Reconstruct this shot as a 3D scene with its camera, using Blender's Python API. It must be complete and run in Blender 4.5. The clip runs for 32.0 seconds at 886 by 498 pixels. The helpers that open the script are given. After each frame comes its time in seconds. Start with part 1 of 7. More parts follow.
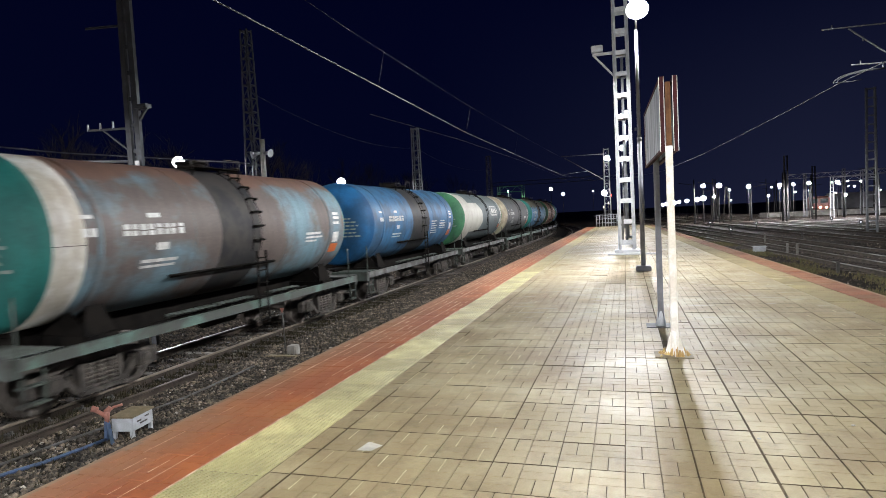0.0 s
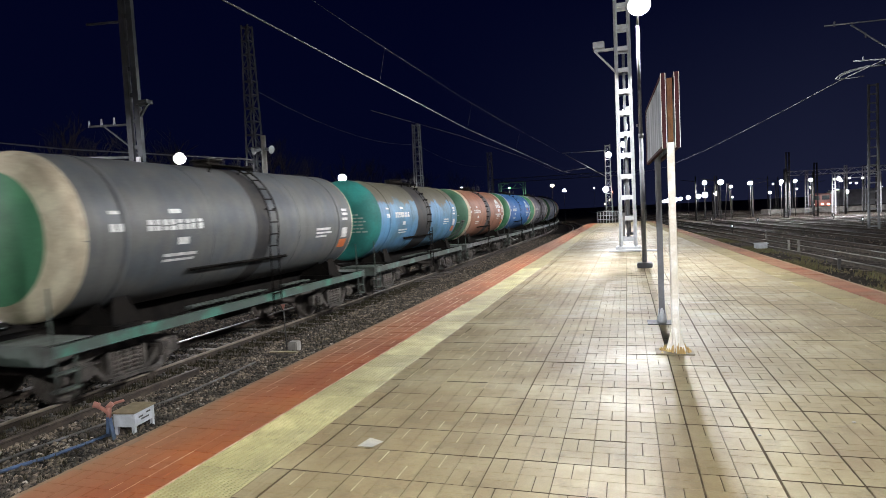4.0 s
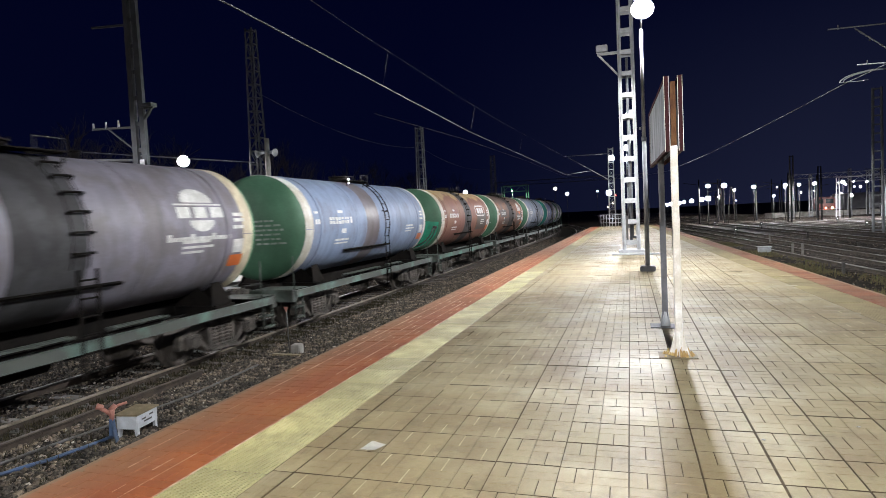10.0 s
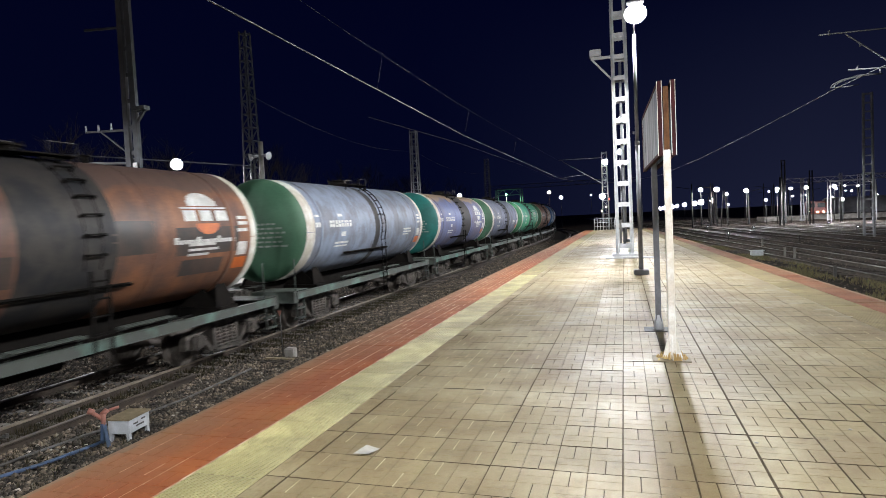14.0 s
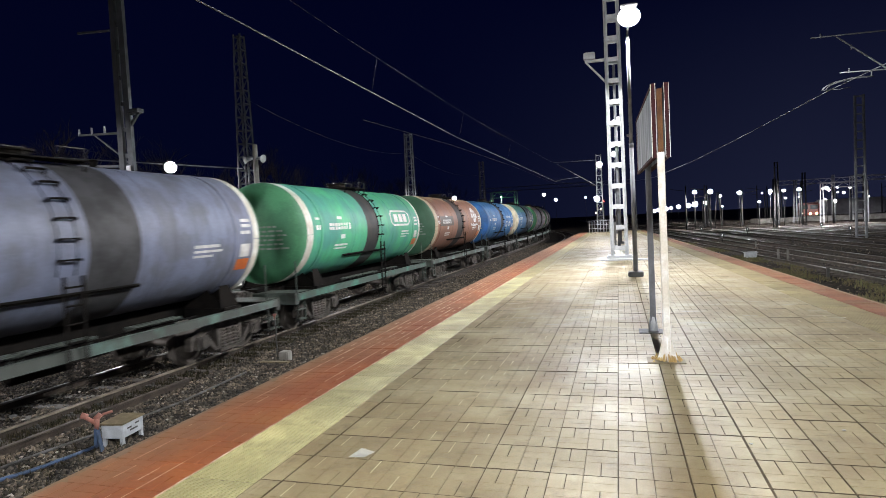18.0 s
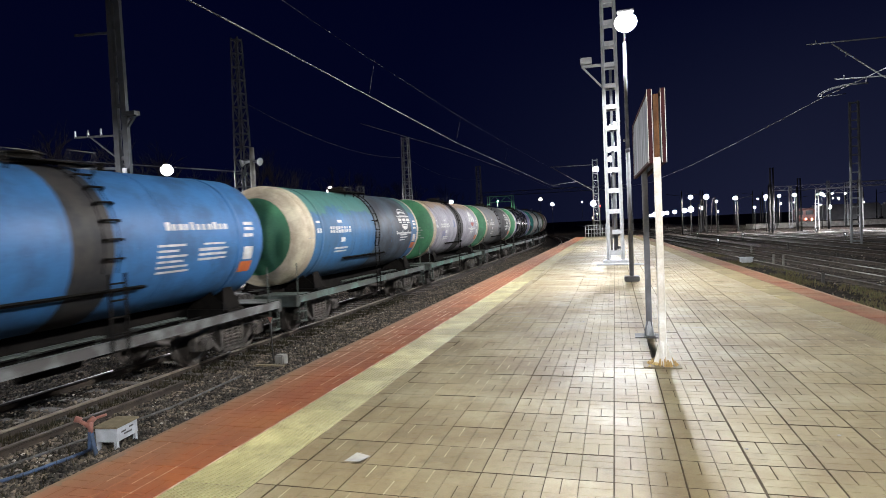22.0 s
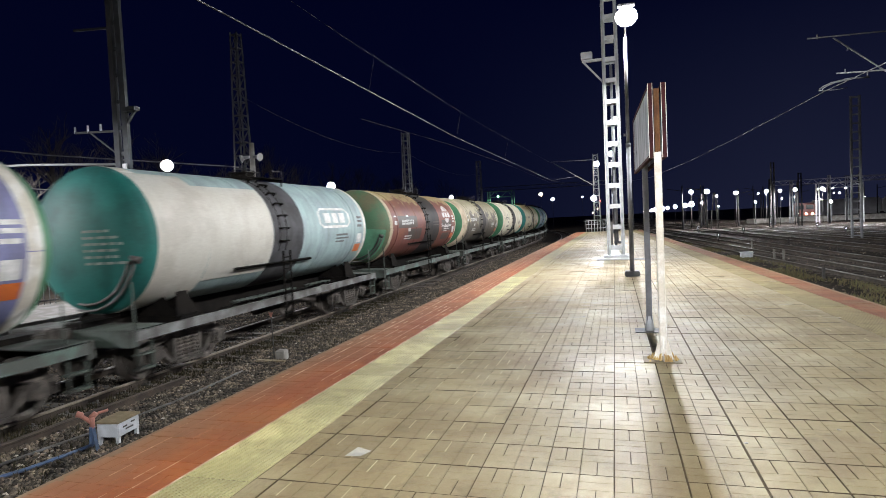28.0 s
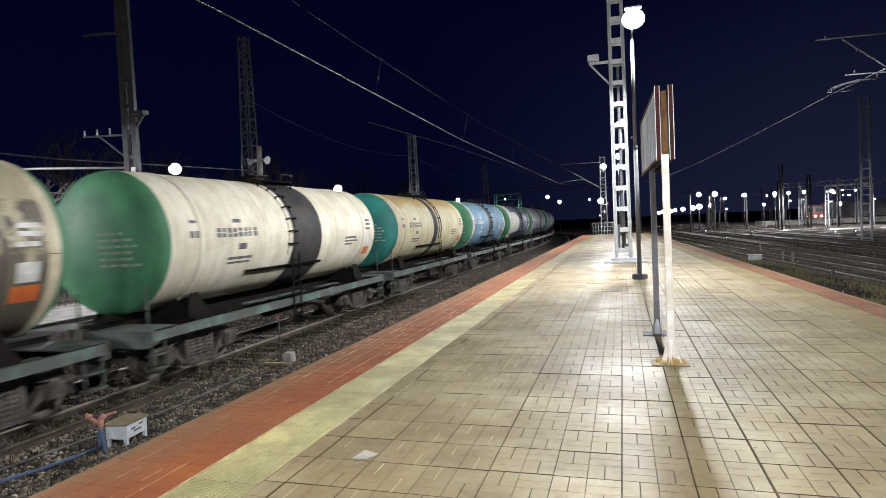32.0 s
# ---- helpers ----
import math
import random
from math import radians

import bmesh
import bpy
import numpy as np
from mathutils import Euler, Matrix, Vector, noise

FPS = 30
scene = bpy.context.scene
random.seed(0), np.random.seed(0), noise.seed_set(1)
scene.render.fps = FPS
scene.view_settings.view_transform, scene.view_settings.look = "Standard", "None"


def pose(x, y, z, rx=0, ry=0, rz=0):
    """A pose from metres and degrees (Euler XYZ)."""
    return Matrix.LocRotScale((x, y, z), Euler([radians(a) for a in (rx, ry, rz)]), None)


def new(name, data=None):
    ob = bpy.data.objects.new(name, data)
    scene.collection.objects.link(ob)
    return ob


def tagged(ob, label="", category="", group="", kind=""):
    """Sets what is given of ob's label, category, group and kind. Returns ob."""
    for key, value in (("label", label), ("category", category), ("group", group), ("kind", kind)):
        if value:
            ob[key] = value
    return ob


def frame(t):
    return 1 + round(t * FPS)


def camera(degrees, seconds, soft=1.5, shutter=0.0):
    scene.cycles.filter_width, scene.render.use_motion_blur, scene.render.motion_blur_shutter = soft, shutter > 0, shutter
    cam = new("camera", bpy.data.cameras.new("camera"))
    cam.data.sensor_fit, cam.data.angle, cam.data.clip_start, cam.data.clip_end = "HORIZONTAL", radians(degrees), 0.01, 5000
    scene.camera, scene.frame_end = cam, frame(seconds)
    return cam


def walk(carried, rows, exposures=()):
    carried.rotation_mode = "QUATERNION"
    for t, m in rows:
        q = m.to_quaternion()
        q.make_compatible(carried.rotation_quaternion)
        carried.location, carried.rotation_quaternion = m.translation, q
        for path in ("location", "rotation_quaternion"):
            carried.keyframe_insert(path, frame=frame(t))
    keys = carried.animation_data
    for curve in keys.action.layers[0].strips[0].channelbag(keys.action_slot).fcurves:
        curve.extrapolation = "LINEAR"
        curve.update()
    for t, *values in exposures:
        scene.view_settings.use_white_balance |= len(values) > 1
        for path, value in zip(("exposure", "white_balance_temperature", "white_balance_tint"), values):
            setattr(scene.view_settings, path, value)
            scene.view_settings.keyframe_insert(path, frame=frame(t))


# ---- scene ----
# ---------------------------------------------------------------- camera
cam = camera(73.69, 32.0, soft=0.62, shutter=0.4)


def aim(turn, tilt, lean):
    """The held camera on the platform: degrees to the left of the platform's line, upwards, and lean."""
    return pose(0, 0, 1.548, 90 + tilt, 0, turn) @ pose(0, 0, 0, 0, 0, lean)


walk(cam, [
    (0.0, aim(17.312, -3.020, -2.927)),
    (0.5, aim(17.323, -3.035, -2.877)),
    (1.0, aim(17.345, -3.074, -2.885)),
    (1.5, aim(17.446, -3.150, -3.017)),
    (2.0, aim(17.447, -3.239, -2.949)),
    (2.5, aim(17.437, -3.320, -2.906)),
    (3.0, aim(17.451, -3.391, -2.938)),
    (3.5, aim(17.453, -3.406, -2.964)),
    (5.5, aim(17.314, -3.077, -2.388)),
    (6.0, aim(17.401, -3.107, -2.501)),
    (6.5, aim(17.427, -3.030, -2.476)),
    (7.0, aim(17.433, -2.974, -2.542)),
    (7.5, aim(17.492, -2.955, -2.405)),
    (8.0, aim(17.530, -2.938, -2.637)),
    (8.5, aim(17.581, -2.929, -2.851)),
    (9.0, aim(17.594, -2.970, -2.973)),
    (9.5, aim(17.661, -3.031, -2.860)),
    (10.0, aim(17.694, -3.052, -2.777)),
    (10.5, aim(17.616, -3.074, -3.042)),
    (11.0, aim(17.563, -3.063, -3.289)),
    (11.5, aim(17.519, -3.090, -3.067)),
    (12.0, aim(17.421, -3.116, -2.978)),
    (12.5, aim(17.310, -3.112, -2.749)),
    (13.0, aim(17.271, -3.093, -2.724)),
    (13.5, aim(17.182, -2.965, -2.890)),
    (14.0, aim(17.105, -2.739, -2.726)),
    (14.5, aim(16.967, -2.474, -2.742)),
    (16.5, aim(16.553, -2.306, -2.954)),
    (17.0, aim(16.492, -2.359, -2.526)),
    (17.5, aim(16.541, -2.467, -2.777)),
    (18.0, aim(16.611, -2.515, -2.857)),
    (18.5, aim(16.724, -2.509, -3.068)),
    (19.0, aim(16.653, -2.454, -2.898)),
    (19.5, aim(16.615, -2.404, -2.673)),
    (20.0, aim(16.513, -2.318, -2.666)),
    (20.5, aim(16.437, -2.186, -2.816)),
    (21.0, aim(16.399, -2.062, -2.948)),
    (21.5, aim(16.289, -2.051, -2.697)),
    (22.0, aim(16.259, -2.151, -2.604)),
    (22.5, aim(16.252, -2.289, -2.578)),
    (23.0, aim(16.416, -2.491, -2.688)),
    (23.5, aim(16.517, -2.609, -2.628)),
    (24.0, aim(16.485, -2.666, -2.591)),
    (24.5, aim(16.466, -2.731, -2.710)),
    (25.0, aim(16.449, -2.845, -2.931)),
    (25.5, aim(16.454, -2.845, -2.897)),
    (27.5, aim(16.285, -2.773, -2.615)),
    (28.0, aim(16.314, -2.614, -2.691)),
    (28.5, aim(16.489, -2.458, -2.667)),
    (29.0, aim(16.564, -2.340, -2.760)),
    (29.5, aim(16.567, -2.308, -2.562)),
    (30.0, aim(16.622, -2.345, -2.695)),
    (30.5, aim(16.710, -2.339, -2.692)),
    (31.0, aim(16.830, -2.347, -2.952)),
    (31.5, aim(16.899, -2.340, -2.870)),
    (32.0, aim(16.948, -2.312, -2.740)),
], exposures=[(0.0, 0.0), (32.0, 0.0)])

# ---------------------------------------------------------------- night sky and lamps
world = bpy.data.worlds.new("night")
scene.world = world
world.use_nodes = True
wn, wl = world.node_tree.nodes, world.node_tree.links
wn.clear()
w_out = wn.new("ShaderNodeOutputWorld")
w_bg = wn.new("ShaderNodeBackground")
w_co = wn.new("ShaderNodeTexCoord")
w_sep = wn.new("ShaderNodeSeparateXYZ")
w_ramp = wn.new("ShaderNodeValToRGB")
w_ramp.color_ramp.elements[0].position = 0.0
w_ramp.color_ramp.elements[0].color = (0.0010, 0.0018, 0.0112, 1)
w_ramp.color_ramp.elements[1].position = 0.45
w_ramp.color_ramp.elements[1].color = (0.0004, 0.0008, 0.0092, 1)
wl.new(w_co.outputs["Generated"], w_sep.inputs[0])
wl.new(w_sep.outputs["Z"], w_ramp.inputs[0])
# faint glare of the yard lamps put into the low sky on that side
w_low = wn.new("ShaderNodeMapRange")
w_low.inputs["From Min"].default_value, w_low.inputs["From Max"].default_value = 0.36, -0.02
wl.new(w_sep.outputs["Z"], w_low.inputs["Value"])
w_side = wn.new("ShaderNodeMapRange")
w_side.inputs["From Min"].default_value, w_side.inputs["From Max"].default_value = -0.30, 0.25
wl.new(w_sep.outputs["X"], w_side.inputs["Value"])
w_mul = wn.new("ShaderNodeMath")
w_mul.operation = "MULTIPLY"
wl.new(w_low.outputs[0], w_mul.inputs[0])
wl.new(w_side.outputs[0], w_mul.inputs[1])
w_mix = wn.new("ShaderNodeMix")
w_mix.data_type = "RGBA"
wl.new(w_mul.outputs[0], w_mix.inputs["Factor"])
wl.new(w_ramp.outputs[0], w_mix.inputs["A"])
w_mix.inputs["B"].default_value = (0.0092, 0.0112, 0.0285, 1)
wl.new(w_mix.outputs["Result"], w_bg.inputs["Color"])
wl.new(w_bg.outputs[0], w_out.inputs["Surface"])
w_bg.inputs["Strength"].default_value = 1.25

LAMP_W = 4650.0      # platform lamps
LAMP_COL = (0.965, 0.975, 1.0)
FAR_W = 9000.0       # lamps of the other platform
YARD_W = 4200.0      # lamps of the yard
FAR_COL = (0.97, 0.96, 1.0)


def bulb(x, y, z, watts, colour, size=0.12, cone=180, tilt=0.0, blend=0.08):
    """A lamp's light: hooded, it falls downwards and to the sides; with a cone of 360 it shines all round."""
    li = bpy.data.lights.new("lamp_light", "SPOT" if cone < 360 else "POINT")
    li.energy, li.color, li.shadow_soft_size = watts, colour, size
    if cone < 360:
        li.spot_size, li.spot_blend = radians(cone), blend
    ob = new("lamp_light", li)
    ob.location = (x, y, z)
    ob.rotation_euler = (0, radians(tilt), 0)
    return ob


# ---------------------------------------------------------------- materials
def mat(name, base, second=None, scale=3.0, amount=0.5, rough=0.6, metal=0.0, bump=0.15, fine=60.0,
        stretch=(1, 1, 1), vary=0.0, island=0.0, dirt=None, dirt_amount=0.35, coat=0.0, spec=0.5,
        world=False, dirt_map=(0.5, 3.2, 0.45), rvar=0.14, top=None, blotch=0.0, dirt_range=(0.45, 0.72), dust=None):
    """Paint, stone or steel: a base with a second tone in patches, fine grain, relief and worn gloss."""
    m = bpy.data.materials.new(name)
    m.use_nodes = True
    n, l = m.node_tree.nodes, m.node_tree.links
    b = n["Principled BSDF"]
    co = n.new("ShaderNodeTexCoord")
    mp = n.new("ShaderNodeMapping")
    mp.inputs["Scale"].default_value = stretch
    where = n.new("ShaderNodeNewGeometry").outputs["Position"] if world else co.outputs["Object"]
    l.new(where, mp.inputs[0])
    big = n.new("ShaderNodeTexNoise")
    big.inputs["Scale"].default_value, big.inputs["Detail"].default_value = scale, 8
    big.inputs["Roughness"].default_value = 0.62
    l.new(mp.outputs[0], big.inputs["Vector"])
    small = n.new("ShaderNodeTexNoise")
    small.inputs["Scale"].default_value, small.inputs["Detail"].default_value = fine, 4
    l.new(mp.outputs[0], small.inputs["Vector"])
    ramp = n.new("ShaderNodeValToRGB")
    ramp.color_ramp.elements[0].position = max(0.0, 0.62 - amount * 0.5)
    ramp.color_ramp.elements[1].position = min(1.0, 0.72 - amount * 0.35)
    ramp.color_ramp.elements[0].color = (*base, 1)
    sec = second or tuple(c * 0.72 for c in base)
    ramp.color_ramp.elements[1].color = (*sec, 1)
    l.new(big.outputs["Fac"], ramp.inputs[0])
    last = ramp.outputs[0]

    def mult(src, fac, lo, hi):
        rng = n.new("ShaderNodeMapRange")
        rng.inputs["To Min"].default_value, rng.inputs["To Max"].default_value = lo, hi
        l.new(fac, rng.inputs["Value"])
        mix = n.new("ShaderNodeMix")
        mix.data_type, mix.blend_type = "RGBA", "MULTIPLY"
        mix.inputs["Factor"].default_value = 1.0
        l.new(src, mix.inputs["A"])
        l.new(rng.outputs[0], mix.inputs["B"])
        return mix.outputs["Result"]

    last = mult(last, small.outputs["Fac"], 0.78, 1.22)
    if blotch:
        bn = n.new("ShaderNodeTexNoise")
        bn.inputs["Scale"].default_value, bn.inputs["Detail"].default_value = 4.2, 6
        bn.inputs["Roughness"].default_value = 0.7
        l.new(where, bn.inputs["Vector"])
        br = n.new("ShaderNodeMapRange")
        br.inputs["From Min"].default_value, br.inputs["From Max"].default_value = 0.52, 0.68
        l.new(bn.outputs["Fac"], br.inputs["Value"])
        last = mult(last, br.outputs[0], 1.0, 1.0 - blotch)
    if top:
        colour, height, ragged = top
        hz = n.new("ShaderNodeSeparateXYZ")
        l.new(where, hz.inputs[0])
        pn = n.new("ShaderNodeTexNoise")
        pn.inputs["Scale"].default_value, pn.inputs["Detail"].default_value = (0.9 if ragged < 2 else 1.7), 9
        pn.inputs["Roughness"].default_value = 0.68
        l.new(where, pn.inputs["Vector"])
        ad = n.new("ShaderNodeMath")
        ad.operation = "MULTIPLY_ADD"
        ad.inputs[1].default_value = ragged
        l.new(pn.outputs["Fac"], ad.inputs[0])
        l.new(hz.outputs["Z"], ad.inputs[2])
        tr = n.new("ShaderNodeMapRange")
        tr.inputs["From Min"].default_value = height + ragged * 0.5
        tr.inputs["From Max"].default_value = height + ragged * 0.5 + 0.08 + 0.035 * ragged
        l.new(ad.outputs[0], tr.inputs["Value"])
        mx = n.new("ShaderNodeMix")
        mx.data_type = "RGBA"
        l.new(tr.outputs[0], mx.inputs["Factor"])
        l.new(last, mx.inputs["A"])
        mx.inputs["B"].default_value = (*colour, 1)
        last = mult(mx.outputs["Result"], small.outputs["Fac"], 0.85, 1.15)
    if vary:
        info = n.new("ShaderNodeObjectInfo")
        last = mult(last, info.outputs["Random"], 1 - vary, 1 + vary)
    if island:
        geo = n.new("ShaderNodeNewGeometry")
        last = mult(last, geo.outputs["Random Per Island"], 1 - island, 1 + island)
    if dirt:
        st = n.new("ShaderNodeTexNoise")
        st.inputs["Scale"].default_value, st.inputs["Detail"].default_value = 1.1, 10
        st.inputs["Roughness"].default_value = 0.7
        mp2 = n.new("ShaderNodeMapping")
        mp2.inputs["Scale"].default_value = dirt_map
        mp2.inputs["Location"].default_value = (7.3, 2.1, 4.4)
        l.new(where, mp2.inputs[0])
        l.new(mp2.outputs[0], st.inputs["Vector"])
        r2 = n.new("ShaderNodeMapRange")
        r2.inputs["From Min"].default_value, r2.inputs["From Max"].default_value = dirt_range
        r2.inputs["To Max"].default_value = dirt_amount
        l.new(st.outputs["Fac"], r2.inputs["Value"])
        mix = n.new("ShaderNodeMix")
        mix.data_type = "RGBA"
        l.new(r2.outputs[0], mix.inputs["Factor"])
        l.new(last, mix.inputs["A"])
        mix.inputs["B"].default_value = (*dirt, 1)
        last = mix.outputs["Result"]
    if dust:
        # trodden dust that thins out from a kerb line, with a ragged border
        x_full, x_none, colour = dust
        dx = n.new("ShaderNodeSeparateXYZ")
        l.new(where, dx.inputs[0])
        dn = n.new("ShaderNodeTexNoise")
        dn.inputs["Scale"].default_value, dn.inputs["Detail"].default_value = 2.4, 9
        l.new(where, dn.inputs["Vector"])
        da = n.new("ShaderNodeMath")
        da.operation = "MULTIPLY_ADD"
        da.inputs[1].default_value = 0.55
        l.new(dn.outputs["Fac"], da.inputs[0])
        l.new(dx.outputs["X"], da.inputs[2])
        dr = n.new("ShaderNodeMapRange")
        dr.inputs["From Min"].default_value, dr.inputs["From Max"].default_value = x_none + 0.275, x_full + 0.275
        dr.inputs["To Max"].default_value = 0.8
        l.new(da.outputs[0], dr.inputs["Value"])
        dm = n.new("ShaderNodeMix")
        dm.data_type = "RGBA"
        l.new(dr.outputs[0], dm.inputs["Factor"])
        l.new(last, dm.inputs["A"])
        dm.inputs["B"].default_value = (*colour, 1)
        last = dm.outputs["Result"]
    l.new(last, b.inputs["Base Color"])
    rr = n.new("ShaderNodeMapRange")
    rr.inputs["To Min"].default_value, rr.inputs["To Max"].default_value = max(0.02, rough - rvar), min(1, rough + rvar)
    l.new(big.outputs["Fac"], rr.inputs["Value"])
    l.new(rr.outputs[0], b.inputs["Roughness"])
    b.inputs["Metallic"].default_value = metal
    b.inputs["Coat Weight"].default_value = coat
    b.inputs["Specular IOR Level"].default_value = spec
    if bump:
        bp = n.new("ShaderNodeBump")
        bp.inputs["Strength"].default_value, bp.inputs["Distance"].default_value = bump, 0.01
        l.new(small.outputs["Fac"], bp.inputs["Height"])
        l.new(bp.outputs[0], b.inputs["Normal"])
    return m


def glow(name, colour, strength):
    m = bpy.data.materials.new(name)
    m.use_nodes = True
    b = m.node_tree.nodes["Principled BSDF"]
    b.inputs["Base Color"].default_value = (0.8, 0.8, 0.8, 1)
    b.inputs["Emission Color"].default_value = (*colour, 1)
    b.inputs["Emission Strength"].default_value = strength
    return m


STAIN = dict(world=True, dirt=(0.15, 0.10, 0.048), dirt_amount=0.75, dirt_range=(0.46, 0.66), dirt_map=(0.75, 0.55, 1.0), rvar=0.30, spec=0.5, blotch=0.30)
M_TILE = mat("paving", (0.350, 0.298, 0.180), (0.258, 0.210, 0.113), scale=0.9, amount=0.55, rough=0.53, bump=0.25, fine=110, vary=0.13, **STAIN)
# farther paving slightly bluer: lamp haze put into its colour
M_TILES = mat("paving_joined", (0.345, 0.300, 0.192), (0.258, 0.214, 0.125), scale=0.9, amount=0.55, rough=0.53, bump=0.25, fine=110, island=0.06, **STAIN)
M_JOINT = mat("joint_grit", (0.115, 0.084, 0.050), (0.065, 0.050, 0.032), scale=6, rough=0.95, bump=0.4, spec=0.08)
M_REDWORN = mat("red_paving_worn", (0.19, 0.060, 0.026), (0.155, 0.068, 0.038), scale=1.6, amount=0.6, rough=0.7, fine=70, vary=0.18, world=True, dirt=(0.21, 0.15, 0.085), dirt_amount=0.75, spec=0.2, dirt_map=(0.9, 0.8, 1))
M_EDGE = mat("sandy_edge", (0.15, 0.085, 0.052), (0.20, 0.135, 0.085), scale=2.5, amount=0.55, rough=0.85, fine=60, world=True)
M_RED = mat("red_paving", (0.28, 0.078, 0.021), (0.21, 0.058, 0.02), scale=1.3, amount=0.5, rough=0.6, fine=90, vary=0.08, world=True, dirt=(0.26, 0.125, 0.05), dirt_amount=0.6, dirt_map=(0.8, 0.5, 1), dust=(-3.58, -3.02, (0.20, 0.115, 0.060)))
# pale tones for light caught on the groove edges of the paving
M_GLINT = mat("pale_edge_glint", (0.56, 0.42, 0.31), (0.36, 0.2, 0.13), scale=5, rough=0.85)
M_GLINTB = mat("beige_edge_glint", (0.50, 0.45, 0.31), (0.36, 0.31, 0.2), scale=5, rough=0.8)
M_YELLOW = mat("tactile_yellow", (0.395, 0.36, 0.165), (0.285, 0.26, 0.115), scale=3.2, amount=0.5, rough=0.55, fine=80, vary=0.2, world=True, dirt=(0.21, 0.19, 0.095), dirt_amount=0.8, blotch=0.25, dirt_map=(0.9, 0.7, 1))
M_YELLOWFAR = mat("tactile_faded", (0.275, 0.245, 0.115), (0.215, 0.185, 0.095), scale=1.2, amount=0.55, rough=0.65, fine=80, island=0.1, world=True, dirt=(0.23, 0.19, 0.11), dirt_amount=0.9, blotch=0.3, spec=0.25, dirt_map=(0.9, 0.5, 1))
M_YELLOWDIM = mat("tactile_worn", (0.21, 0.178, 0.085), (0.19, 0.155, 0.082), scale=1.6, amount=0.5, rough=0.75, fine=80, vary=0.1, world=True, dirt=(0.17, 0.135, 0.075), dirt_amount=0.9, blotch=0.4, spec=0.15, dirt_map=(0.9, 0.7, 1))
M_DAMP = mat("damp_stone", (0.215, 0.18, 0.108), (0.25, 0.21, 0.125), scale=6, rough=0.42, bump=0.1, world=True)
M_CRUMB = mat("yellow_crumbs", (0.52, 0.38, 0.15), (0.34, 0.22, 0.08), scale=9, rough=0.9)
M_CONC = mat("concrete", (0.30, 0.29, 0.27), (0.2, 0.19, 0.17), scale=2, rough=0.85, bump=0.4)
M_GROUND = mat("gravel_ground", (0.045, 0.036, 0.028), (0.022, 0.018, 0.014), scale=1.4, amount=0.6, rough=0.95, bump=0.9, fine=14, spec=0.08)
M_STONE = mat("ballast_stone", (0.158, 0.125, 0.090), (0.044, 0.036, 0.028), scale=3, rough=0.9, bump=0.5, fine=20, island=0.8)
M_PALESTONE = mat("pale_stone", (0.36, 0.33, 0.28), (0.22, 0.19, 0.16), scale=3, rough=0.85, bump=0.4, fine=20, island=0.5)
M_WEED = mat("weeds", (0.135, 0.145, 0.06), (0.15, 0.12, 0.06), scale=3, rough=0.9, island=0.4)
M_WEEDDARK = mat("dark_weeds", (0.030, 0.030, 0.017), (0.045, 0.038, 0.022), scale=3, rough=0.9, island=0.5, spec=0.1)
M_RAIL = mat("rail_steel", (0.072, 0.054, 0.040), (0.042, 0.032, 0.025), scale=3, rough=0.7, metal=0.3, fine=40)
M_RAILTOP = mat("rail_head", (0.30, 0.29, 0.28), (0.20, 0.185, 0.17), scale=4, rough=0.5, metal=1.0, bump=0.05)
M_RAILYARD = mat("yard_rail_head", (0.36, 0.35, 0.35), (0.13, 0.11, 0.095), scale=0.35, amount=0.6, rough=0.36, metal=0.95, bump=0.05)
M_RAILDULL = mat("rail_head_dull", (0.24, 0.205, 0.165), (0.17, 0.14, 0.11), scale=4, rough=0.65, metal=0.4, bump=0.1)
M_SLEEPC = mat("concrete_sleeper", (0.15, 0.14, 0.125), (0.07, 0.063, 0.054), scale=2.2, amount=0.6, rough=0.85, bump=0.4, fine=30, vary=0.35)
M_SLEEPER = mat("sleeper", (0.075, 0.06, 0.05), (0.05, 0.04, 0.035), scale=3, rough=0.9, bump=0.5, fine=30)
M_WHITE = mat("white_paint", (0.43, 0.44, 0.46), (0.34, 0.345, 0.35), scale=4, amount=0.4, rough=0.45)
M_POLE = mat("grey_pole", (0.19, 0.195, 0.215), (0.14, 0.143, 0.155), scale=3, rough=0.65, metal=0.0, spec=0.25)
M_POSTW = mat("sign_post_paint", (0.76, 0.75, 0.72), (0.56, 0.51, 0.43), scale=3, amount=0.5, rough=0.55)
M_FRAME = mat("sign_frame_red", (0.050, 0.013, 0.014), (0.032, 0.011, 0.012), scale=5, rough=0.75, spec=0.12)
# pale base and streaks stand in for reflections on the glossy face
M_SIGN = mat("sign_panel", (0.42, 0.45, 0.46), (0.62, 0.64, 0.65), scale=1.5, amount=0.4, rough=0.20, bump=0.3, fine=3.5, stretch=(1, 3, 0.6))
M_TAN = mat("stained_wood_post", (0.075, 0.032, 0.018), (0.13, 0.065, 0.03), scale=4, amount=0.5, rough=0.8, spec=0.12)
M_STEEL = mat("dark_steel", (0.10, 0.10, 0.10), (0.065, 0.06, 0.055), scale=3, rough=0.6, metal=0.3)
M_LATTICE = mat("galvanised_lattice", (0.22, 0.23, 0.245), (0.16, 0.165, 0.17), scale=3, rough=0.55, metal=0.3)
M_WIRE = mat("wire", (0.13, 0.13, 0.14), rough=0.75, metal=0.0, bump=0, spec=0.2)
M_BOX = mat("box_grey", (0.50, 0.53, 0.56), (0.4, 0.42, 0.44), scale=4, rough=0.6)
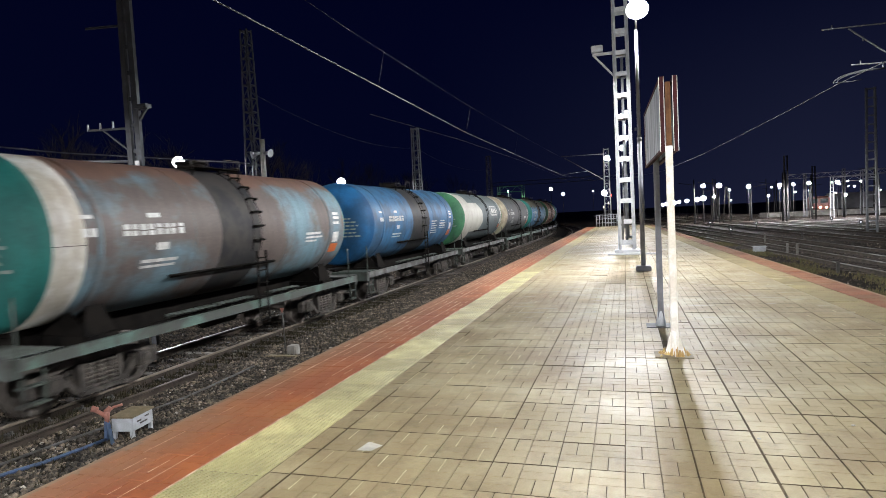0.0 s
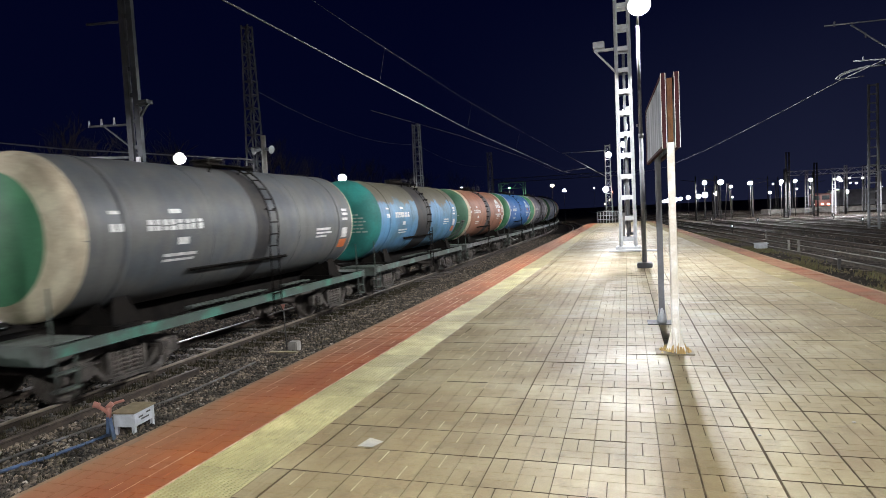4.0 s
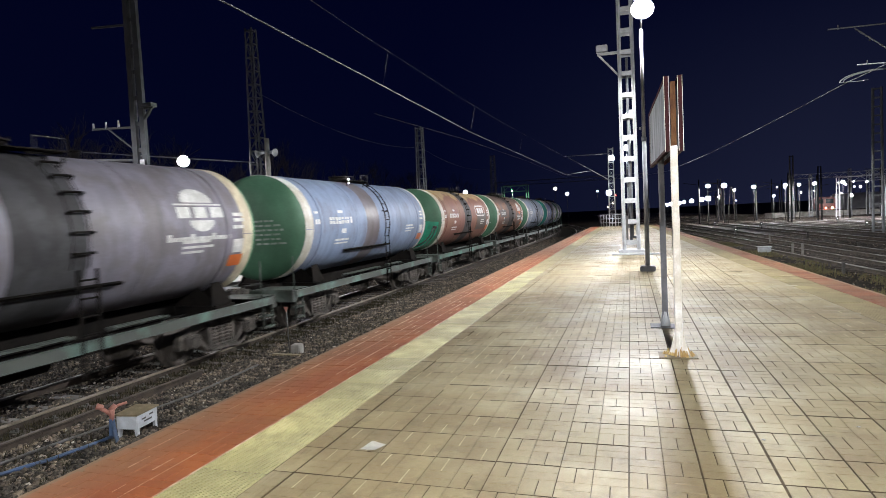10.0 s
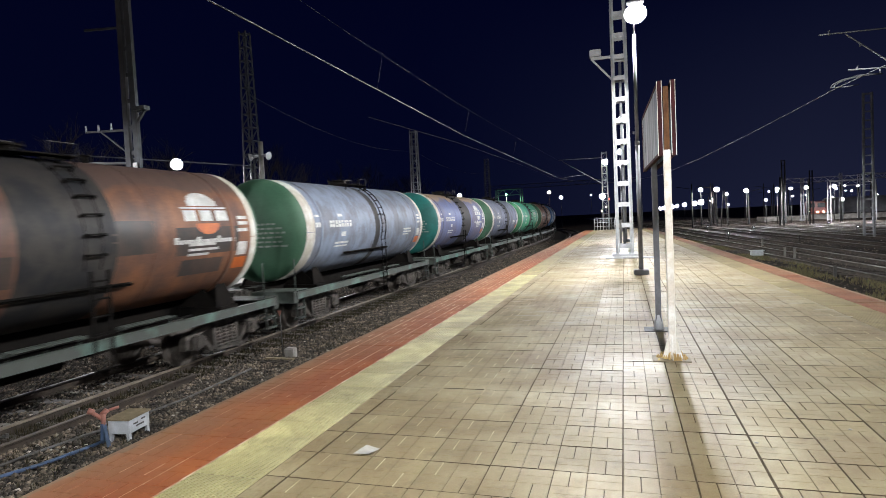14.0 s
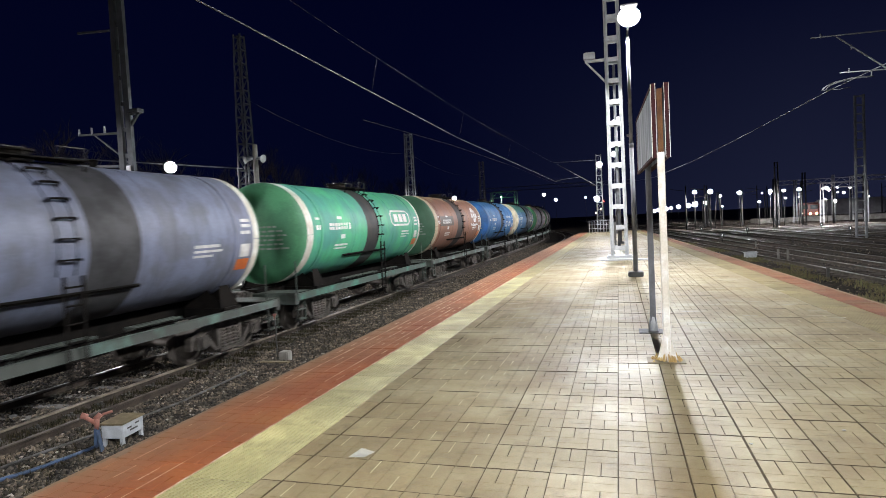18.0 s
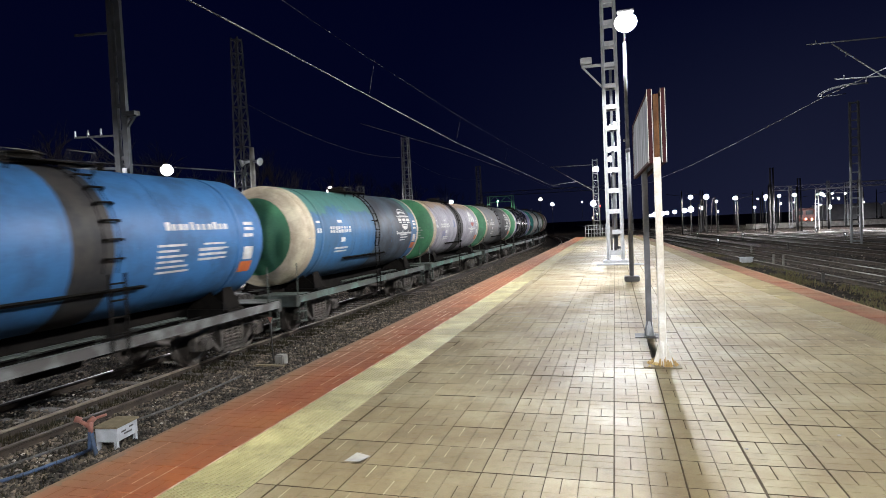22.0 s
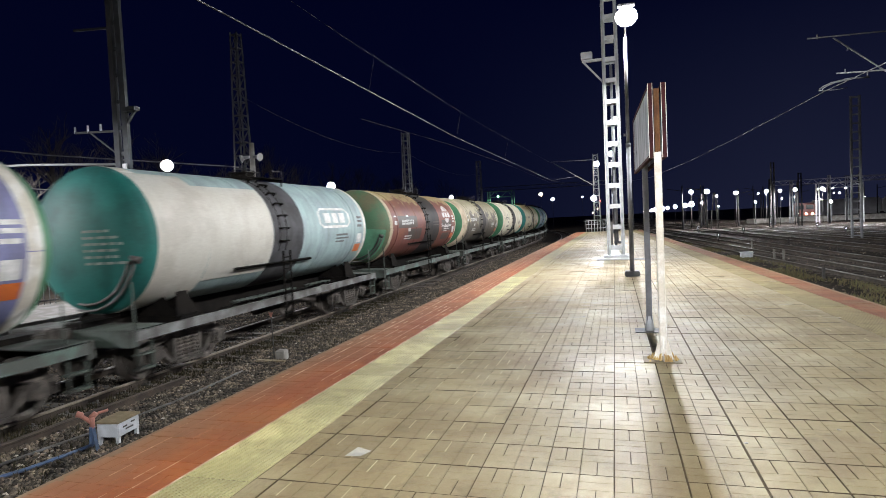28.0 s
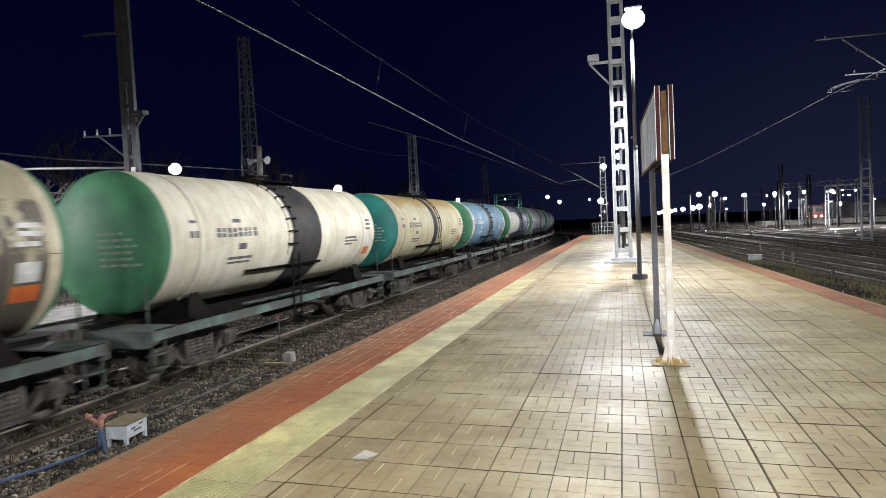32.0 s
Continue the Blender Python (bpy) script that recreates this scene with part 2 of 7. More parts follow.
M_LID = mat("lid_brown", (0.22, 0.17, 0.10), (0.15, 0.12, 0.07), scale=5, rough=0.7)
M_BLUE = mat("blue_pipe", (0.06, 0.10, 0.19), (0.045, 0.07, 0.12), scale=4, rough=0.5)
M_ORANGE = mat("orange_cap", (0.42, 0.17, 0.12), (0.30, 0.13, 0.10), scale=6, rough=0.6)
M_PAPER = mat("paper", (0.52, 0.51, 0.47), rough=0.8)
M_BARK = mat("bark", (0.05, 0.042, 0.035), (0.03, 0.026, 0.023), scale=6, rough=0.95)
M_LAMPGLOW = glow("lamp_glow", (1.0, 0.97, 0.95), 22.0)
M_FARGLOW = glow("far_lamp_glow", (1.0, 0.93, 0.92), 45.0)
M_WARMGLOW = glow("warm_lamp_glow", (1.0, 0.74, 0.42), 30.0)
M_DIMGLOW = glow("small_signal_light", (0.9, 0.93, 1.0), 4.0)
M_GREENGLOW = glow("added_green_glow", (0.35, 1.0, 0.55), 8.0)
M_REDGLOW = glow("red_signal", (1.0, 0.05, 0.04), 6.0)


# ---------------------------------------------------------------- mesh helpers
def box(bm, x0, x1, y0, y1, z0, z1, m=None):
    vs = [bm.verts.new(v) for v in ((x0, y0, z0), (x1, y0, z0), (x1, y1, z0), (x0, y1, z0),
                                    (x0, y0, z1), (x1, y0, z1), (x1, y1, z1), (x0, y1, z1))]
    if m is not None:
        for v in vs:
            v.co = m @ v.co
    for f in ((3, 2, 1, 0), (4, 5, 6, 7), (0, 1, 5, 4), (1, 2, 6, 5), (2, 3, 7, 6), (3, 0, 4, 7)):
        bm.faces.new([vs[i] for i in f])
    return vs


def bar(bm, p, q, r, seg=8, r2=None):
    """A round bar from p to q."""
    p, q = Vector(p), Vector(q)
    r2 = r if r2 is None else r2
    turn = (q - p).to_track_quat("Z", "Y")
    a, b = [], []
    for i in range(seg):
        c, s = math.cos(i * math.tau / seg), math.sin(i * math.tau / seg)
        a.append(bm.verts.new(p + turn @ Vector((r * c, r * s, 0))))
        b.append(bm.verts.new(q + turn @ Vector((r2 * c, r2 * s, 0))))
    for i in range(seg):
        j = (i + 1) % seg
        f = bm.faces.new((a[i], a[j], b[j], b[i]))
        f.smooth = seg > 6
    bm.faces.new(a[::-1])
    bm.faces.new(b)


def tube(bm, points, r, seg=6):
    """One continuous round tube through the points."""
    pts = [Vector(q) for q in points]
    rings = []
    for i, c in enumerate(pts):
        d = (pts[min(i + 1, len(pts) - 1)] - pts[max(i - 1, 0)]).normalized()
        turn = d.to_track_quat("Z", "Y")
        rings.append([bm.verts.new(c + turn @ Vector((r * math.cos(k * math.tau / seg), r * math.sin(k * math.tau / seg), 0))) for k in range(seg)])
    for a, b in zip(rings, rings[1:]):
        for k in range(seg):
            j = (k + 1) % seg
            f = bm.faces.new((a[k], a[j], b[j], b[k]))
            f.smooth = True
    bm.faces.new(rings[0][::-1])
    bm.faces.new(rings[-1])


def strut(bm, p, q, w, d=None):
    """A square or flat bar from p to q."""
    p, q = Vector(p), Vector(q)
    d = w if d is None else d
    m = Matrix.Translation(p) @ (q - p).to_track_quat("Z", "Y").to_matrix().to_4x4()
    box(bm, -w / 2, w / 2, -d / 2, d / 2, 0, (q - p).length, m)


def lathe(bm, profile, seg=40, axis_z=0.0, a0=0.0, a1=math.tau):
    """Turns (radius, y) points round the y axis at height axis_z."""
    full = abs(a1 - a0 - math.tau) < 1e-6
    n = seg if full else seg + 1
    rings = []
    for r, y in profile:
        if r < 1e-5:
            rings.append([bm.verts.new((0, y, axis_z))])
        else:
            rings.append([bm.verts.new((r * math.sin(a0 + (a1 - a0) * i / seg), y, axis_z + r * math.cos(a0 + (a1 - a0) * i / seg))) for i in range(n)])
    for a, b in zip(rings, rings[1:]):
        for i in range(seg):
            j = (i + 1) % n
            if len(a) == 1:
                f = bm.faces.new((a[0], b[j], b[i]))
            elif len(b) == 1:
                f = bm.faces.new((a[i], a[j], b[0]))
            else:
                f = bm.faces.new((a[i], a[j], b[j], b[i]))
            f.smooth = True
    return rings


def finish(bm, name, material):
    bmesh.ops.recalc_face_normals(bm, faces=bm.faces)
    me = bpy.data.meshes.new(name)
    bm.to_mesh(me)
    bm.free()
    me.materials.append(material)
    return me


def part(name, bm, material, parent=None, label=""):
    """Links a bmesh as one mesh object under a thing or a part."""
    ob = new(name, finish(bm, name, material))
    ob.parent = parent
    return tagged(ob, label)


def share(name, me, parent, m=None, label=""):
    ob = new(name, me)
    ob.parent = parent
    if m is not None:
        ob.matrix_basis = m
    return tagged(ob, label)


def thing(name, m, label, category, group="", kind=""):
    ob = new(name)
    ob.empty_display_size = 0.2
    ob.matrix_basis = m
    return tagged(ob, label, category, group, kind)


def solid(name, bm, material, label, category, group="", kind=""):
    return tagged(part(name, bm, material), label, category, group, kind)

# ---------------------------------------------------------------- ground and tracks
GROUND_Z, RAIL_Z = -1.40, -1.22
bm = bmesh.new()
vs = [bm.verts.new(v) for v in ((-1500, -400, GROUND_Z), (1500, -400, GROUND_Z), (1500, 2500, GROUND_Z), (-1500, 2500, GROUND_Z))]
bm.faces.new(vs)
solid("ground", bm, M_GROUND, "dark trodden gravel ground of the rail yard", "ground", kind="structure")


CURVE_Y, CURVE_R = 62.0, 250.0     # beyond the platform the main line bends away


def main_line(y):
    """Sideways shift of the main tracks at y, and their turn in degrees."""
    d = max(0.0, y - CURVE_Y)
    return -d * d / (2 * CURVE_R), math.degrees(math.atan(d / CURVE_R))


def rail_mesh(y0, y1, bend):
    """Foot and web of a rail, and its polished head, along y; bend(y) gives the sideways shift."""
    ys = [y0 + (y1 - y0) * i / 60 for i in range(61)]
    prof = [(-0.065, 0), (0.065, 0), (0.065, 0.015), (0.012, 0.035), (0.012, 0.135), (0.036, 0.145), (-0.036, 0.145), (-0.012, 0.135), (-0.012, 0.035), (-0.065, 0.015)]
    head = [(-0.036, 0.146), (0.036, 0.146), (0.037, 0.165), (0.030, 0.18), (-0.030, 0.18), (-0.037, 0.165)]
    out = []
    for pr, material in ((prof, M_RAIL), (head, M_RAILTOP)):
        b = bmesh.new()
        rings = [[b.verts.new((x + bend(y), y, GROUND_Z + z)) for x, z in pr] for y in ys]
        for p, q in zip(rings, rings[1:]):
            for i in range(len(pr)):
                j = (i + 1) % len(pr)
                b.faces.new((p[i], p[j], q[j], q[i]))
        out.append((b, material))
    return out


def with_material_copy(me, material, cache={}):
    k = (me.name, material.name)
    if k not in cache:
        c = me.copy()
        c.materials.clear()
        c.materials.append(material)
        cache[k] = c
    return cache[k]


SLEEPER = None


def track(axis, slope, y0, y1, name, label, near=(0, 0), step=0.6, dull=False):
    """Two rails on sleepers; the sleepers between near[0] and near[1] are pieces of their own."""
    global SLEEPER
    tr = thing(name, pose(0, 0, 0), label, "track", kind="structure")
    for side in (-0.76, 0.76):
        foot, head = rail_mesh(y0, y1, lambda y, s=side: axis + s + slope * y + (main_line(y)[0] if slope == 0 else 0))
        r = part("rail", foot[0], foot[1], tr, "brown rusty rail")
        part("rail_head", head[0], M_RAILYARD if axis > 5 else (M_RAILDULL if dull and side > 0 else head[1]), r, "rail head")
    rest = bmesh.new()
    if SLEEPER is None:
        b = bmesh.new()
        box(b, -1.35, 1.35, -0.12, 0.12, -0.16, 0.0)
        bmesh.ops.bevel(b, geom=b.edges[:], offset=0.012, segments=1, affect="EDGES")
        SLEEPER = finish(b, "sleeper", M_SLEEPER)
    y = y0
    turn = math.degrees(math.atan(-slope))
    while y < min(y1, 130):
        x = axis + slope * y
        if slope == 0:
            x += main_line(y)[0]
            turn = main_line(y)[1]
        if near[0] <= y <= near[1]:
            share("sleeper", with_material_copy(SLEEPER, M_SLEEPC) if name == "track_1" else SLEEPER, tr, pose(x, y, GROUND_Z + 0.018 + random.uniform(-0.01, 0.008), 0, 0, turn + random.uniform(-0.8, 0.8)))
        else:
            box(rest, -1.35, 1.35, -0.12, 0.12, -0.1, 0.012, pose(x, y, GROUND_Z, 0, 0, turn))
        y += step
    if len(rest.verts):
        tagged(part("sleepers", rest, M_SLEEPER, tr), kind="stuff")
    return tr


track(-9.73, 0.0, -40, 230, "track_1", "rusty running rails on dark sleepers beside the platform", near=(3, 45), dull=True)
track(-5.47, 0.0, -40, 230, "track_2", "empty track along the platform edge", near=(57, 80))
track(-14.40, 0.0, -40, 230, "track_3", "track behind the passing train", near=(6, 40))
for i, (a, lie, y0) in enumerate(((12.0, -0.09, 10.0), (14.6, -0.08, 10.3), (18.9, -0.08, 10.0), (23.5, -0.085, 10.0), (28.2, -0.09, 10.0), (33.0, -0.095, 10.0), (37.6, -0.10, 10.0), (42.2, -0.10, 10.0))):
    track(a, lie, y0, 420, "track_%d" % (i + 4), "yard track with shining rail heads", near=(24, 60) if i < 3 else (0, 0))

# sleeper ends and rail clips that stand clear of the ballast along the near rail
bm = bmesh.new()
box(bm, -0.10, 0.10, -0.055, 0.055, 0.0, 0.035)
bar(bm, (0.07, 0, 0.03), (0.07, 0, 0.085), 0.022, 6)
CLIP = finish(bm, "rail_clip", M_STEEL)
bm = bmesh.new()
box(bm, -0.22, 0.22, -0.11, 0.11, -0.05, 0.045)
bmesh.ops.bevel(bm, geom=bm.edges[:], offset=0.012, segments=1, affect="EDGES")
SLEEPER_END = finish(bm, "sleeper_end", M_SLEEPER)
clips = thing("rail_fastenings", pose(0, 0, GROUND_Z), "dark steel clips and sleeper ends along the near rail", "fastenings", kind="structure")
for k in range(75):
    share("rail_clip", CLIP, clips, pose(-8.88, 3.3 + 0.6 * k, 0.03))
    share("sleeper_end", SLEEPER_END, clips, pose(-8.60, 3.3 + 0.6 * k, 0.01, 0, 0, random.uniform(-3, 3)))

# loose ballast stones, kind "stuff"
def stones(name, count, region, size, parent_label, seed, material=None):
    rng = np.random.default_rng(seed)
    base = np.array([(1, 0, 0), (-1, 0, 0), (0, 1, 0), (0, -1, 0), (0, 0, 1), (0, 0, -1)], float)
    tri = np.array([(0, 2, 4), (2, 1, 4), (1, 3, 4), (3, 0, 4), (2, 0, 5), (1, 2, 5), (3, 1, 5), (0, 3, 5)])
    x0, x1, y0, y1, power = region
    px = rng.uniform(x0, x1, count)
    py = y0 + (y1 - y0) * rng.random(count) ** power
    s = rng.uniform(size[0], size[1], (count, 1, 1)) * (1 + rng.uniform(-0.35, 0.35, (count, 6, 3)))
    v = base[None] * s
    ang = rng.uniform(0, 6.28, count)
    c, sn = np.cos(ang)[:, None], np.sin(ang)[:, None]
    tl = rng.uniform(-0.7, 0.7, count)
    ct, st = np.cos(tl)[:, None], np.sin(tl)[:, None]
    vx, vy, vz = v[..., 0], v[..., 1], v[..., 2] * 0.75
    vy, vz = vy * ct - vz * st, vy * st + vz * ct
    out = np.stack([vx * c - vy * sn + px[:, None], vx * sn + vy * c + py[:, None], vz + GROUND_Z + rng.uniform(-0.005, 0.03, (count, 1))], -1)
    faces = (tri[None] + 6 * np.arange(count)[:, None, None]).reshape(-1, 3)
    me = bpy.data.meshes.new(name)
    me.from_pydata(out.reshape(-1, 3).tolist(), [], faces.tolist())
    me.materials.append(material or M_STONE)
    return tagged(new(name, me), parent_label, "ballast", kind="stuff")


stones("ballast", 27000, (-8.85, -6.3, 3.5, 26, 1.35), (0.016, 0.043), "loose grey crushed stone beside the near rail", 1)
stones("ballast", 24000, (-13.5, -10.6, 6, 40, 1.4), (0.018, 0.042), "crushed stone between the two tracks", 2)
stones("ballast", 8000, (-10.45, -9.0, 3.5, 30, 1.4), (0.018, 0.04), "crushed stone between the rails", 3)
stones("ballast", 9000, (-8.85, -6.3, 24, 70, 1.2), (0.03, 0.055), "crushed stone along the track farther on", 4)
stones("ballast", 9000, (5.6, 16, 14, 60, 1.3), (0.02, 0.045), "dark crushed stone of the yard tracks", 5)

stones("pale_chips", 1500, (-8.8, -6.2, 3.5, 40, 1.35), (0.014, 0.036), "scattered pale stone chips in the ballast", 6, M_PALESTONE)
stones("pale_chips", 900, (-13.4, -9.0, 5, 36, 1.3), (0.016, 0.045), "pale chips and scraps between the tracks", 7, M_PALESTONE)
stones("pale_chips", 500, (5.0, 24, 14, 70, 1.2), (0.02, 0.06), "pale chips among the yard tracks", 8, M_PALESTONE)

# weeds along the platform foot and the near rail
def weeds(count, region, seed, label, tall=1.0, clump=0.0, material=None):
    rng = random.Random(seed)
    verts, faces = [], []
    for _ in range(count):
        x, y = rng.uniform(region[0], region[1]), rng.uniform(region[2], region[3])
        if clump and math.sin(1.9 * x + 0.6 * y) + math.sin(0.75 * y - 1.1 * x + 2) + rng.uniform(-0.7, 0.7) < clump:
            continue
        if len(region) > 4:
            x += region[4] * y
        for _ in range(5):
            a, h, lean = rng.uniform(0, 6.28), tall * rng.uniform(0.05, 0.16), tall * rng.uniform(0.02, 0.08)
            k = len(verts)
            verts += [(x - 0.008 * tall * math.sin(a), y + 0.008 * math.cos(a), GROUND_Z), (x + 0.008 * tall * math.sin(a), y - 0.008 * math.cos(a), GROUND_Z),
                      (x + lean * math.cos(a), y + lean * math.sin(a), GROUND_Z + h)]
            faces.append((k, k + 1, k + 2))
    me = bpy.data.meshes.new("weeds")
    me.from_pydata(verts, [], faces)
    me.materials.append(material or M_WEED)
    return tagged(new("weeds", me), label, "weeds", kind="stuff")


weeds(2600, (-8.95, -8.3, 4, 24), 1, "low dark weeds along the near rail", 1.0, 0.0, M_WEEDDARK)
weeds(26000, (4.7, 10.0, 11, 60, -0.06), 2, "low green weeds beside the platform foot", 1.15, 0.2)
weeds(2600, (-8.3, -5.2, 3.5, 24), 3, "scattered brown weeds in the ballast", 0.8, 0.5, M_WEEDDARK)

# ---------------------------------------------------------------- platform
P_LEFT, P_Y0, P_Y1 = -3.55, -30.0, 57.0


def right_edge(y):
    return 4.14 - 0.0335 * y


platform = thing("platform", pose(0, 0, 0), "long passenger platform with beige, yellow and red paving", "platform", kind="structure")
bm = bmesh.new()
cs = [(P_LEFT + 0.06, P_Y0), (right_edge(P_Y0) - 0.06, P_Y0), (right_edge(P_Y1) - 0.06, P_Y1), (P_LEFT + 0.06, P_Y1)]
lo = [bm.verts.new((x, y, GROUND_Z - 0.02)) for x, y in cs]
hi = [bm.verts.new((x, y, -0.0075)) for x, y in cs]
bm.faces.new(hi)
for i in range(4):
    j = (i + 1) % 4
    bm.faces.new((lo[i], lo[j], hi[j], hi[i]))
part("base", bm, M_JOINT, platform, "concrete platform body")
bm = bmesh.new()
box(bm, P_LEFT, P_LEFT + 0.075, P_Y0, P_Y1, -0.20, -0.002)
part("nosing", bm, M_EDGE, platform, "worn red-painted edge beam")
bm = bmesh.new()
sl = math.degrees(math.atan(0.0335))
box(bm, -0.055, 0, -31, 58, -0.20, -0.002, pose(4.14, 0, 0, 0, 0, sl))
part("nosing", bm, M_EDGE, platform, "worn red-painted edge beam")

BRICKS = []
for cx, flip in ((0.0, 0), (0.2, 1)):
    for half in (0, 1):
        y = -0.2 - 0.2 * half
        if (half == 0) != bool(flip):
            BRICKS += [(cx, cx + 0.1, y, y + 0.2), (cx + 0.1, cx + 0.2, y, y + 0.2)]
        else:
            BRICKS += [(cx, cx + 0.2, y, y + 0.1), (cx, cx + 0.2, y + 0.1, y + 0.2)]


def tile_data(first=0.003, last=0.003, cross=0.0036):
    """A 0.4 m paving tile moulded as eight bricks in basket weave: corner at its far left, origin there."""
    v, f, side = [], [], []
    for x0, x1, y0, y1 in BRICKS:
        # wide joints round the tile, deep short grooves between standing bricks, fine ones elsewhere
        gx0 = first if x0 == 0.0 else (0.0024 if abs(x0 - 0.2) > 1e-6 else 0.0014)
        gx1 = last if abs(x1 - 0.4) < 1e-6 else (0.0024 if abs(x1 - 0.2) > 1e-6 else 0.0014)
        gy0 = cross if abs(y0 + 0.4) < 1e-6 else 0.0008
        gy1 = cross if abs(y1) < 1e-6 else 0.0008
        k = len(v)
        c = 0.0021
        v += [(x0 + gx0, y0 + gy0, -0.012), (x1 - gx1, y0 + gy0, -0.012), (x1 - gx1, y1 - gy1, -0.012), (x0 + gx0, y1 - gy1, -0.012),
              (x0 + gx0, y0 + gy0, -0.004), (x1 - gx1, y0 + gy0, -0.004), (x1 - gx1, y1 - gy1, -0.004), (x0 + gx0, y1 - gy1, -0.004),
              (x0 + gx0 + c, y0 + gy0 + c, 0), (x1 - gx1 - c, y0 + gy0 + c, 0), (x1 - gx1 - c, y1 - gy1 - c, 0), (x0 + gx0 + c, y1 - gy1 - c, 0)]
        for a in (0, 4):
            for i in range(4):
                j = (i + 1) % 4
                f.append((k + a + i, k + a + j, k + a + 4 + j, k + a + 4 + i))
        f.append((k + 8, k + 9, k + 10, k + 11))
        grime = [int(gy0 > 0.0015), int(gx1 > 0.0015), int(gy1 > 0.0015), int(gx0 > 0.0015)]
        side += grime + [grime[0], 0, grime[2], 0, 0]
    return v, f, side


def tile_mesh(name, material, data, grime=None):
    me = bpy.data.meshes.new(name)
    me.from_pydata(data[0], [], data[1])
    me.materials.append(material)
    if grime:
        me.materials.append(grime)
        side = data[2] * (len(me.polygons) // len(data[2]))
        me.polygons.foreach_set("material_index", side)
    return me


def lay(name, stuff_name, material, stuff_material, cells, data, near, label="", max_parts=300, grime=None, tilt=1.0):
    """Lays tiles at cells (x, y, turn); those that near() picks are pieces of their own, the rest one sheet."""
    me = tile_mesh(name, material, data, grime)
    v, f, count = [], [], 0
    base = np.array(data[0])
    rng = random.Random(5)
    for x, y, turn in cells:
        dz, ax, ay = rng.uniform(-0.0014, 0.0010), rng.uniform(-0.28, 0.28), rng.uniform(-0.26, 0.26)
        m = pose(x, y, dz * tilt, ax * tilt, ay * tilt, turn)
        if near(x, y) and count < max_parts:
            share(name, me, platform, m)
            count += 1
        else:
            k = len(v)
            w = base @ np.array(m.to_3x3()).T + np.array(m.translation)
            v += w.tolist()
            f += [tuple(i + k for i in q) for q in data[1]]
    if v:
        me2 = tile_mesh(stuff_name, stuff_material, (v, f, data[2]) if grime else (v, f), grime)
        tagged(share(stuff_name, me2, platform, None, label), kind="stuff")


TILE_X, TILE_Y = -0.053, 5.152
DATA = tile_data()


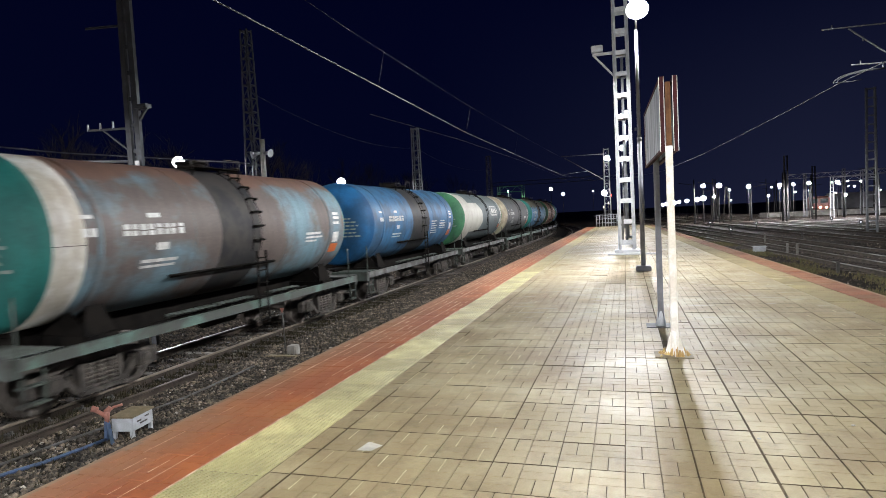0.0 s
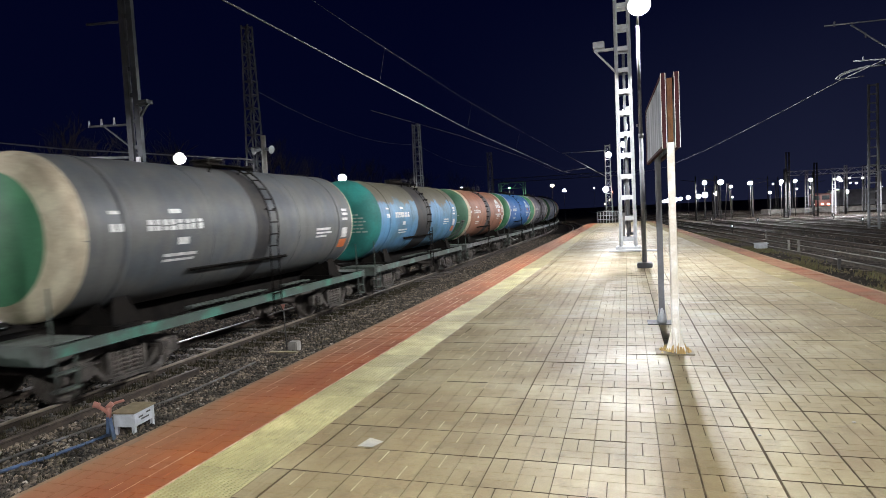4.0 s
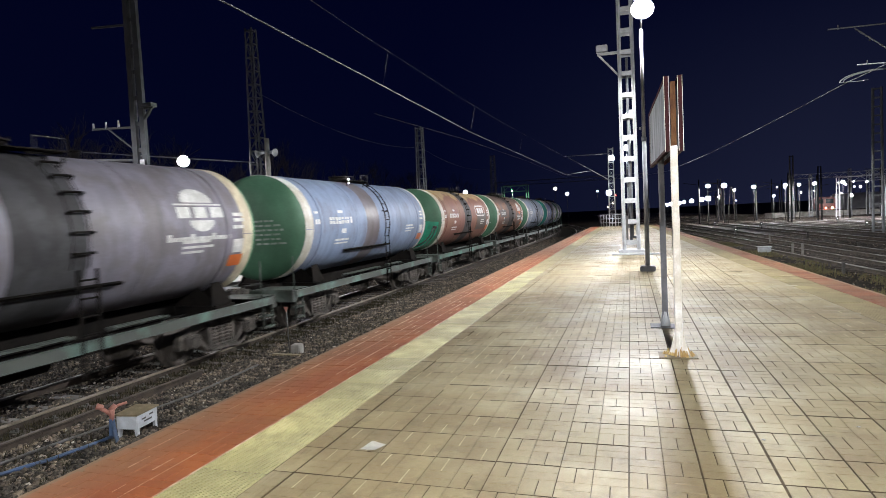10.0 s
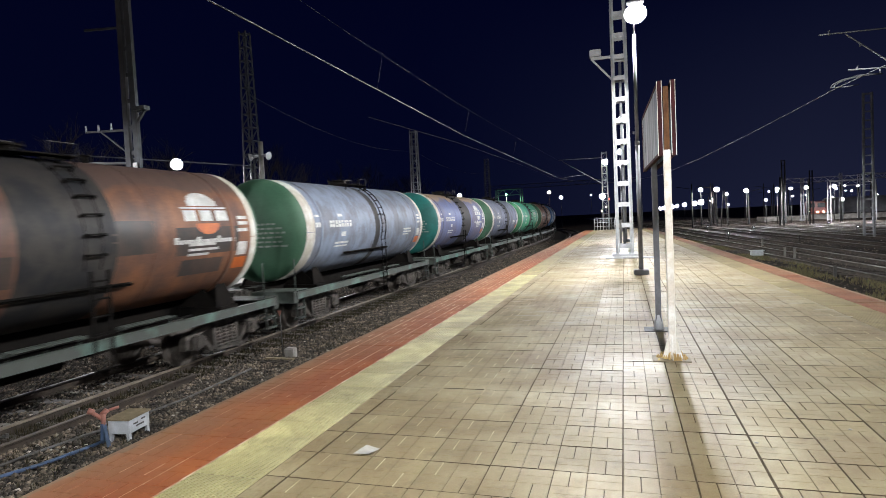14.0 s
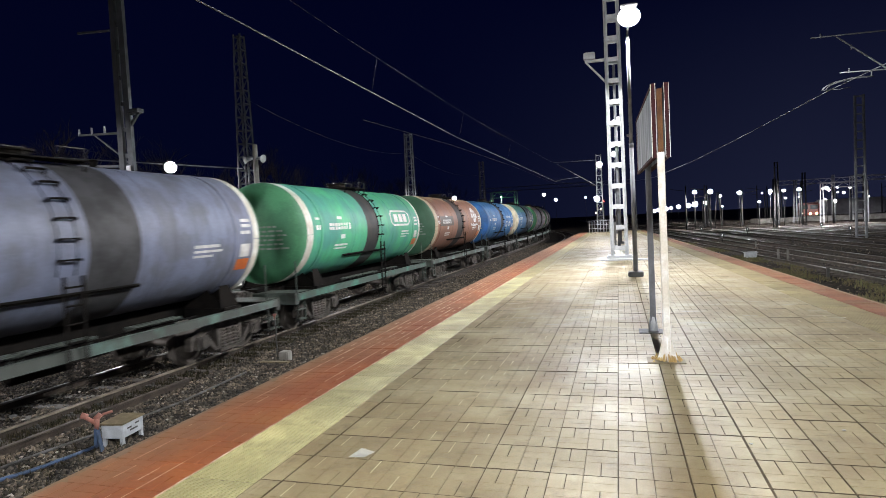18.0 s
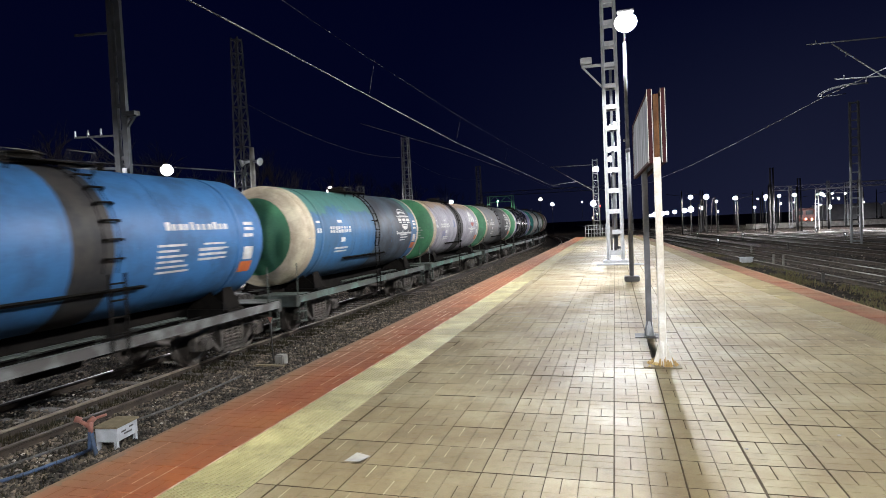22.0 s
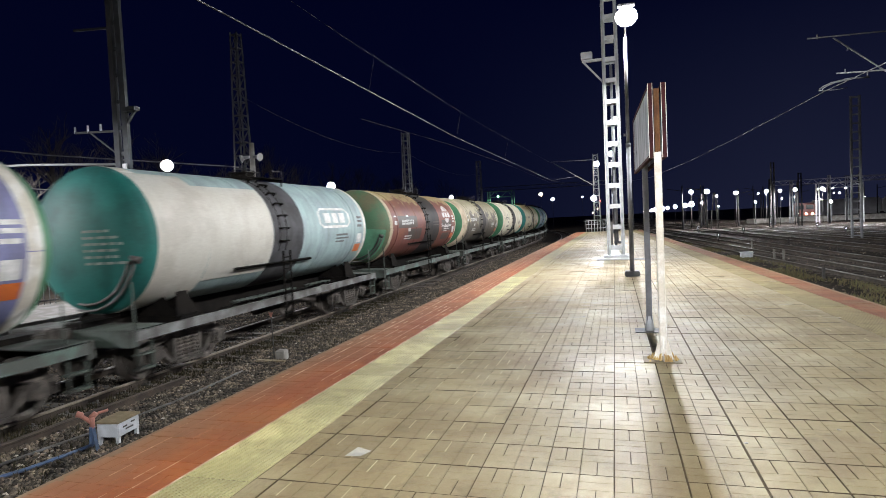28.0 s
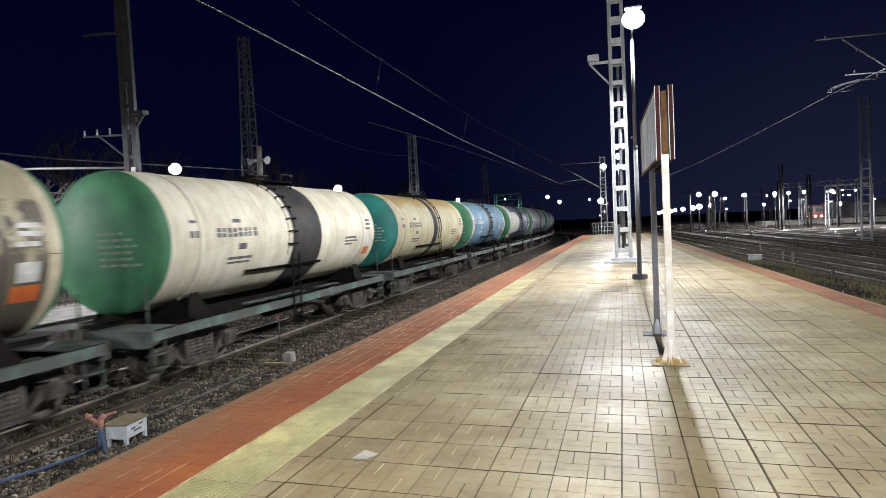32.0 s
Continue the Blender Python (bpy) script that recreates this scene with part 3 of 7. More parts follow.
def platform_tiles():
    # beige field
    wide, slim, tight = [], [], []
    rng = random.Random(11)
    for i in range(-6, 13):
        shift = rng.uniform(-0.003, 0.003)
        for j in range(-130, 90):
            x, y = TILE_X + 0.4 * i + 0.006 * max(0, i), TILE_Y - 0.4 * j
            if i == -6:
                continue
            if y > P_Y1 or y - 0.4 < P_Y0 or x + 0.4 > right_edge(y - 0.2) - 0.95:
                continue
            (tight if i > 3 else wide if i % 2 == 0 else slim).append((x, y + shift, rng.uniform(-0.12, 0.12)))
    # the tiles lie in pairs: a broad joint on one side, a tight one between the two
    for cells, data in ((wide, tile_data(0.0034, 0.0021)), (slim, tile_data(0.0021, 0.0034)), (tight, tile_data(0.0017, 0.0017, 0.0019))):
        cells.sort(key=lambda c: abs(c[1] - 6))
        lay("paving_tile", "paving_tiles", M_TILE, M_TILES, cells, data, lambda x, y: 2.4 < y < 13 and -2.3 < x < 3.4, "beige basket-weave paving farther along", 100, M_JOINT)
    # cut pieces between the beige field and the left warning strip
    cut = ([(x * 0.355, y, z) for x, y, z in DATA[0]], DATA[1], DATA[2])
    lay("cut_tile", "cut_tiles", M_TILE, M_TILES, [(-2.208, TILE_Y - 0.4 * j, 0) for j in range(-128, 86)], cut, lambda x, y: 2.4 < y < 13, "narrow cut beige paving farther along", 40, M_JOINT)
    fill = bmesh.new()
    box(fill, -0.42, 0, -31, 58, -0.010, -0.0055, pose(4.14 - 0.967, 0, 0, 0, 0, sl))
    part("fill_strip", fill, M_TILES, platform, "beige mortar strip along the warning slabs")
    # pale strips standing in for lit groove edges, along the red edge's lengthwise joints
    gm = bmesh.new()
    for k in range(1, 9):
        y = 1.0
        while y < 38:
            ln = rng.uniform(0.8, 3.0) if k % 2 == 0 else 0.19
            keep = 0.9 if k in (4, 6) else (0.78 if k % 2 == 0 else 0.65)
            if rng.random() < (keep if y > 5.5 else keep * 0.55):
                x = P_LEFT + 0.035 + 0.1 * k
                h = 0.0045 if y < 5 else 0.0075 if y < 8 else 0.011
                box(gm, x - h, x + h, y, y + ln, -0.010, 0.0012 if y > 5 else -0.0004)
            y += ln if k % 2 == 0 else 0.4
    tagged(part("grout_lines", gm, M_GLINT, platform, "pale grout lines in the red edge paving"), kind="stuff")
    # pale bars paint lit edges into beige tiles' short grooves along the warning strip
    gb = bmesh.new()
    for i in (-5, -4, -3, 4, 5, 6, 7):
        for j in range(-30, 7):
            for gx, gy in ((0.1, -0.2), (0.3, -0.4)):
                x, y = TILE_X + 0.4 * i + 0.006 * max(0, i) + gx, TILE_Y - 0.4 * j + gy
                if x > right_edge(y) - 1.1:
                    continue
                if rng.random() < (0.8 if i < -3 else 0.6 if i < 0 else 0.45):
                    h = 0.0045 if y < 5 else 0.007
                    box(gb, x - h, x + h, y + 0.012, y + 0.19, -0.010, 0.0012 if y > 5 else -0.0004)
        y = 5.0 if i < 0 else 30.0
        while y < 22:
            ln = rng.uniform(0.4, 1.6)
            if rng.random() < 0.6:
                box(gb, TILE_X + 0.4 * i - 0.006, TILE_X + 0.4 * i + 0.006, y, y + ln, -0.010, 0.0010)
            y += ln + rng.uniform(0.05, 0.5)
    tagged(part("grout_dashes", gb, M_GLINTB, platform, "pale grout in the short paving grooves"), kind="stuff")
    # red edge tiles
    cells = []
    for i in range(2):
        for j in range(-130, 88):
            y = TILE_Y - 0.4 * j + 0.13
            if P_Y0 + 0.4 < y < P_Y1:
                cells.append((P_LEFT + 0.035 + 0.4 * i, y, rng.uniform(-0.15, 0.15)))
    cells.sort(key=lambda c: abs(c[1] - 5))
    lay("red_tile", "red_tiles", M_RED, M_RED, cells, DATA, lambda x, y: 2.0 < y < 20, "brick-red edge paving farther along", 90)
    cells = []
    for j in range(210):
        y = -28 + 0.4 * j
        cells.append((right_edge(y) - 0.46, y, sl))
    cells.sort(key=lambda c: abs(c[1] - 12))
    lay("red_tile", "red_tiles", M_REDWORN, M_REDWORN, cells, DATA, lambda x, y: 8.0 < y < 26, "brick-red edge paving farther along", 80)
    # yellow tactile strips: ribbed slabs 0.5 m long
    v, f = [], []
    w, n, rows = 0.5, 13, 26
    v += [(0.001, -0.499, -0.006), (w - 0.001, -0.499, -0.006), (w - 0.001, -0.001, -0.006), (0.001, -0.001, -0.006)]
    f.append((0, 1, 2, 3))
    for i in range(n):
        for j in range(rows):
            a, b2 = 0.006 + (w - 0.012) * i / n, 0.006 + (w - 0.012) * (i + 1) / n
            c, d2 = -0.494 + 0.488 * j / rows, -0.494 + 0.488 * (j + 1) / rows
            g, h = (b2 - a) * 0.16, (d2 - c) * 0.10
            k = len(v)
            v += [(a + g * 0.4, c + h * 0.4, -0.006), (b2 - g * 0.4, c + h * 0.4, -0.006), (b2 - g * 0.4, d2 - h * 0.4, -0.006), (a + g * 0.4, d2 - h * 0.4, -0.006),
                  (a + 2 * g, c + 2 * h, 0.0), (b2 - 2 * g, c + 2 * h, 0.0), (b2 - 2 * g, d2 - 2 * h, 0.0), (a + 2 * g, d2 - 2 * h, 0.0)]
            f += [(k, k + 1, k + 5, k + 4), (k + 1, k + 2, k + 6, k + 5), (k + 2, k + 3, k + 7, k + 6), (k + 3, k, k + 4, k + 7), (k + 4, k + 5, k + 6, k + 7)]
    ydata = (v, f)
    v, f = [], []
    for i in range(13):
        k = len(v)
        a, b2 = 0.004 + 0.492 * i / 13, 0.004 + 0.492 * (i + 1) / 13
        g = (b2 - a) * 0.22
        v += [(a, -0.496, -0.006), (a + g, -0.492, 0.0), (b2 - g, -0.492, 0.0), (b2, -0.496, -0.006),
              (a, -0.004, -0.006), (a + g, -0.008, 0.0), (b2 - g, -0.008, 0.0), (b2, -0.004, -0.006)]
        f += [(k, k + 1, k + 5, k + 4), (k + 1, k + 2, k + 6, k + 5), (k + 2, k + 3, k + 7, k + 6), (k, k + 3, k + 2, k + 1), (k + 4, k + 5, k + 6, k + 7)]
    yfar = (v, f)
    cells = []
    for j in range(172):
        y = P_Y0 + 0.6 + 0.5 * j
        if y < P_Y1:
            cells.append((-2.715, y, rng.uniform(-0.2, 0.2)))
    cells.sort(key=lambda c: abs(c[1] - 5))
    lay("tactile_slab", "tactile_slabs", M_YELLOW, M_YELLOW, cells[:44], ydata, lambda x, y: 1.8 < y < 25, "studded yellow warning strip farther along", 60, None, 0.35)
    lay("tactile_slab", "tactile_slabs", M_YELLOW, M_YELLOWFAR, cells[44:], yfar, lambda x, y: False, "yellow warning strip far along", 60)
    cells = []
    for j in range(172):
        y = P_Y0 + 0.6 + 0.5 * j
        if y < P_Y1:
            cells.append((right_edge(y) - 0.965, y, sl))
    cells.sort(key=lambda c: abs(c[1] - 12))
    lay("tactile_slab", "tactile_slabs", M_YELLOWDIM, M_YELLOWDIM, cells, yfar, lambda x, y: 7 < y < 25, "ribbed yellow warning strip farther along", 50)


# ---------------------------------------------------------------- platform furniture
def lamp_post(x, y, top=6.36, power=1.0, cone=180, label="grey steel platform lamp post with a glowing lantern"):
    lp = thing("street_lamp", pose(x, y, 0), label, "lamp post", "platform lamps")
    b = bmesh.new()
    box(b, -0.18, 0.18, -0.18, 0.18, 0, 0.13)
    bmesh.ops.bevel(b, geom=b.edges[:], offset=0.02, segments=2, affect="EDGES")
    part("base", b, M_POLE, lp, "grey square foot")
    b = bmesh.new()
    bar(b, (0, 0, 0.12), (0, 0, 3.2), 0.056, 16, 0.052)
    bar(b, (0, 0, 3.2), (0, 0, top - 0.52), 0.046, 16, 0.038)
    bar(b, (0, 0, 3.15), (0, 0, 3.25), 0.058, 16)
    part("pole", b, M_POLE, lp)
    b = bmesh.new()
    bar(b, (0, 0, top - 0.53), (0.02, 0.0, top - 0.12), 0.022, 12)
    part("lantern_arm", b, M_POLE, lp)
    b = bmesh.new()
    box(b, -0.15, 0.25, -0.12, 0.12, top + 0.20, top + 0.25)
    bmesh.ops.bevel(b, geom=b.edges[:], offset=0.015, segments=2, affect="EDGES")
    part("lantern_cap", b, M_POLE, lp)
    b = bmesh.new()
    bmesh.ops.create_uvsphere(b, u_segments=20, v_segments=12, radius=0.265, matrix=Matrix.Translation((0.05, 0, top + 0.03)) @ Matrix.Diagonal((1.0, 0.95, 0.84, 1)))
    for fc in b.faces:
        fc.smooth = True
    bmesh.ops.translate(b, verts=b.verts[:], vec=(0, 0, -0.07))
    part("lantern", b, M_LAMPGLOW, lp, "glowing white lantern")
    b = bmesh.new()
    box(b, -0.10, -0.055, -0.03, 0.03, top - 2.9, top - 2.84)
    part("bracket", b, M_POLE, lp)
    bulb(x + 0.04, y + 0.28, top - 0.36, LAMP_W * power * (0.88 if cone == 180 else 0.95), LAMP_COL, 0.14, cone, 0.0, 0.08 if cone == 180 else 0.5)
    bulb(x + 0.04, y + 0.28, top - 0.36, LAMP_W * power * (0.12 if cone == 180 else 0.05), LAMP_COL, 0.14, 360)
    # extra tilted spot added to brighten the passing wagons
    if y > 0:
        bulb(x - 0.16, y + 0.24, top - 0.40, LAMP_W * 0.21, LAMP_COL, 0.14, 120, 62)
    return lp


lamp_post(0.37, 15.25, 6.33)
lamp_post(0.10, 32.2, power=0.75)
lamp_post(-0.15, 49.2, power=0.75)
lamp_post(1.10, -1.75, power=1.0, cone=166, label="grey platform lamp post beside the viewpoint")
lamp_post(0.80, -18.8, power=1.5, label="grey platform lamp post farther back")


def lattice_mast(name, x, y, z0, height, w0, w1, step, leg, material, label, group="", diagonals=False, near=False):
    """Four channel legs tied by battens or diagonals, tapering upwards."""
    lm = thing(name, pose(x, y, z0), label, "mast", group)
    legs = []
    for sx in (-1, 1):
        for sy in (-1, 1):
            b = bmesh.new()
            p, q = (sx * w0 / 2, sy * w0 / 2, 0), (sx * w1 / 2, sy * w1 / 2, height)
            strut(b, p, q, leg)
            part("leg", b, material, lm)
    n = int(height / step)
    tie = 0.15 if near else leg * 0.75
    lacing = bmesh.new()
    for k in range(n + 1):
        z = 0.25 + (height - 0.35) * k / n
        w = w0 + (w1 - w0) * z / height
        z2 = 0.25 + (height - 0.35) * (k + 1) / n
        wn2 = w0 + (w1 - w0) * z2 / height
        for s in (-1, 1):
            bars = [((-w / 2, s * w / 2, z), (w / 2, s * w / 2, z), leg * 0.35, tie), ((s * w / 2, -w / 2, z), (s * w / 2, w / 2, z), leg * 0.35, tie)]
            if diagonals and k < n:
                d = s if k % 2 else -s
                bars += [((-d * w / 2, s * w / 2, z), (d * wn2 / 2, s * wn2 / 2, z2), leg * 0.5, leg * 0.25), ((s * w / 2, -d * w / 2, z), (s * wn2 / 2, d * wn2 / 2, z2), leg * 0.5, leg * 0.25)]
            for p, q, u, v in bars:
                if near:
                    b = bmesh.new()
                    strut(b, p, q, u, v)
                    part("batten", b, material, lm)
                else:
                    strut(lacing, p, q, u, v)
    if not near:
        tagged(part("lacing", lacing, material, lm), kind="stuff")
    return lm


mast = lattice_mast("catenary_mast", 0.01, 21.35, 0.14, 9.6, 0.47, 0.40, 0.72, 0.085, M_WHITE, "white-painted steel mast on the platform", "catenary masts", near=True)
bm = bmesh.new()
box(bm, -0.42, 0.42, -0.42, 0.42, -0.14, 0.0)
bmesh.ops.bevel(bm, geom=bm.edges[:], offset=0.02, segments=2, affect="EDGES")
part("plinth", bm, M_WHITE, mast, "whitewashed concrete plinth")
bm = bmesh.new()
strut(bm, (-0.25, 0, 6.72), (-0.93, 0, 6.72), 0.10, 0.08)
strut(bm, (-0.25, 0, 5.95), (-0.88, 0, 6.68), 0.07, 0.06)
part("bracket", bm, M_WHITE, mast)
bm = bmesh.new()
box(bm, -0.96, -0.58, -0.16, 0.16, 6.78, 7.0)
bmesh.ops.bevel(bm, geom=bm.edges[:], offset=0.02, segments=2, affect="EDGES")
part("bracket_box", bm, M_WHITE, mast, "pale box on the bracket")
bm = bmesh.new()
bar(bm, (0.0, 0.0, 0.3), (0.02, 0, 6.5), 0.05, 10)
part("riser_pipe", bm, M_POLE, mast, "grey pipe inside the mast")
bm = bmesh.new()
box(bm, -0.16, -0.09, -0.34, -0.30, 0.35, 1.15)
part("plate", bm, M_STEEL, mast, "dark plate on the mast foot")
for k, (x0, x1, y0, y1, z) in enumerate(((-0.62, 0.36, 20.55, 20.72, 0.0), (-0.55, 0.45, 20.76, 20.9, 0.0), (0.36, 0.95, 20.5, 20.65, 0.0))):
    bm = bmesh.new()
    box(bm, x0, x1, y0, y1, 0.002, 0.05)
    bmesh.ops.bevel(bm, geom=bm.edges[:], offset=0.006, segments=1, affect="EDGES")
    solid("plank", bm, M_WHITE, "pale plank lying at the mast foot", "plank", "planks at the mast")

# sign on two posts, two boards back to back
LEAN = pose(0, 0, 0, 0, 0, 1.78)     # the boards follow the line of the two posts
sign = thing("station_sign", pose(0.44, 6.48, 0), "double-sided platform sign in a dark red frame on two posts", "sign")
bm = bmesh.new()
box(bm, -0.035, 0.035, -0.035, 0.035, 0.0, 2.16)
bmesh.ops.bevel(bm, geom=bm.edges[:], offset=0.006, segments=1, affect="EDGES")
part("post", bm, M_POSTW, sign, "cream-painted square post, flaking")
bm = bmesh.new()
for a in range(4):
    c, s = math.cos(a * math.pi / 2), math.sin(a * math.pi / 2)
    vs = [bm.verts.new((c * u - s * v, s * u + c * v, w)) for u, v, w in ((0.034, -0.006, 0.012), (0.10, -0.006, 0.012), (0.034, -0.006, 0.26), (0.034, 0.006, 0.012), (0.10, 0.006, 0.012), (0.034, 0.006, 0.26))]
    for q in ((0, 1, 2), (5, 4, 3), (0, 3, 4, 1), (1, 4, 5, 2), (2, 5, 3, 0)):
        bm.faces.new([vs[i] for i in q])
part("gusset", bm, M_POSTW, sign, "rust-stained gusset plates")
bm = bmesh.new()
box(bm, -0.20, 0.17, -0.13, 0.13, 0.001, 0.013)
part("foot_plate", bm, M_LID, sign, "grey-brown foot plate")
rng = random.Random(3)
bm = bmesh.new()
for _ in range(46):
    x, y = rng.uniform(-0.16, 0.14), rng.uniform(-0.11, 0.1)
    r, h = rng.uniform(0.008, 0.02), rng.uniform(0.02, 0.12) * (1 - abs(x) / 0.2)
    bar(bm, (x, y, 0.012), (x * 0.93 + rng.uniform(-0.01, 0.01), y * 0.9, 0.016 + h), r, 5, r * 0.25)
tagged(part("crumbled_foam", bm, M_CRUMB, sign, "crumbled yellow foam round the foot"), kind="stuff")
bm = bmesh.new()
box(bm, -0.035, 0.035, -0.035, 0.035, 0.0, 2.80, pose(-0.05, 1.61, 0))
part("post", bm, M_POLE, sign, "dark grey square post")
bm = bmesh.new()
bar(bm, (-0.05, 1.61, 0.0), (-0.05, 1.61, 0.20), 0.066, 10, 0.038)
part("collar", bm, M_BOX, sign, "pale grey conical foot collar")
bm = bmesh.new()
box(bm, -0.23, 0.12, 1.47, 1.75, 0.001, 0.013)
part("foot_plate", bm, M_STEEL, sign)
for side, xo in ((-1, -0.062), (1, 0.066)):
    b = bmesh.new()
    y0, y1, z0, z1 = -0.06, 2.42, 2.10, 2.85
    xi = xo + (-0.012 if side < 0 else 0.012)
    box(b, min(xo, xi), max(xo, xi), y0 + 0.03, y1 - 0.03, z0 + 0.03, z1 - 0.03, LEAN)
    part("board", b, M_SIGN, sign, "glossy pale sign face")
    b = bmesh.new()
    xa, xb = xo - 0.019, xo + 0.019
    box(b, xa, xb, y0, y1, z0, z0 + 0.032, LEAN)
    box(b, xa, xb, y0, y1, z1 - 0.032, z1, LEAN)
    box(b, xa, xb, y0, y0 + 0.032, z0 + 0.032, z1 - 0.032, LEAN)
    box(b, xa, xb, y1 - 0.032, y1, z0 + 0.032, z1 - 0.032, LEAN)
    part("board_frame", b, M_FRAME, sign, "dark red steel frame")
bm = bmesh.new()
box(bm, -0.024, 0.028, -0.033, 0.033, 2.16, 2.80)
part("post_top", bm, M_TAN, sign, "rust-stained tan upper post")
for xo in (-0.084, -0.040, 0.044, 0.088):
    bm = bmesh.new()
    box(bm, xo - 0.0025, xo + 0.0025, -0.066, -0.055, 2.10, 2.85, LEAN)
    part("edge_trim", bm, M_POSTW, sign, "pale worn edge of the frame")

# damp streaks left along the cross joints of the paving
rng = random.Random(17)
bm = bmesh.new()
for k in range(95):
    x, j = rng.uniform(-1.95, -0.15) if k < 60 else rng.uniform(1.0, 3.2), rng.randint(8, 24)
    y = TILE_Y + 0.4 * j + rng.uniform(-0.03, 0.03) + (0.2 if rng.random() < 0.3 else 0)
    if k < 60 and abs(y - 10.6) > 2.6 + rng.uniform(-0.6, 0.6):
        continue
    n, w, d = 14, rng.uniform(0.07, 0.22), rng.uniform(0.02, 0.055)
    rim = []
    for i in range(n):
        a = i * math.tau / n
        s = rng.uniform(0.7, 1.15)
        rim.append(bm.verts.new((x + w * s * math.cos(a), y + d * s * math.sin(a), 0.0022)))
    bm.faces.new(rim)
solid("damp_streaks", bm, M_DAMP, "dark damp streaks along the paving joints", "damp patches", kind="stuff")

# paper scrap and puddle of litter on the paving
bm = bmesh.new()
vs = [bm.verts.new(v) for v in ((-0.07, -0.06, 0.003), (0.05, -0.07, 0.012), (0.08, 0.05, 0.004), (-0.03, 0.07, 0.016), (0.0, 0.0, 0.006))]
for q in ((0, 1, 4), (1, 2, 4), (2, 3, 4), (3, 0, 4)):
    bm.faces.new([vs[i] for i in q])
sc = solid("paper_scrap", bm, M_PAPER, "crumpled white paper scrap on the paving", "litter")
sc.matrix_basis = pose(-1.73, 3.62, 0.002)
for k, (x, y) in enumerate(((1.42, 4.55), (1.75, 3.35), (0.62, 3.05), (0.78, 4.2), (-0.5, 9.2))):
    bm = bmesh.new()
    bmesh.ops.create_icosphere(bm, subdivisions=1, radius=0.011, matrix=Matrix.Translation((x, y, 0.008)) @ Matrix.Diagonal((1.3, 0.9, 0.6, 1)))
    solid("litter_bit", bm, M_PAPER, "small white litter crumb on the paving", "litter", "litter crumbs")

# trackside box with marker, pipe and cable
tb = thing("relay_box", pose(-7.02, 6.78, GROUND_Z, 0, 0, 8) @ Matrix.Scale(0.76, 4), "grey trackside cable box with brown lid on four legs", "box")
bm = bmesh.new()
box(bm, -0.22, 0.22, -0.30, 0.30, 0.16, 0.42)
bmesh.ops.bevel(bm, geom=bm.edges[:], offset=0.012, segments=2, affect="EDGES")
part("body", bm, M_BOX, tb)
bm = bmesh.new()
box(bm, -0.25, 0.25, -0.33, 0.33, 0.42, 0.455)
bmesh.ops.bevel(bm, geom=bm.edges[:], offset=0.01, segments=2, affect="EDGES")
part("lid", bm, M_LID, tb, "brown weathered lid")
for sx in (-0.18, 0.18):
    for sy in (-0.26, 0.26):
        bm = bmesh.new()
        box(bm, sx - 0.03, sx + 0.03, sy - 0.03, sy + 0.03, -0.03, 0.16)
        part("leg", bm, M_BOX, tb)
bm = bmesh.new()
for k, (a, c, z) in enumerate(((-0.17, -0.05, 0.30), (0.05, 0.17, 0.33), (-0.10, 0.12, 0.245))):
    box(bm, 0.221, 0.224, a, c, z, z + 0.03)
part("stencil_marks", bm, M_STEEL, tb, "faded dark stencil bars")
mk = thing("track_marker", pose(-7.14, 6.45, GROUND_Z, 0, 0, 12) @ Matrix.Scale(0.86, 4), "worn blue stake with orange cross arms by the box", "marker")
bm = bmesh.new()
strut(bm, (-0.03, 0, 0), (0.0, 0, 0.36), 0.07, 0.05)
strut(bm, (0.14, -0.1, 0), (0.01, 0, 0.34), 0.05, 0.04)
part("stake", bm, M_BLUE, mk)
bm = bmesh.new()
bar(bm, (0, 0, 0.33), (0.01, 0, 0.52), 0.035, 8, 0.045)
tube(bm, [(0, 0, 0.42), (-0.06, -0.04, 0.50), (-0.13, -0.07, 0.56)], 0.034, 8)
bar(bm, (-0.10, -0.06, 0.565), (-0.185, -0.09, 0.60), 0.042, 10, 0.052)
bar(bm, (-0.01, 0.0, 0.50), (0.05, 0.05, 0.575), 0.05, 10, 0.042)
tube(bm, [(0.02, 0.02, 0.52), (0.07, 0.09, 0.56), (0.12, 0.16, 0.565), (0.15, 0.20, 0.57)], 0.024, 8)
part("cross_arm", bm, M_ORANGE, mk, "faded orange arms")
bm = bmesh.new()
tube(bm, [(x, y, GROUND_Z + 0.05) for x, y in ((-7.15, 6.45), (-7.2, 6.1), (-7.3, 5.6), (-7.45, 5.25), (-7.75, 4.4), (-8.2, 3.2))], 0.025, 10)
solid("cable_conduit", bm, M_BLUE, "blue conduit running over the gravel to the box", "conduit")
# low white post with thin rod
vp = thing("track_peg", pose(-7.37, 11.75, GROUND_Z), "small white concrete peg with a thin steel rod", "peg")
bm = bmesh.new()
box(bm, -0.11, 0.11, -0.11, 0.11, -0.02, 0.22)
bmesh.ops.bevel(bm, geom=bm.edges[:], offset=0.02, segments=2, affect="EDGES")
part("block", bm, M_CONC, vp)
bm = bmesh.new()
bar(bm, (-0.14, -0.1, -0.02), (-0.16, -0.1, 1.08), 0.014, 8)
part("rod", bm, M_STEEL, vp)
bm = bmesh.new()
vs = [bm.verts.new(v) for v in ((-0.22, -0.115, 1.09), (-0.10, -0.115, 1.09), (-0.16, -0.115, 0.96), (-0.22, -0.107, 1.09), (-0.10, -0.107, 1.09), (-0.16, -0.107, 0.96))]
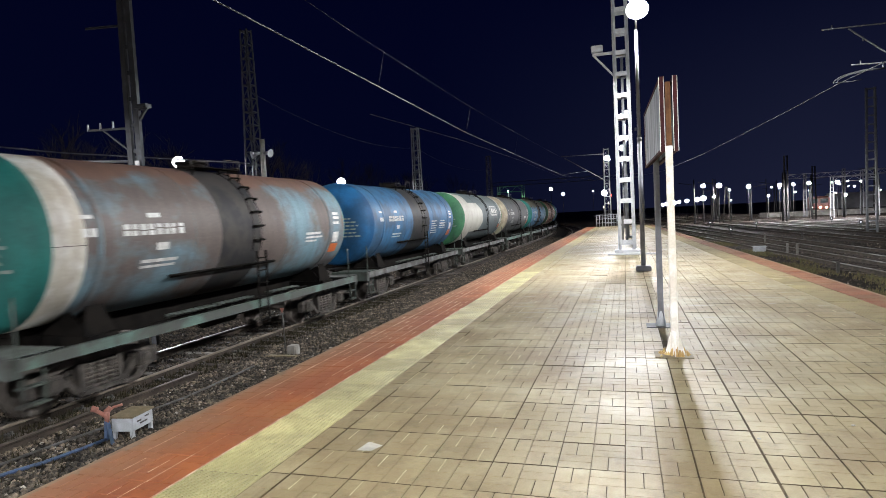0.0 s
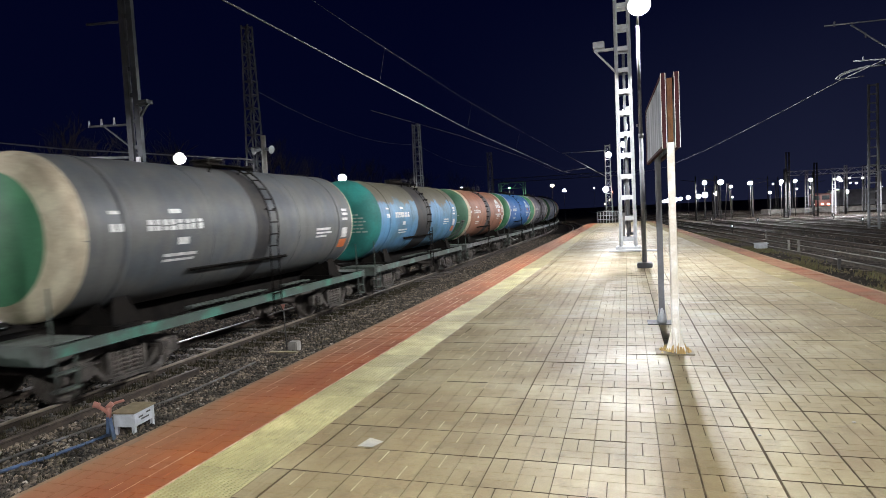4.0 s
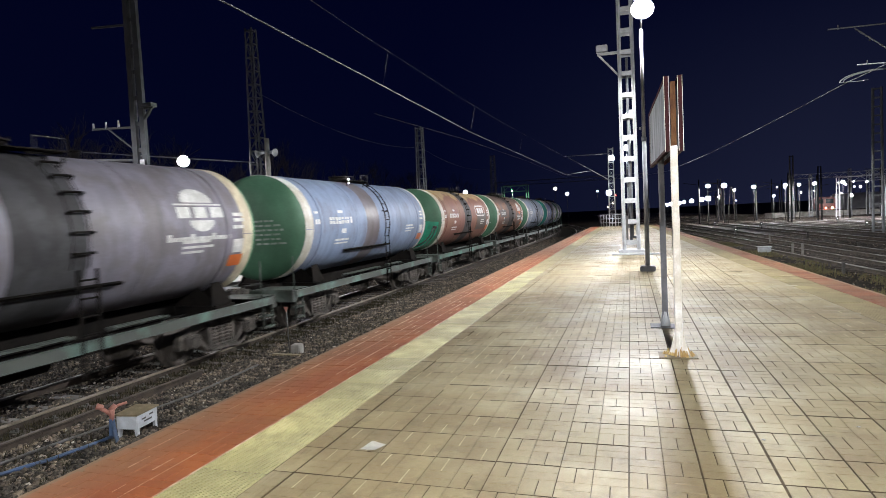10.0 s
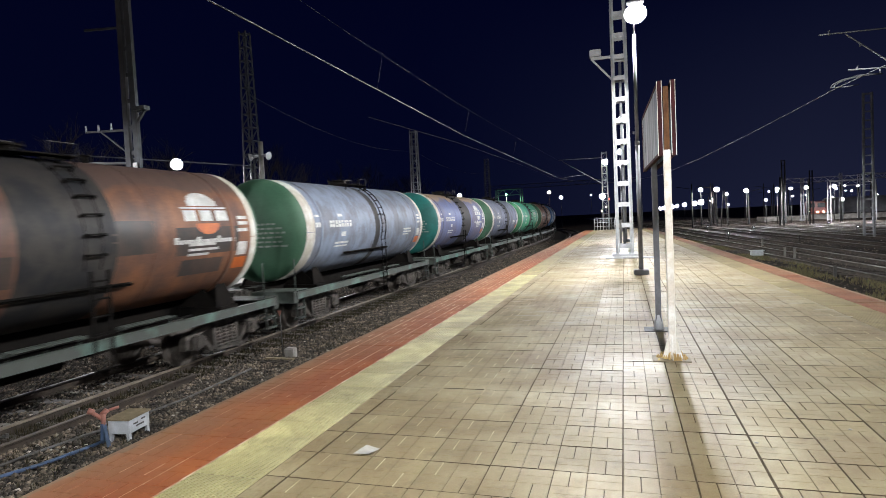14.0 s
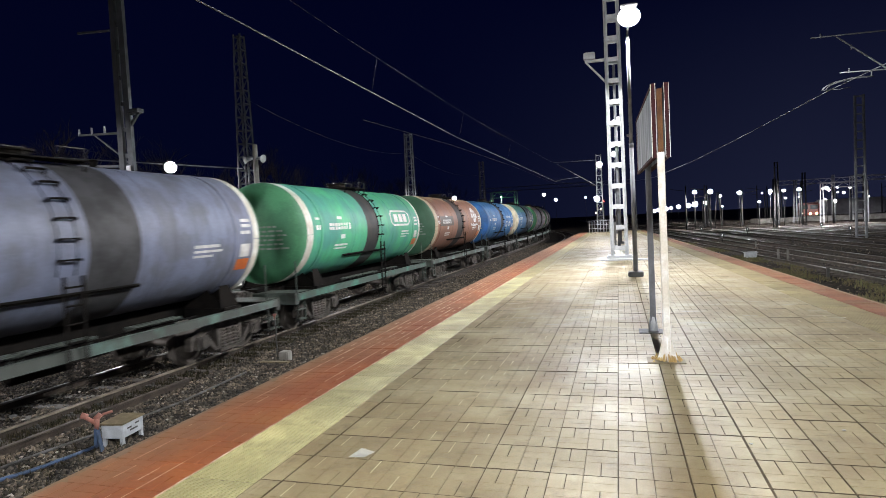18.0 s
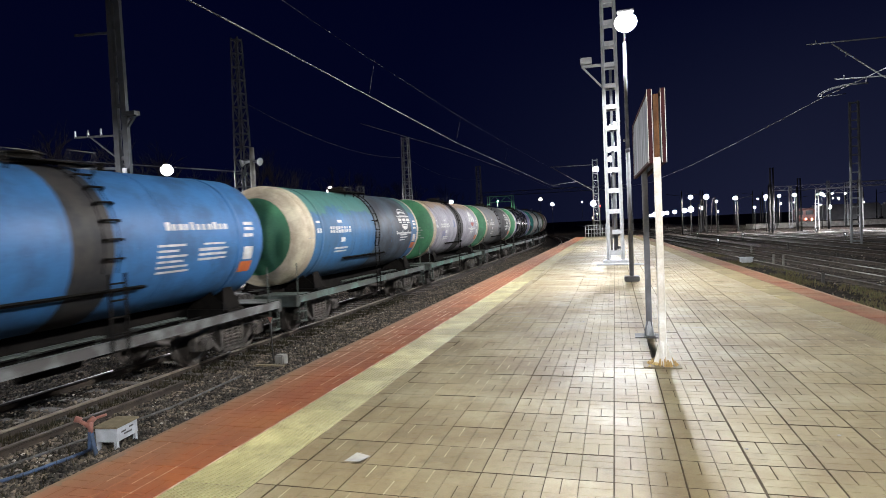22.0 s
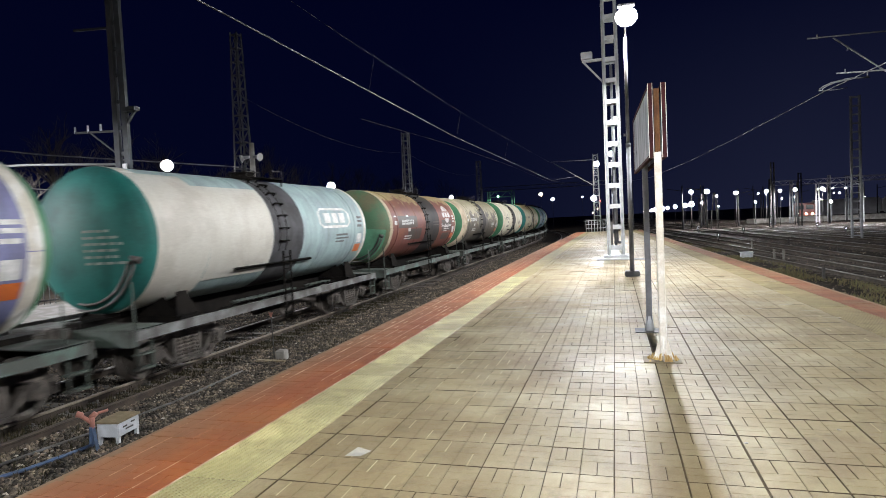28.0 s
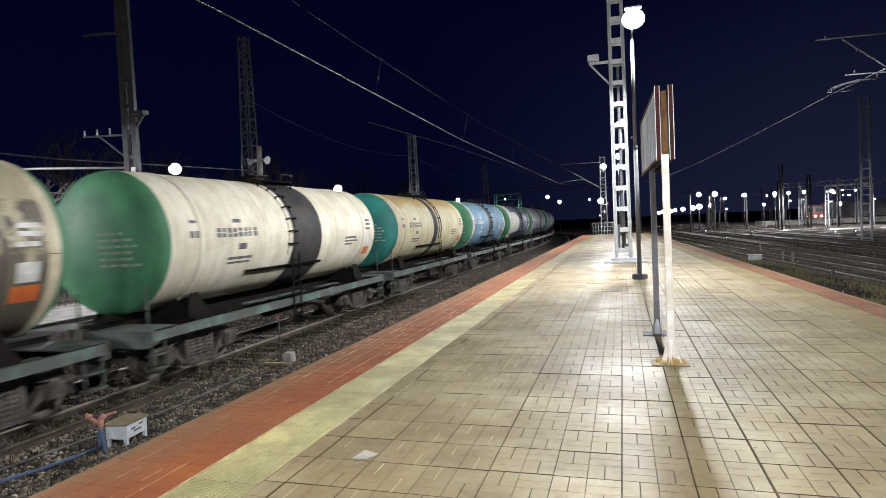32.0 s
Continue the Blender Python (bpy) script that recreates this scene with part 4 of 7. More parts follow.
for q in ((0, 1, 2), (5, 4, 3), (0, 3, 4, 1), (1, 4, 5, 2), (2, 5, 3, 0)):
    bm.faces.new([vs[i] for i in q])
part("plate", bm, M_ORANGE, vp, "faded red triangular plate")
bm = bmesh.new()
box(bm, -0.45, 0.25, -0.35, -0.25, 0.01, 0.05)
part("slab", bm, M_LID, vp)
bm = bmesh.new()
tube(bm, [(x, y, GROUND_Z + 0.045) for x, y in ((-8.05, 2.6), (-7.93, 4.6), (-7.86, 5.3), (-7.80, 5.9), (-7.62, 6.9), (-7.45, 8.4), (-7.55, 10.5))], 0.022, 8)
solid("cable", bm, M_STEEL, "black cable lying on the ballast", "cable")
# spare rail lying by the track
foot, head = rail_mesh(5.0, 9.6, lambda y: -8.26 + 0.02 * (y - 8))
sr = solid("spare_rail", foot[0], M_RAIL, "spare rusty rail lying on the ballast", "rail")
part("rail_head", head[0], M_RAIL, sr)
sr.location.z = -0.03

# far end railing and mast
fm = lattice_mast("catenary_mast", -1.55, 56.2, 0.0, 7.1, 0.55, 0.42, 0.6, 0.06, M_LATTICE, "white lattice mast at the platform's end", "catenary masts", True)
for zz, xx in ((6.15, 0.1), (3.05, -0.25)):
    bm = bmesh.new()
    bmesh.ops.create_uvsphere(bm, u_segments=14, v_segments=8, radius=0.26, matrix=Matrix.Translation((xx, -0.4, zz)))
    part("floodlight", bm, M_LAMPGLOW, fm, "glowing floodlight")
fence = thing("railing", pose(-1.6, 55.4, 0), "white tubular railing at the platform end", "railing")
for k in range(8):
    bm = bmesh.new()
    bar(bm, (-0.95 + 0.25 * k, 0, 0), (-0.95 + 0.25 * k, 0, 1.05), 0.025, 8)
    part("post", bm, M_WHITE, fence)
for z in (0.35, 0.7, 1.05):
    bm = bmesh.new()
    bar(bm, (-0.98, 0, z), (0.83, 0, z), 0.022, 8)
    part("rail", bm, M_WHITE, fence)

# ---------------------------------------------------------------- overhead wires and masts
def wire(points, r, label, sag=0.0, material=None):
    b = bmesh.new()
    pts = [Vector(p) for p in points]
    line = [pts[0]]
    for p, q in zip(pts, pts[1:]):
        n = 8 if sag else 1
        for i in range(1, n + 1):
            t = i / n
            c = p.lerp(q, t)
            c.z -= sag * 4 * t * (1 - t)
            line.append(c)
    tube(b, line, r, 6)
    return solid("overhead_wire", b, material or M_WIRE, label, "wire", "overhead wires")


wire([(-5.60, -30, 4.92), (-5.66, 8, 4.9), (-5.80, 14, 4.9), (-6.0, 23, 4.9), (-5.84, 33, 4.9), (-5.5, 56, 4.9), (-5.3, 112, 7.0)], 0.015, "contact wire over the empty platform track")
wire([(-5.6, -30, 6.2), (-5.6, 12, 5.72), (-5.6, 21, 5.75), (-5.6, 27, 5.85), (-5.6, 56, 6.6)], 0.003, "thin messenger wire over the platform track")
wire([(-10.0, 22.9, 5.99), (-10.1, 37, 6.53), (-10.1, 61, 6.99), (-10.1, 112, 7.3)], 0.010, "feeder wire over the passing train")
wire([(7.4, 8, 4.95), (6.05, 20, 4.86), (5.98, 24.5, 4.9), (5.65, 32, 4.9), (5.05, 43, 4.9), (3.5, 60, 4.9), (0.5, 112, 7.0)], 0.014, "contact wire over the yard track by the platform")
for y in (13.9, 22.5, 33):
    wire([(-5.8, y, 4.92), (-5.6, y, 5.8)], 0.003, "thin dropper between the wires")

# cantilevers that hold the contact wires
cb = thing("cantilever", pose(-1.7, 56.2, 0), "tubular bracket arm holding the contact wire", "bracket", "cantilevers")
bm = bmesh.new()
tube(bm, [(0, 0, 6.6), (-3.9, 0, 6.65)], 0.035, 8)
part("top_tube", bm, M_LATTICE, cb)
bm = bmesh.new()
tube(bm, [(0, 0, 4.2), (-3.6, 0, 6.5)], 0.035, 8)
part("strut", bm, M_LATTICE, cb)
bm = bmesh.new()
tube(bm, [(-1.6, 0, 5.15), (-3.0, 0, 5.05), (-3.8, 0, 4.92)], 0.025, 8)
part("steady_arm", bm, M_LATTICE, cb)
cb = thing("cantilever", pose(0, 20.0, 0), "tubular bracket arms with a looped registration arm over the yard track", "bracket", "cantilevers")
for name, pts, r in (("top_tube", [(9.1, 0, 6.34), (7.19, 0, 6.39), (5.59, 0, 6.42)], 0.022),
                     ("strut", [(9.1, 0, 4.0), (7.49, 0, 5.31), (6.26, 0, 6.36)], 0.024),
                     ("register_tube", [(9.1, 0, 5.22), (7.49, 0, 5.29), (6.32, 0, 5.33)], 0.022),
                     ("drop_bracket", [(7.11, 0, 5.29), (7.10, 0, 5.14)], 0.020),
                     ("steady_arm", [(7.14, 0, 5.14), (6.62, 0, 5.15), (6.19, 0, 5.07), (6.0, 0, 5.0), (5.90, 0, 4.93), (5.87, 0, 4.86)], 0.020),
                     ("steady_arm", [(7.14, -0.05, 5.12), (6.64, -0.05, 5.12), (6.25, -0.05, 5.05), (6.06, -0.05, 4.98), (5.96, -0.05, 4.92), (5.94, -0.05, 4.85)], 0.016),
                     ("tail_arm", [(5.9, 0, 4.87), (6.3, 0, 4.86), (6.58, 0, 4.89)], 0.012)):
    bm = bmesh.new()
    tube(bm, pts, r, 8)
    part(name, bm, M_LATTICE, cb)
for x, z in ((5.85, 6.44), (6.62, 6.02), (6.55, 5.36)):
    bm = bmesh.new()
    bar(bm, (x, 0, z - 0.06), (x, 0, z + 0.07), 0.022, 8)
    part("clamp", bm, M_LATTICE, cb)
lattice_mast("catenary_mast", 9.25, 20.0, GROUND_Z, 9.0, 0.5, 0.4, 0.7, 0.07, M_LATTICE, "grey lattice mast beside the yard track", "catenary masts")

M_DARKMAST = mat("weathered_mast", (0.055, 0.060, 0.070), (0.040, 0.043, 0.048), scale=3, rough=0.7, metal=0.2)
m1 = thing("catenary_mast", pose(-12.0, 12.35, GROUND_Z), "tall grey two-channel steel mast between the tracks", "mast", "catenary masts")
for s in (-1, 1):
    bm = bmesh.new()
    strut(bm, (s * 0.17, 0, 0), (s * 0.11, 0, 11.5), 0.10, 0.16)
    part("channel", bm, M_DARKMAST, m1)
for k in range(17):
    bm = bmesh.new()
    box(bm, -0.15, 0.15, -0.02, 0.02, 0.4 + 0.66 * k, 0.5 + 0.66 * k)
    part("batten", bm, M_DARKMAST, m1)
bm = bmesh.new()
strut(bm, (0.1, 0, 5.72), (0.45, 0, 6.12), 0.06)
strut(bm, (0.1, 0, 6.10), (0.5, 0, 6.12), 0.06)
box(bm, 0.16, 0.52, -0.1, 0.1, 6.12, 6.22)
part("bracket", bm, M_DARKMAST, m1)
bm = bmesh.new()
strut(bm, (-0.15, 0, 5.66), (-1.5, 0, 5.72), 0.05)
strut(bm, (-0.15, 0, 5.05), (-1.0, 0, 5.68), 0.035)
part("cross_arm", bm, M_DARKMAST, m1)
bm = bmesh.new()
strut(bm, (-0.12, 0, 8.26), (-1.3, 0, 8.34), 0.05)
part("upper_arm", bm, M_DARKMAST, m1)
for k in range(3):
    bm = bmesh.new()
    bar(bm, (-0.66 - 0.42 * k, 0, 5.70), (-0.66 - 0.42 * k, 0, 5.88), 0.03, 8, 0.02)
    part("insulator", bm, M_WHITE, m1, "white porcelain insulator")
bm = bmesh.new()
box(bm, 0.06, 0.18, -0.12, -0.085, 4.25, 4.80)
part("plate", bm, M_WHITE, m1, "small white enamel plate")

lattice_mast("catenary_mast", -16.9, 24.6, GROUND_Z, 12.3, 0.75, 0.34, 0.62, 0.07, M_DARKMAST, "tall dark lattice mast behind the train", "catenary masts", True)
lattice_mast("catenary_mast", -16.9, 47.9, GROUND_Z, 10.7, 0.7, 0.5, 0.62, 0.07, M_LATTICE, "grey lattice mast farther along", "catenary masts", True)
lattice_mast("catenary_mast", -16.9, 76, GROUND_Z, 10.7, 0.7, 0.5, 0.62, 0.07, M_LATTICE, "grey lattice mast far along the line", "catenary masts", True)

sp = thing("loudspeaker_pole", pose(-15.4, 23.1, GROUND_Z), "pale concrete pole with two horn loudspeakers", "pole")
bm = bmesh.new()
bar(bm, (0, 0, 0), (0, 0, 6.85), 0.13, 12, 0.11)
part("pole", bm, M_CONC, sp)
for s in (-1, 1):
    bm = bmesh.new()
    bar(bm, (s * 0.08, -0.05, 6.23), (s * 0.34, -0.10, 6.21), 0.05, 12, 0.08)
    bar(bm, (s * 0.34, -0.10, 6.21), (s * 0.48, -0.13, 6.18), 0.08, 14, 0.18)
    part("horn", bm, M_WHITE, sp, "pale horn loudspeaker")


# near-black base stands in for dim light on poles beside the bulbs
M_FARPOLE = mat("dark_pole", (0.028, 0.028, 0.032), (0.04, 0.04, 0.04), scale=3, rough=0.85, spec=0.08)


def far_lamp(x, y, z, foot, label, lit=False, r=0.35, material=None, watts=None):
    fl = thing("yard_lamp", pose(x, y, foot), label, "lamp post", "yard lamps")
    b = bmesh.new()
    bar(b, (0, 0, 0), (0, 0, z - foot - 0.1), 0.042, 8, 0.028)
    part("pole", b, M_FARPOLE, fl)
    b = bmesh.new()
    bar(b, (0, 0, z - foot + r * 0.50), (0, 0, z - foot + r * 0.60), r * 0.22, 10, r * 0.10)
    part("hood", b, M_FARPOLE, fl)
    # globe drawn larger than the lamp to take in its glare
    b = bmesh.new()
    bmesh.ops.create_uvsphere(b, u_segments=16, v_segments=10, radius=r * 0.50, matrix=Matrix.Translation((0, 0, z - foot)) @ Matrix.Diagonal((1.06, 1.06, 1.0, 1)))
    part("lantern", b, material or M_FARGLOW, fl, "glowing lantern")
    if lit:
        bulb(x, y - 2.0, z - r * 0.6, watts or FAR_W, FAR_COL, 0.3, 178)
    return fl


for x, y, z, r, lit in ((-23.8, 27.5, 5.4, 0.62, True), (-25.4, 50.5, 5.4, 0.72, True), (-24.8, 90.8, 5.4, 0.6, False), (-23.4, 4.4, 5.4, 0.62, True), (-23.2, -18.6, 5.4, 0.62, True)):
    far_lamp(x, y, z, GROUND_Z, "bright lamp on the far platform behind the train", lit, r)
far_lamp(-16.5, 140.0, 6.97, GROUND_Z, "warm lamp far along the line", False, 0.75, M_WARMGLOW)
far_lamp(-13.0, 132.0, 5.4, GROUND_Z, "lamp far along the line", False, 0.7)
far_lamp(-8.0, 160.0, 6.4, GROUND_Z, "lamp far along the line", False, 0.35)

# low platform behind the train with fence and canopy cables
bm = bmesh.new()
box(bm, -21.5, -17.2, -20, 70, GROUND_Z, -0.92)
bmesh.ops.bevel(bm, geom=bm.edges[:], offset=0.03, segments=2, affect="EDGES")
solid("far_platform", bm, M_CONC, "low pale concrete platform behind the train", "platform", kind="structure")
ff = thing("fence", pose(-21.2, 0, -0.92), "thin pale metal fence on the far platform", "fence")
bm = bmesh.new()
for z in (0.12, 1.12):
    box(bm, -0.02, 0.02, 4, 40, z, z + 0.05)
part("fence_rail", bm, M_LATTICE, ff)
for k in range(150):
    bm = bmesh.new()
    box(bm, -0.012, 0.012, 4 + 0.24 * k, 4.024 + 0.24 * k, 0.0, 1.15)
    part("bar", bm, M_LATTICE, ff)
wire([(-19.0, 12.35, 3.72), (-15.3, 12.35, 3.62), (-12.2, 12.35, 3.42)], 0.035, "pale cable slung to the tall mast", 0.0, M_WHITE)
wire([(-30, 8, 6.2), (-22, 18.6, 5.0), (-17.0, 24.4, 4.6)], 0.03, "pale cable slung behind the train")
wire([(-30, 9, 4.6), (-22, 18.8, 3.6), (-17.5, 24.0, 3.4)], 0.025, "pale cable slung behind the train")
wire([(-16.9, 24.6, 8.0), (-16.9, 47.9, 7.6), (-16.9, 76, 7.6)], 0.008, "feeder wire between the lattice masts", 0.8)


def bare_tree(x, y, h, seed):
    rng = random.Random(seed)
    tr = thing("tree", pose(x, y, GROUND_Z), "bare dark tree with fine twigs behind the tracks", "tree", "bare trees")
    b = bmesh.new()
    tw = bmesh.new()
    bar(b, (0, 0, 0), (0.1, 0, h * 0.45), 0.16, 8, 0.10)

    def grow(p, d, length, r, depth):
        q = p + d * length
        bar(b if depth < 2 else tw, p, q, r, 5, r * 0.62)
        if depth < 4:
            for _ in range(3 if depth < 3 else 2):
                d2 = (d + Vector((rng.uniform(-0.8, 0.8), rng.uniform(-0.8, 0.8), rng.uniform(-0.1, 0.6)))).normalized()
                grow(p.lerp(q, rng.uniform(0.6, 1.0)), d2, length * rng.uniform(0.55, 0.8), r * 0.6, depth + 1)

    for k in range(4):
        a = k * 1.57 + rng.uniform(-0.4, 0.4)
        grow(Vector((0.1, 0, h * (0.3 + 0.05 * k))), Vector((math.cos(a) * 0.6, math.sin(a) * 0.6, 1)).normalized(), h * 0.24, 0.07, 0)
    part("trunk", b, M_BARK, tr)
    tagged(part("twig_crown", tw, M_BARK, tr), kind="stuff")
    return tr


for k, (x, y, h) in enumerate(((-27.5, 17.0, 7.5), (-28.5, 20.5, 8.0), (-30, 23, 8.5), (-31, 28, 9.5), (-31, 34, 9.0), (-33, 40, 11.0), (-32, 46, 9.5), (-34, 53, 12.0), (-33, 60, 10), (-33, 69, 12.0), (-30, 78, 9.5),
                               (-34, 30, 11), (-38, 88, 13), (-36, 100, 13), (-40, 112, 14), (-34, 122, 13), (-40, 62, 14), (-40, 44, 13))):
    bare_tree(x, y, h, k + 1)

# ---------------------------------------------------------------- gantries over the far tracks
M_PALE = mat("pale_galvanised", (0.50, 0.51, 0.53), (0.36, 0.36, 0.37), scale=2, rough=0.5)
# green light on the gantry end put into its paint colour
M_GREENLIT = mat("green_lit_gantry", (0.16, 0.42, 0.22), (0.12, 0.3, 0.17), scale=2, rough=0.6)


def gantry(x0, x1, y, z, material, label, foot=GROUND_Z, deep=0.7):
    g = thing("gantry", pose(0, y, 0), label, "gantry", "gantries")
    for x in (x0, x1):
        b = bmesh.new()
        for s in (-0.25, 0.25):
            strut(b, (x + s, 0, foot), (x + s * 0.7, 0, z + deep), 0.11)
        k, zz = 0, foot + 0.3
        while zz < z:
            strut(b, (x - 0.25, 0, zz), (x + 0.25, 0, zz), 0.08, 0.05)
            zz += 0.6
        part("column", b, material, g)
    b = bmesh.new()
    for zz in (z, z + deep):
        strut(b, (x0, 0, zz), (x1, 0, zz), 0.10)
    part("chord", b, material, g)
    b = bmesh.new()
    n = max(4, int(abs(x1 - x0) / 0.9))
    for i in range(n):
        a, c = x0 + (x1 - x0) * i / n, x0 + (x1 - x0) * (i + 1) / n
        strut(b, (a, 0, z + (deep if i % 2 else 0)), (c, 0, z + (0 if i % 2 else deep)), 0.06, 0.05)
    part("lacing", b, material, g)
    return g


gantry(-24.5, 3.0, 112, 7.0, M_DARKMAST, "dark lattice gantry across the line")
gantry(-19.8, -15.8, 96, 5.2, M_GREENLIT, "green lattice gantry end lit by a lamp", deep=0.9)
# lantern and tinted bulb added to brighten the gantry end
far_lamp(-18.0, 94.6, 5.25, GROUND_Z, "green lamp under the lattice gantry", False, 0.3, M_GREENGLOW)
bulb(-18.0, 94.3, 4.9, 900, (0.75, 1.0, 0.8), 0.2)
gantry(26.5, 60.0, 116, 5.2, M_PALE, "pale lattice gantry across the yard")
gantry(38.6, 80.0, 118, 5.4, M_PALE, "pale lattice gantry farther off")
gantry(30.1, 36.0, 104, 4.0, M_PALE, "pale lattice gantry across the yard")

# ---------------------------------------------------------------- the yard to the side of the platform
ym = lattice_mast("catenary_mast", 19.0, 56.0, GROUND_Z, 11.6, 0.66, 0.56, 0.72, 0.14, M_LATTICE, "tall grey lattice mast in the yard", "catenary masts")
ym.scale = (1, 0.3, 1)
ym.rotation_euler = (0, 0, radians(-19))
lattice_mast("catenary_mast", 23.0, 100.0, GROUND_Z, 9.6, 0.5, 0.4, 0.7, 0.09, M_FARPOLE, "lattice mast among the yard lamps", "catenary masts")
for k, (x, y, z, r, lit) in enumerate(((11.56, 100, 4.41, 0.62, True), (13.83, 100, 4.35, 0.72, False), (15.25, 100, 3.57, 0.36, False), (17.95, 100, 3.92, 0.55, True),
                                       (22.14, 100, 3.91, 0.5, True), (23.96, 100, 3.88, 0.45, False), (25.99, 100, 3.92, 0.5, True), (29.6, 100, 3.85, 0.5, True),
                                       (30.57, 100, 1.9, 0.5, False), (20.6, 100, 2.35, 0.35, False), (17.0, 110, 2.0, 0.22, False), (26.5, 120, 3.9, 0.3, False), (36.5, 112, 4.0, 0.3, False))):
    far_lamp(x, y, z, GROUND_Z, "bright yard lamp on a thin pole", lit, r, None, YARD_W)
rng = random.Random(8)
for k in range(9):
    far_lamp(8.2 + 1.05 * k + rng.uniform(-0.3, 0.3), 175 - 6 * k, 1.9 + 0.13 * k, GROUND_Z, "lamp in a distant bright row", False, 0.75 + 0.1 * (k % 4))
for k in range(16):
    far_lamp(rng.uniform(22, 66), rng.uniform(140, 190), rng.uniform(2.0, 5.2), GROUND_Z, "small lamp far across the yard", False, rng.uniform(0.22, 0.5))
for x, y in ((13.0, 98), (14.4, 97)):
    bm = bmesh.new()
    strut(bm, (x - 0.5, y, GROUND_Z), (x - 0.1, y, 4.0), 0.14)
    strut(bm, (x + 0.5, y, GROUND_Z), (x + 0.1, y, 4.0), 0.14)
    solid("lamp_trestle", bm, M_STEEL, "two-legged steel lamp trestle", "trestle", "lamp trestles")
rng = random.Random(21)
for k in range(26):
    x, y, h = rng.uniform(10, 60), rng.uniform(95, 150), rng.uniform(5, 8)
    bm = bmesh.new()
    bar(bm, (x, y, GROUND_Z), (x, y, GROUND_Z + h), 0.13, 8, 0.09)
    strut(bm, (x, y, GROUND_Z + h - 0.8), (x + rng.choice((-2.2, 2.2)), y, GROUND_Z + h - 0.4), 0.07)
    solid("catenary_pole", bm, M_FARPOLE, "thin dark catenary pole with a bracket", "pole", "yard poles")
for x, y, h in ((20.0, 88, 6.6), (24.5, 92, 7.4), (27.5, 108, 7.0), (33.5, 110, 7.6), (16.0, 118, 6.5), (36.0, 92, 6.8)):
    lattice_mast("yard_mast", x, y, GROUND_Z, h, 0.45, 0.32, 0.7, 0.07, M_LATTICE if x > 26 else M_FARPOLE, "slender lattice mast among the yard lamps", "yard masts")
# low shunting signals and switch lanterns between the tracks
for x, y in ((8.9, 58), (13.6, 72), (20.5, 63), (22.5, 78), (10.2, 82)):
    ds = thing("ground_signal", pose(x, y, GROUND_Z), "low dark track signal with a small white light", "signal", "ground signals")
    bm = bmesh.new()
    bar(bm, (0, 0, -0.02), (0, 0, 0.45), 0.05, 8)
    part("post", bm, M_STEEL, ds)
    bm = bmesh.new()
    box(bm, -0.14, 0.14, 0.02, 0.2, 0.42, 0.8)
    bmesh.ops.bevel(bm, geom=bm.edges[:], offset=0.03, segments=2, affect="EDGES")
    part("housing", bm, M_STEEL, ds)
    bm = bmesh.new()
    bmesh.ops.create_uvsphere(bm, u_segments=10, v_segments=6, radius=0.045, matrix=Matrix.Translation((0, 0.0, 0.62)))
    part("lens", bm, M_DIMGLOW, ds, "small glowing lens")
bm = bmesh.new()
box(bm, 24, 120, 118, 124, GROUND_Z, -0.55)
solid("yard_platform", bm, M_CONC, "pale lit platform across the yard", "platform", kind="structure")

# red train standing at the far platform
M_TRAINRED = mat("train_red", (0.22, 0.035, 0.025), (0.16, 0.03, 0.025), scale=1, rough=0.35)
M_DARKGLASS = mat("dark_glass", (0.02, 0.02, 0.025), rough=0.1, bump=0)
rt = thing("red_train", pose(34.9, 128, GROUND_Z, 0, 0, -13.5), "red electric train with lit headlamps in the yard", "train")
bm = bmesh.new()
box(bm, -1.7, 1.7, 0, 20, 0.9, 3.35)
bmesh.ops.bevel(bm, geom=bm.edges[:], offset=0.25, segments=3, affect="EDGES")
part("body", bm, M_TRAINRED, rt)
bm = bmesh.new()
box(bm, -1.6, 1.6, 0.1, 19.8, 0.2, 0.9)
part("underframe", bm, M_STEEL, rt)
bm = bmesh.new()
for s in (-0.8, 0.8):
    box(bm, s - 0.6, s + 0.6, -0.02, 0.1, 2.1, 2.9)
part("windscreen", bm, M_DARKGLASS, rt)
for s in (-1.2, 0.2, 1.2):
    bm = bmesh.new()
    bmesh.ops.create_uvsphere(bm, u_segments=10, v_segments=6, radius=0.17, matrix=Matrix.Translation((s, -0.02, 1.25)))
    part("headlamp", bm, M_WARMGLOW, rt, "lit headlamp")
# row of carriages, dim
M_COACH = mat("coach_grey", (0.35, 0.35, 0.36), (0.25, 0.25, 0.26), scale=0.5, rough=0.5)
for k in range(4):
    bm = bmesh.new()
    box(bm, 40 + 13 * k, 52 + 13 * k, 140, 143, GROUND_Z + 0.7, GROUND_Z + 3.9)
    bmesh.ops.bevel(bm, geom=bm.edges[:], offset=0.3, segments=2, affect="EDGES")
    solid("railway_coach", bm, M_COACH, "dim grey coach standing across the yard", "coach", "standing coaches")

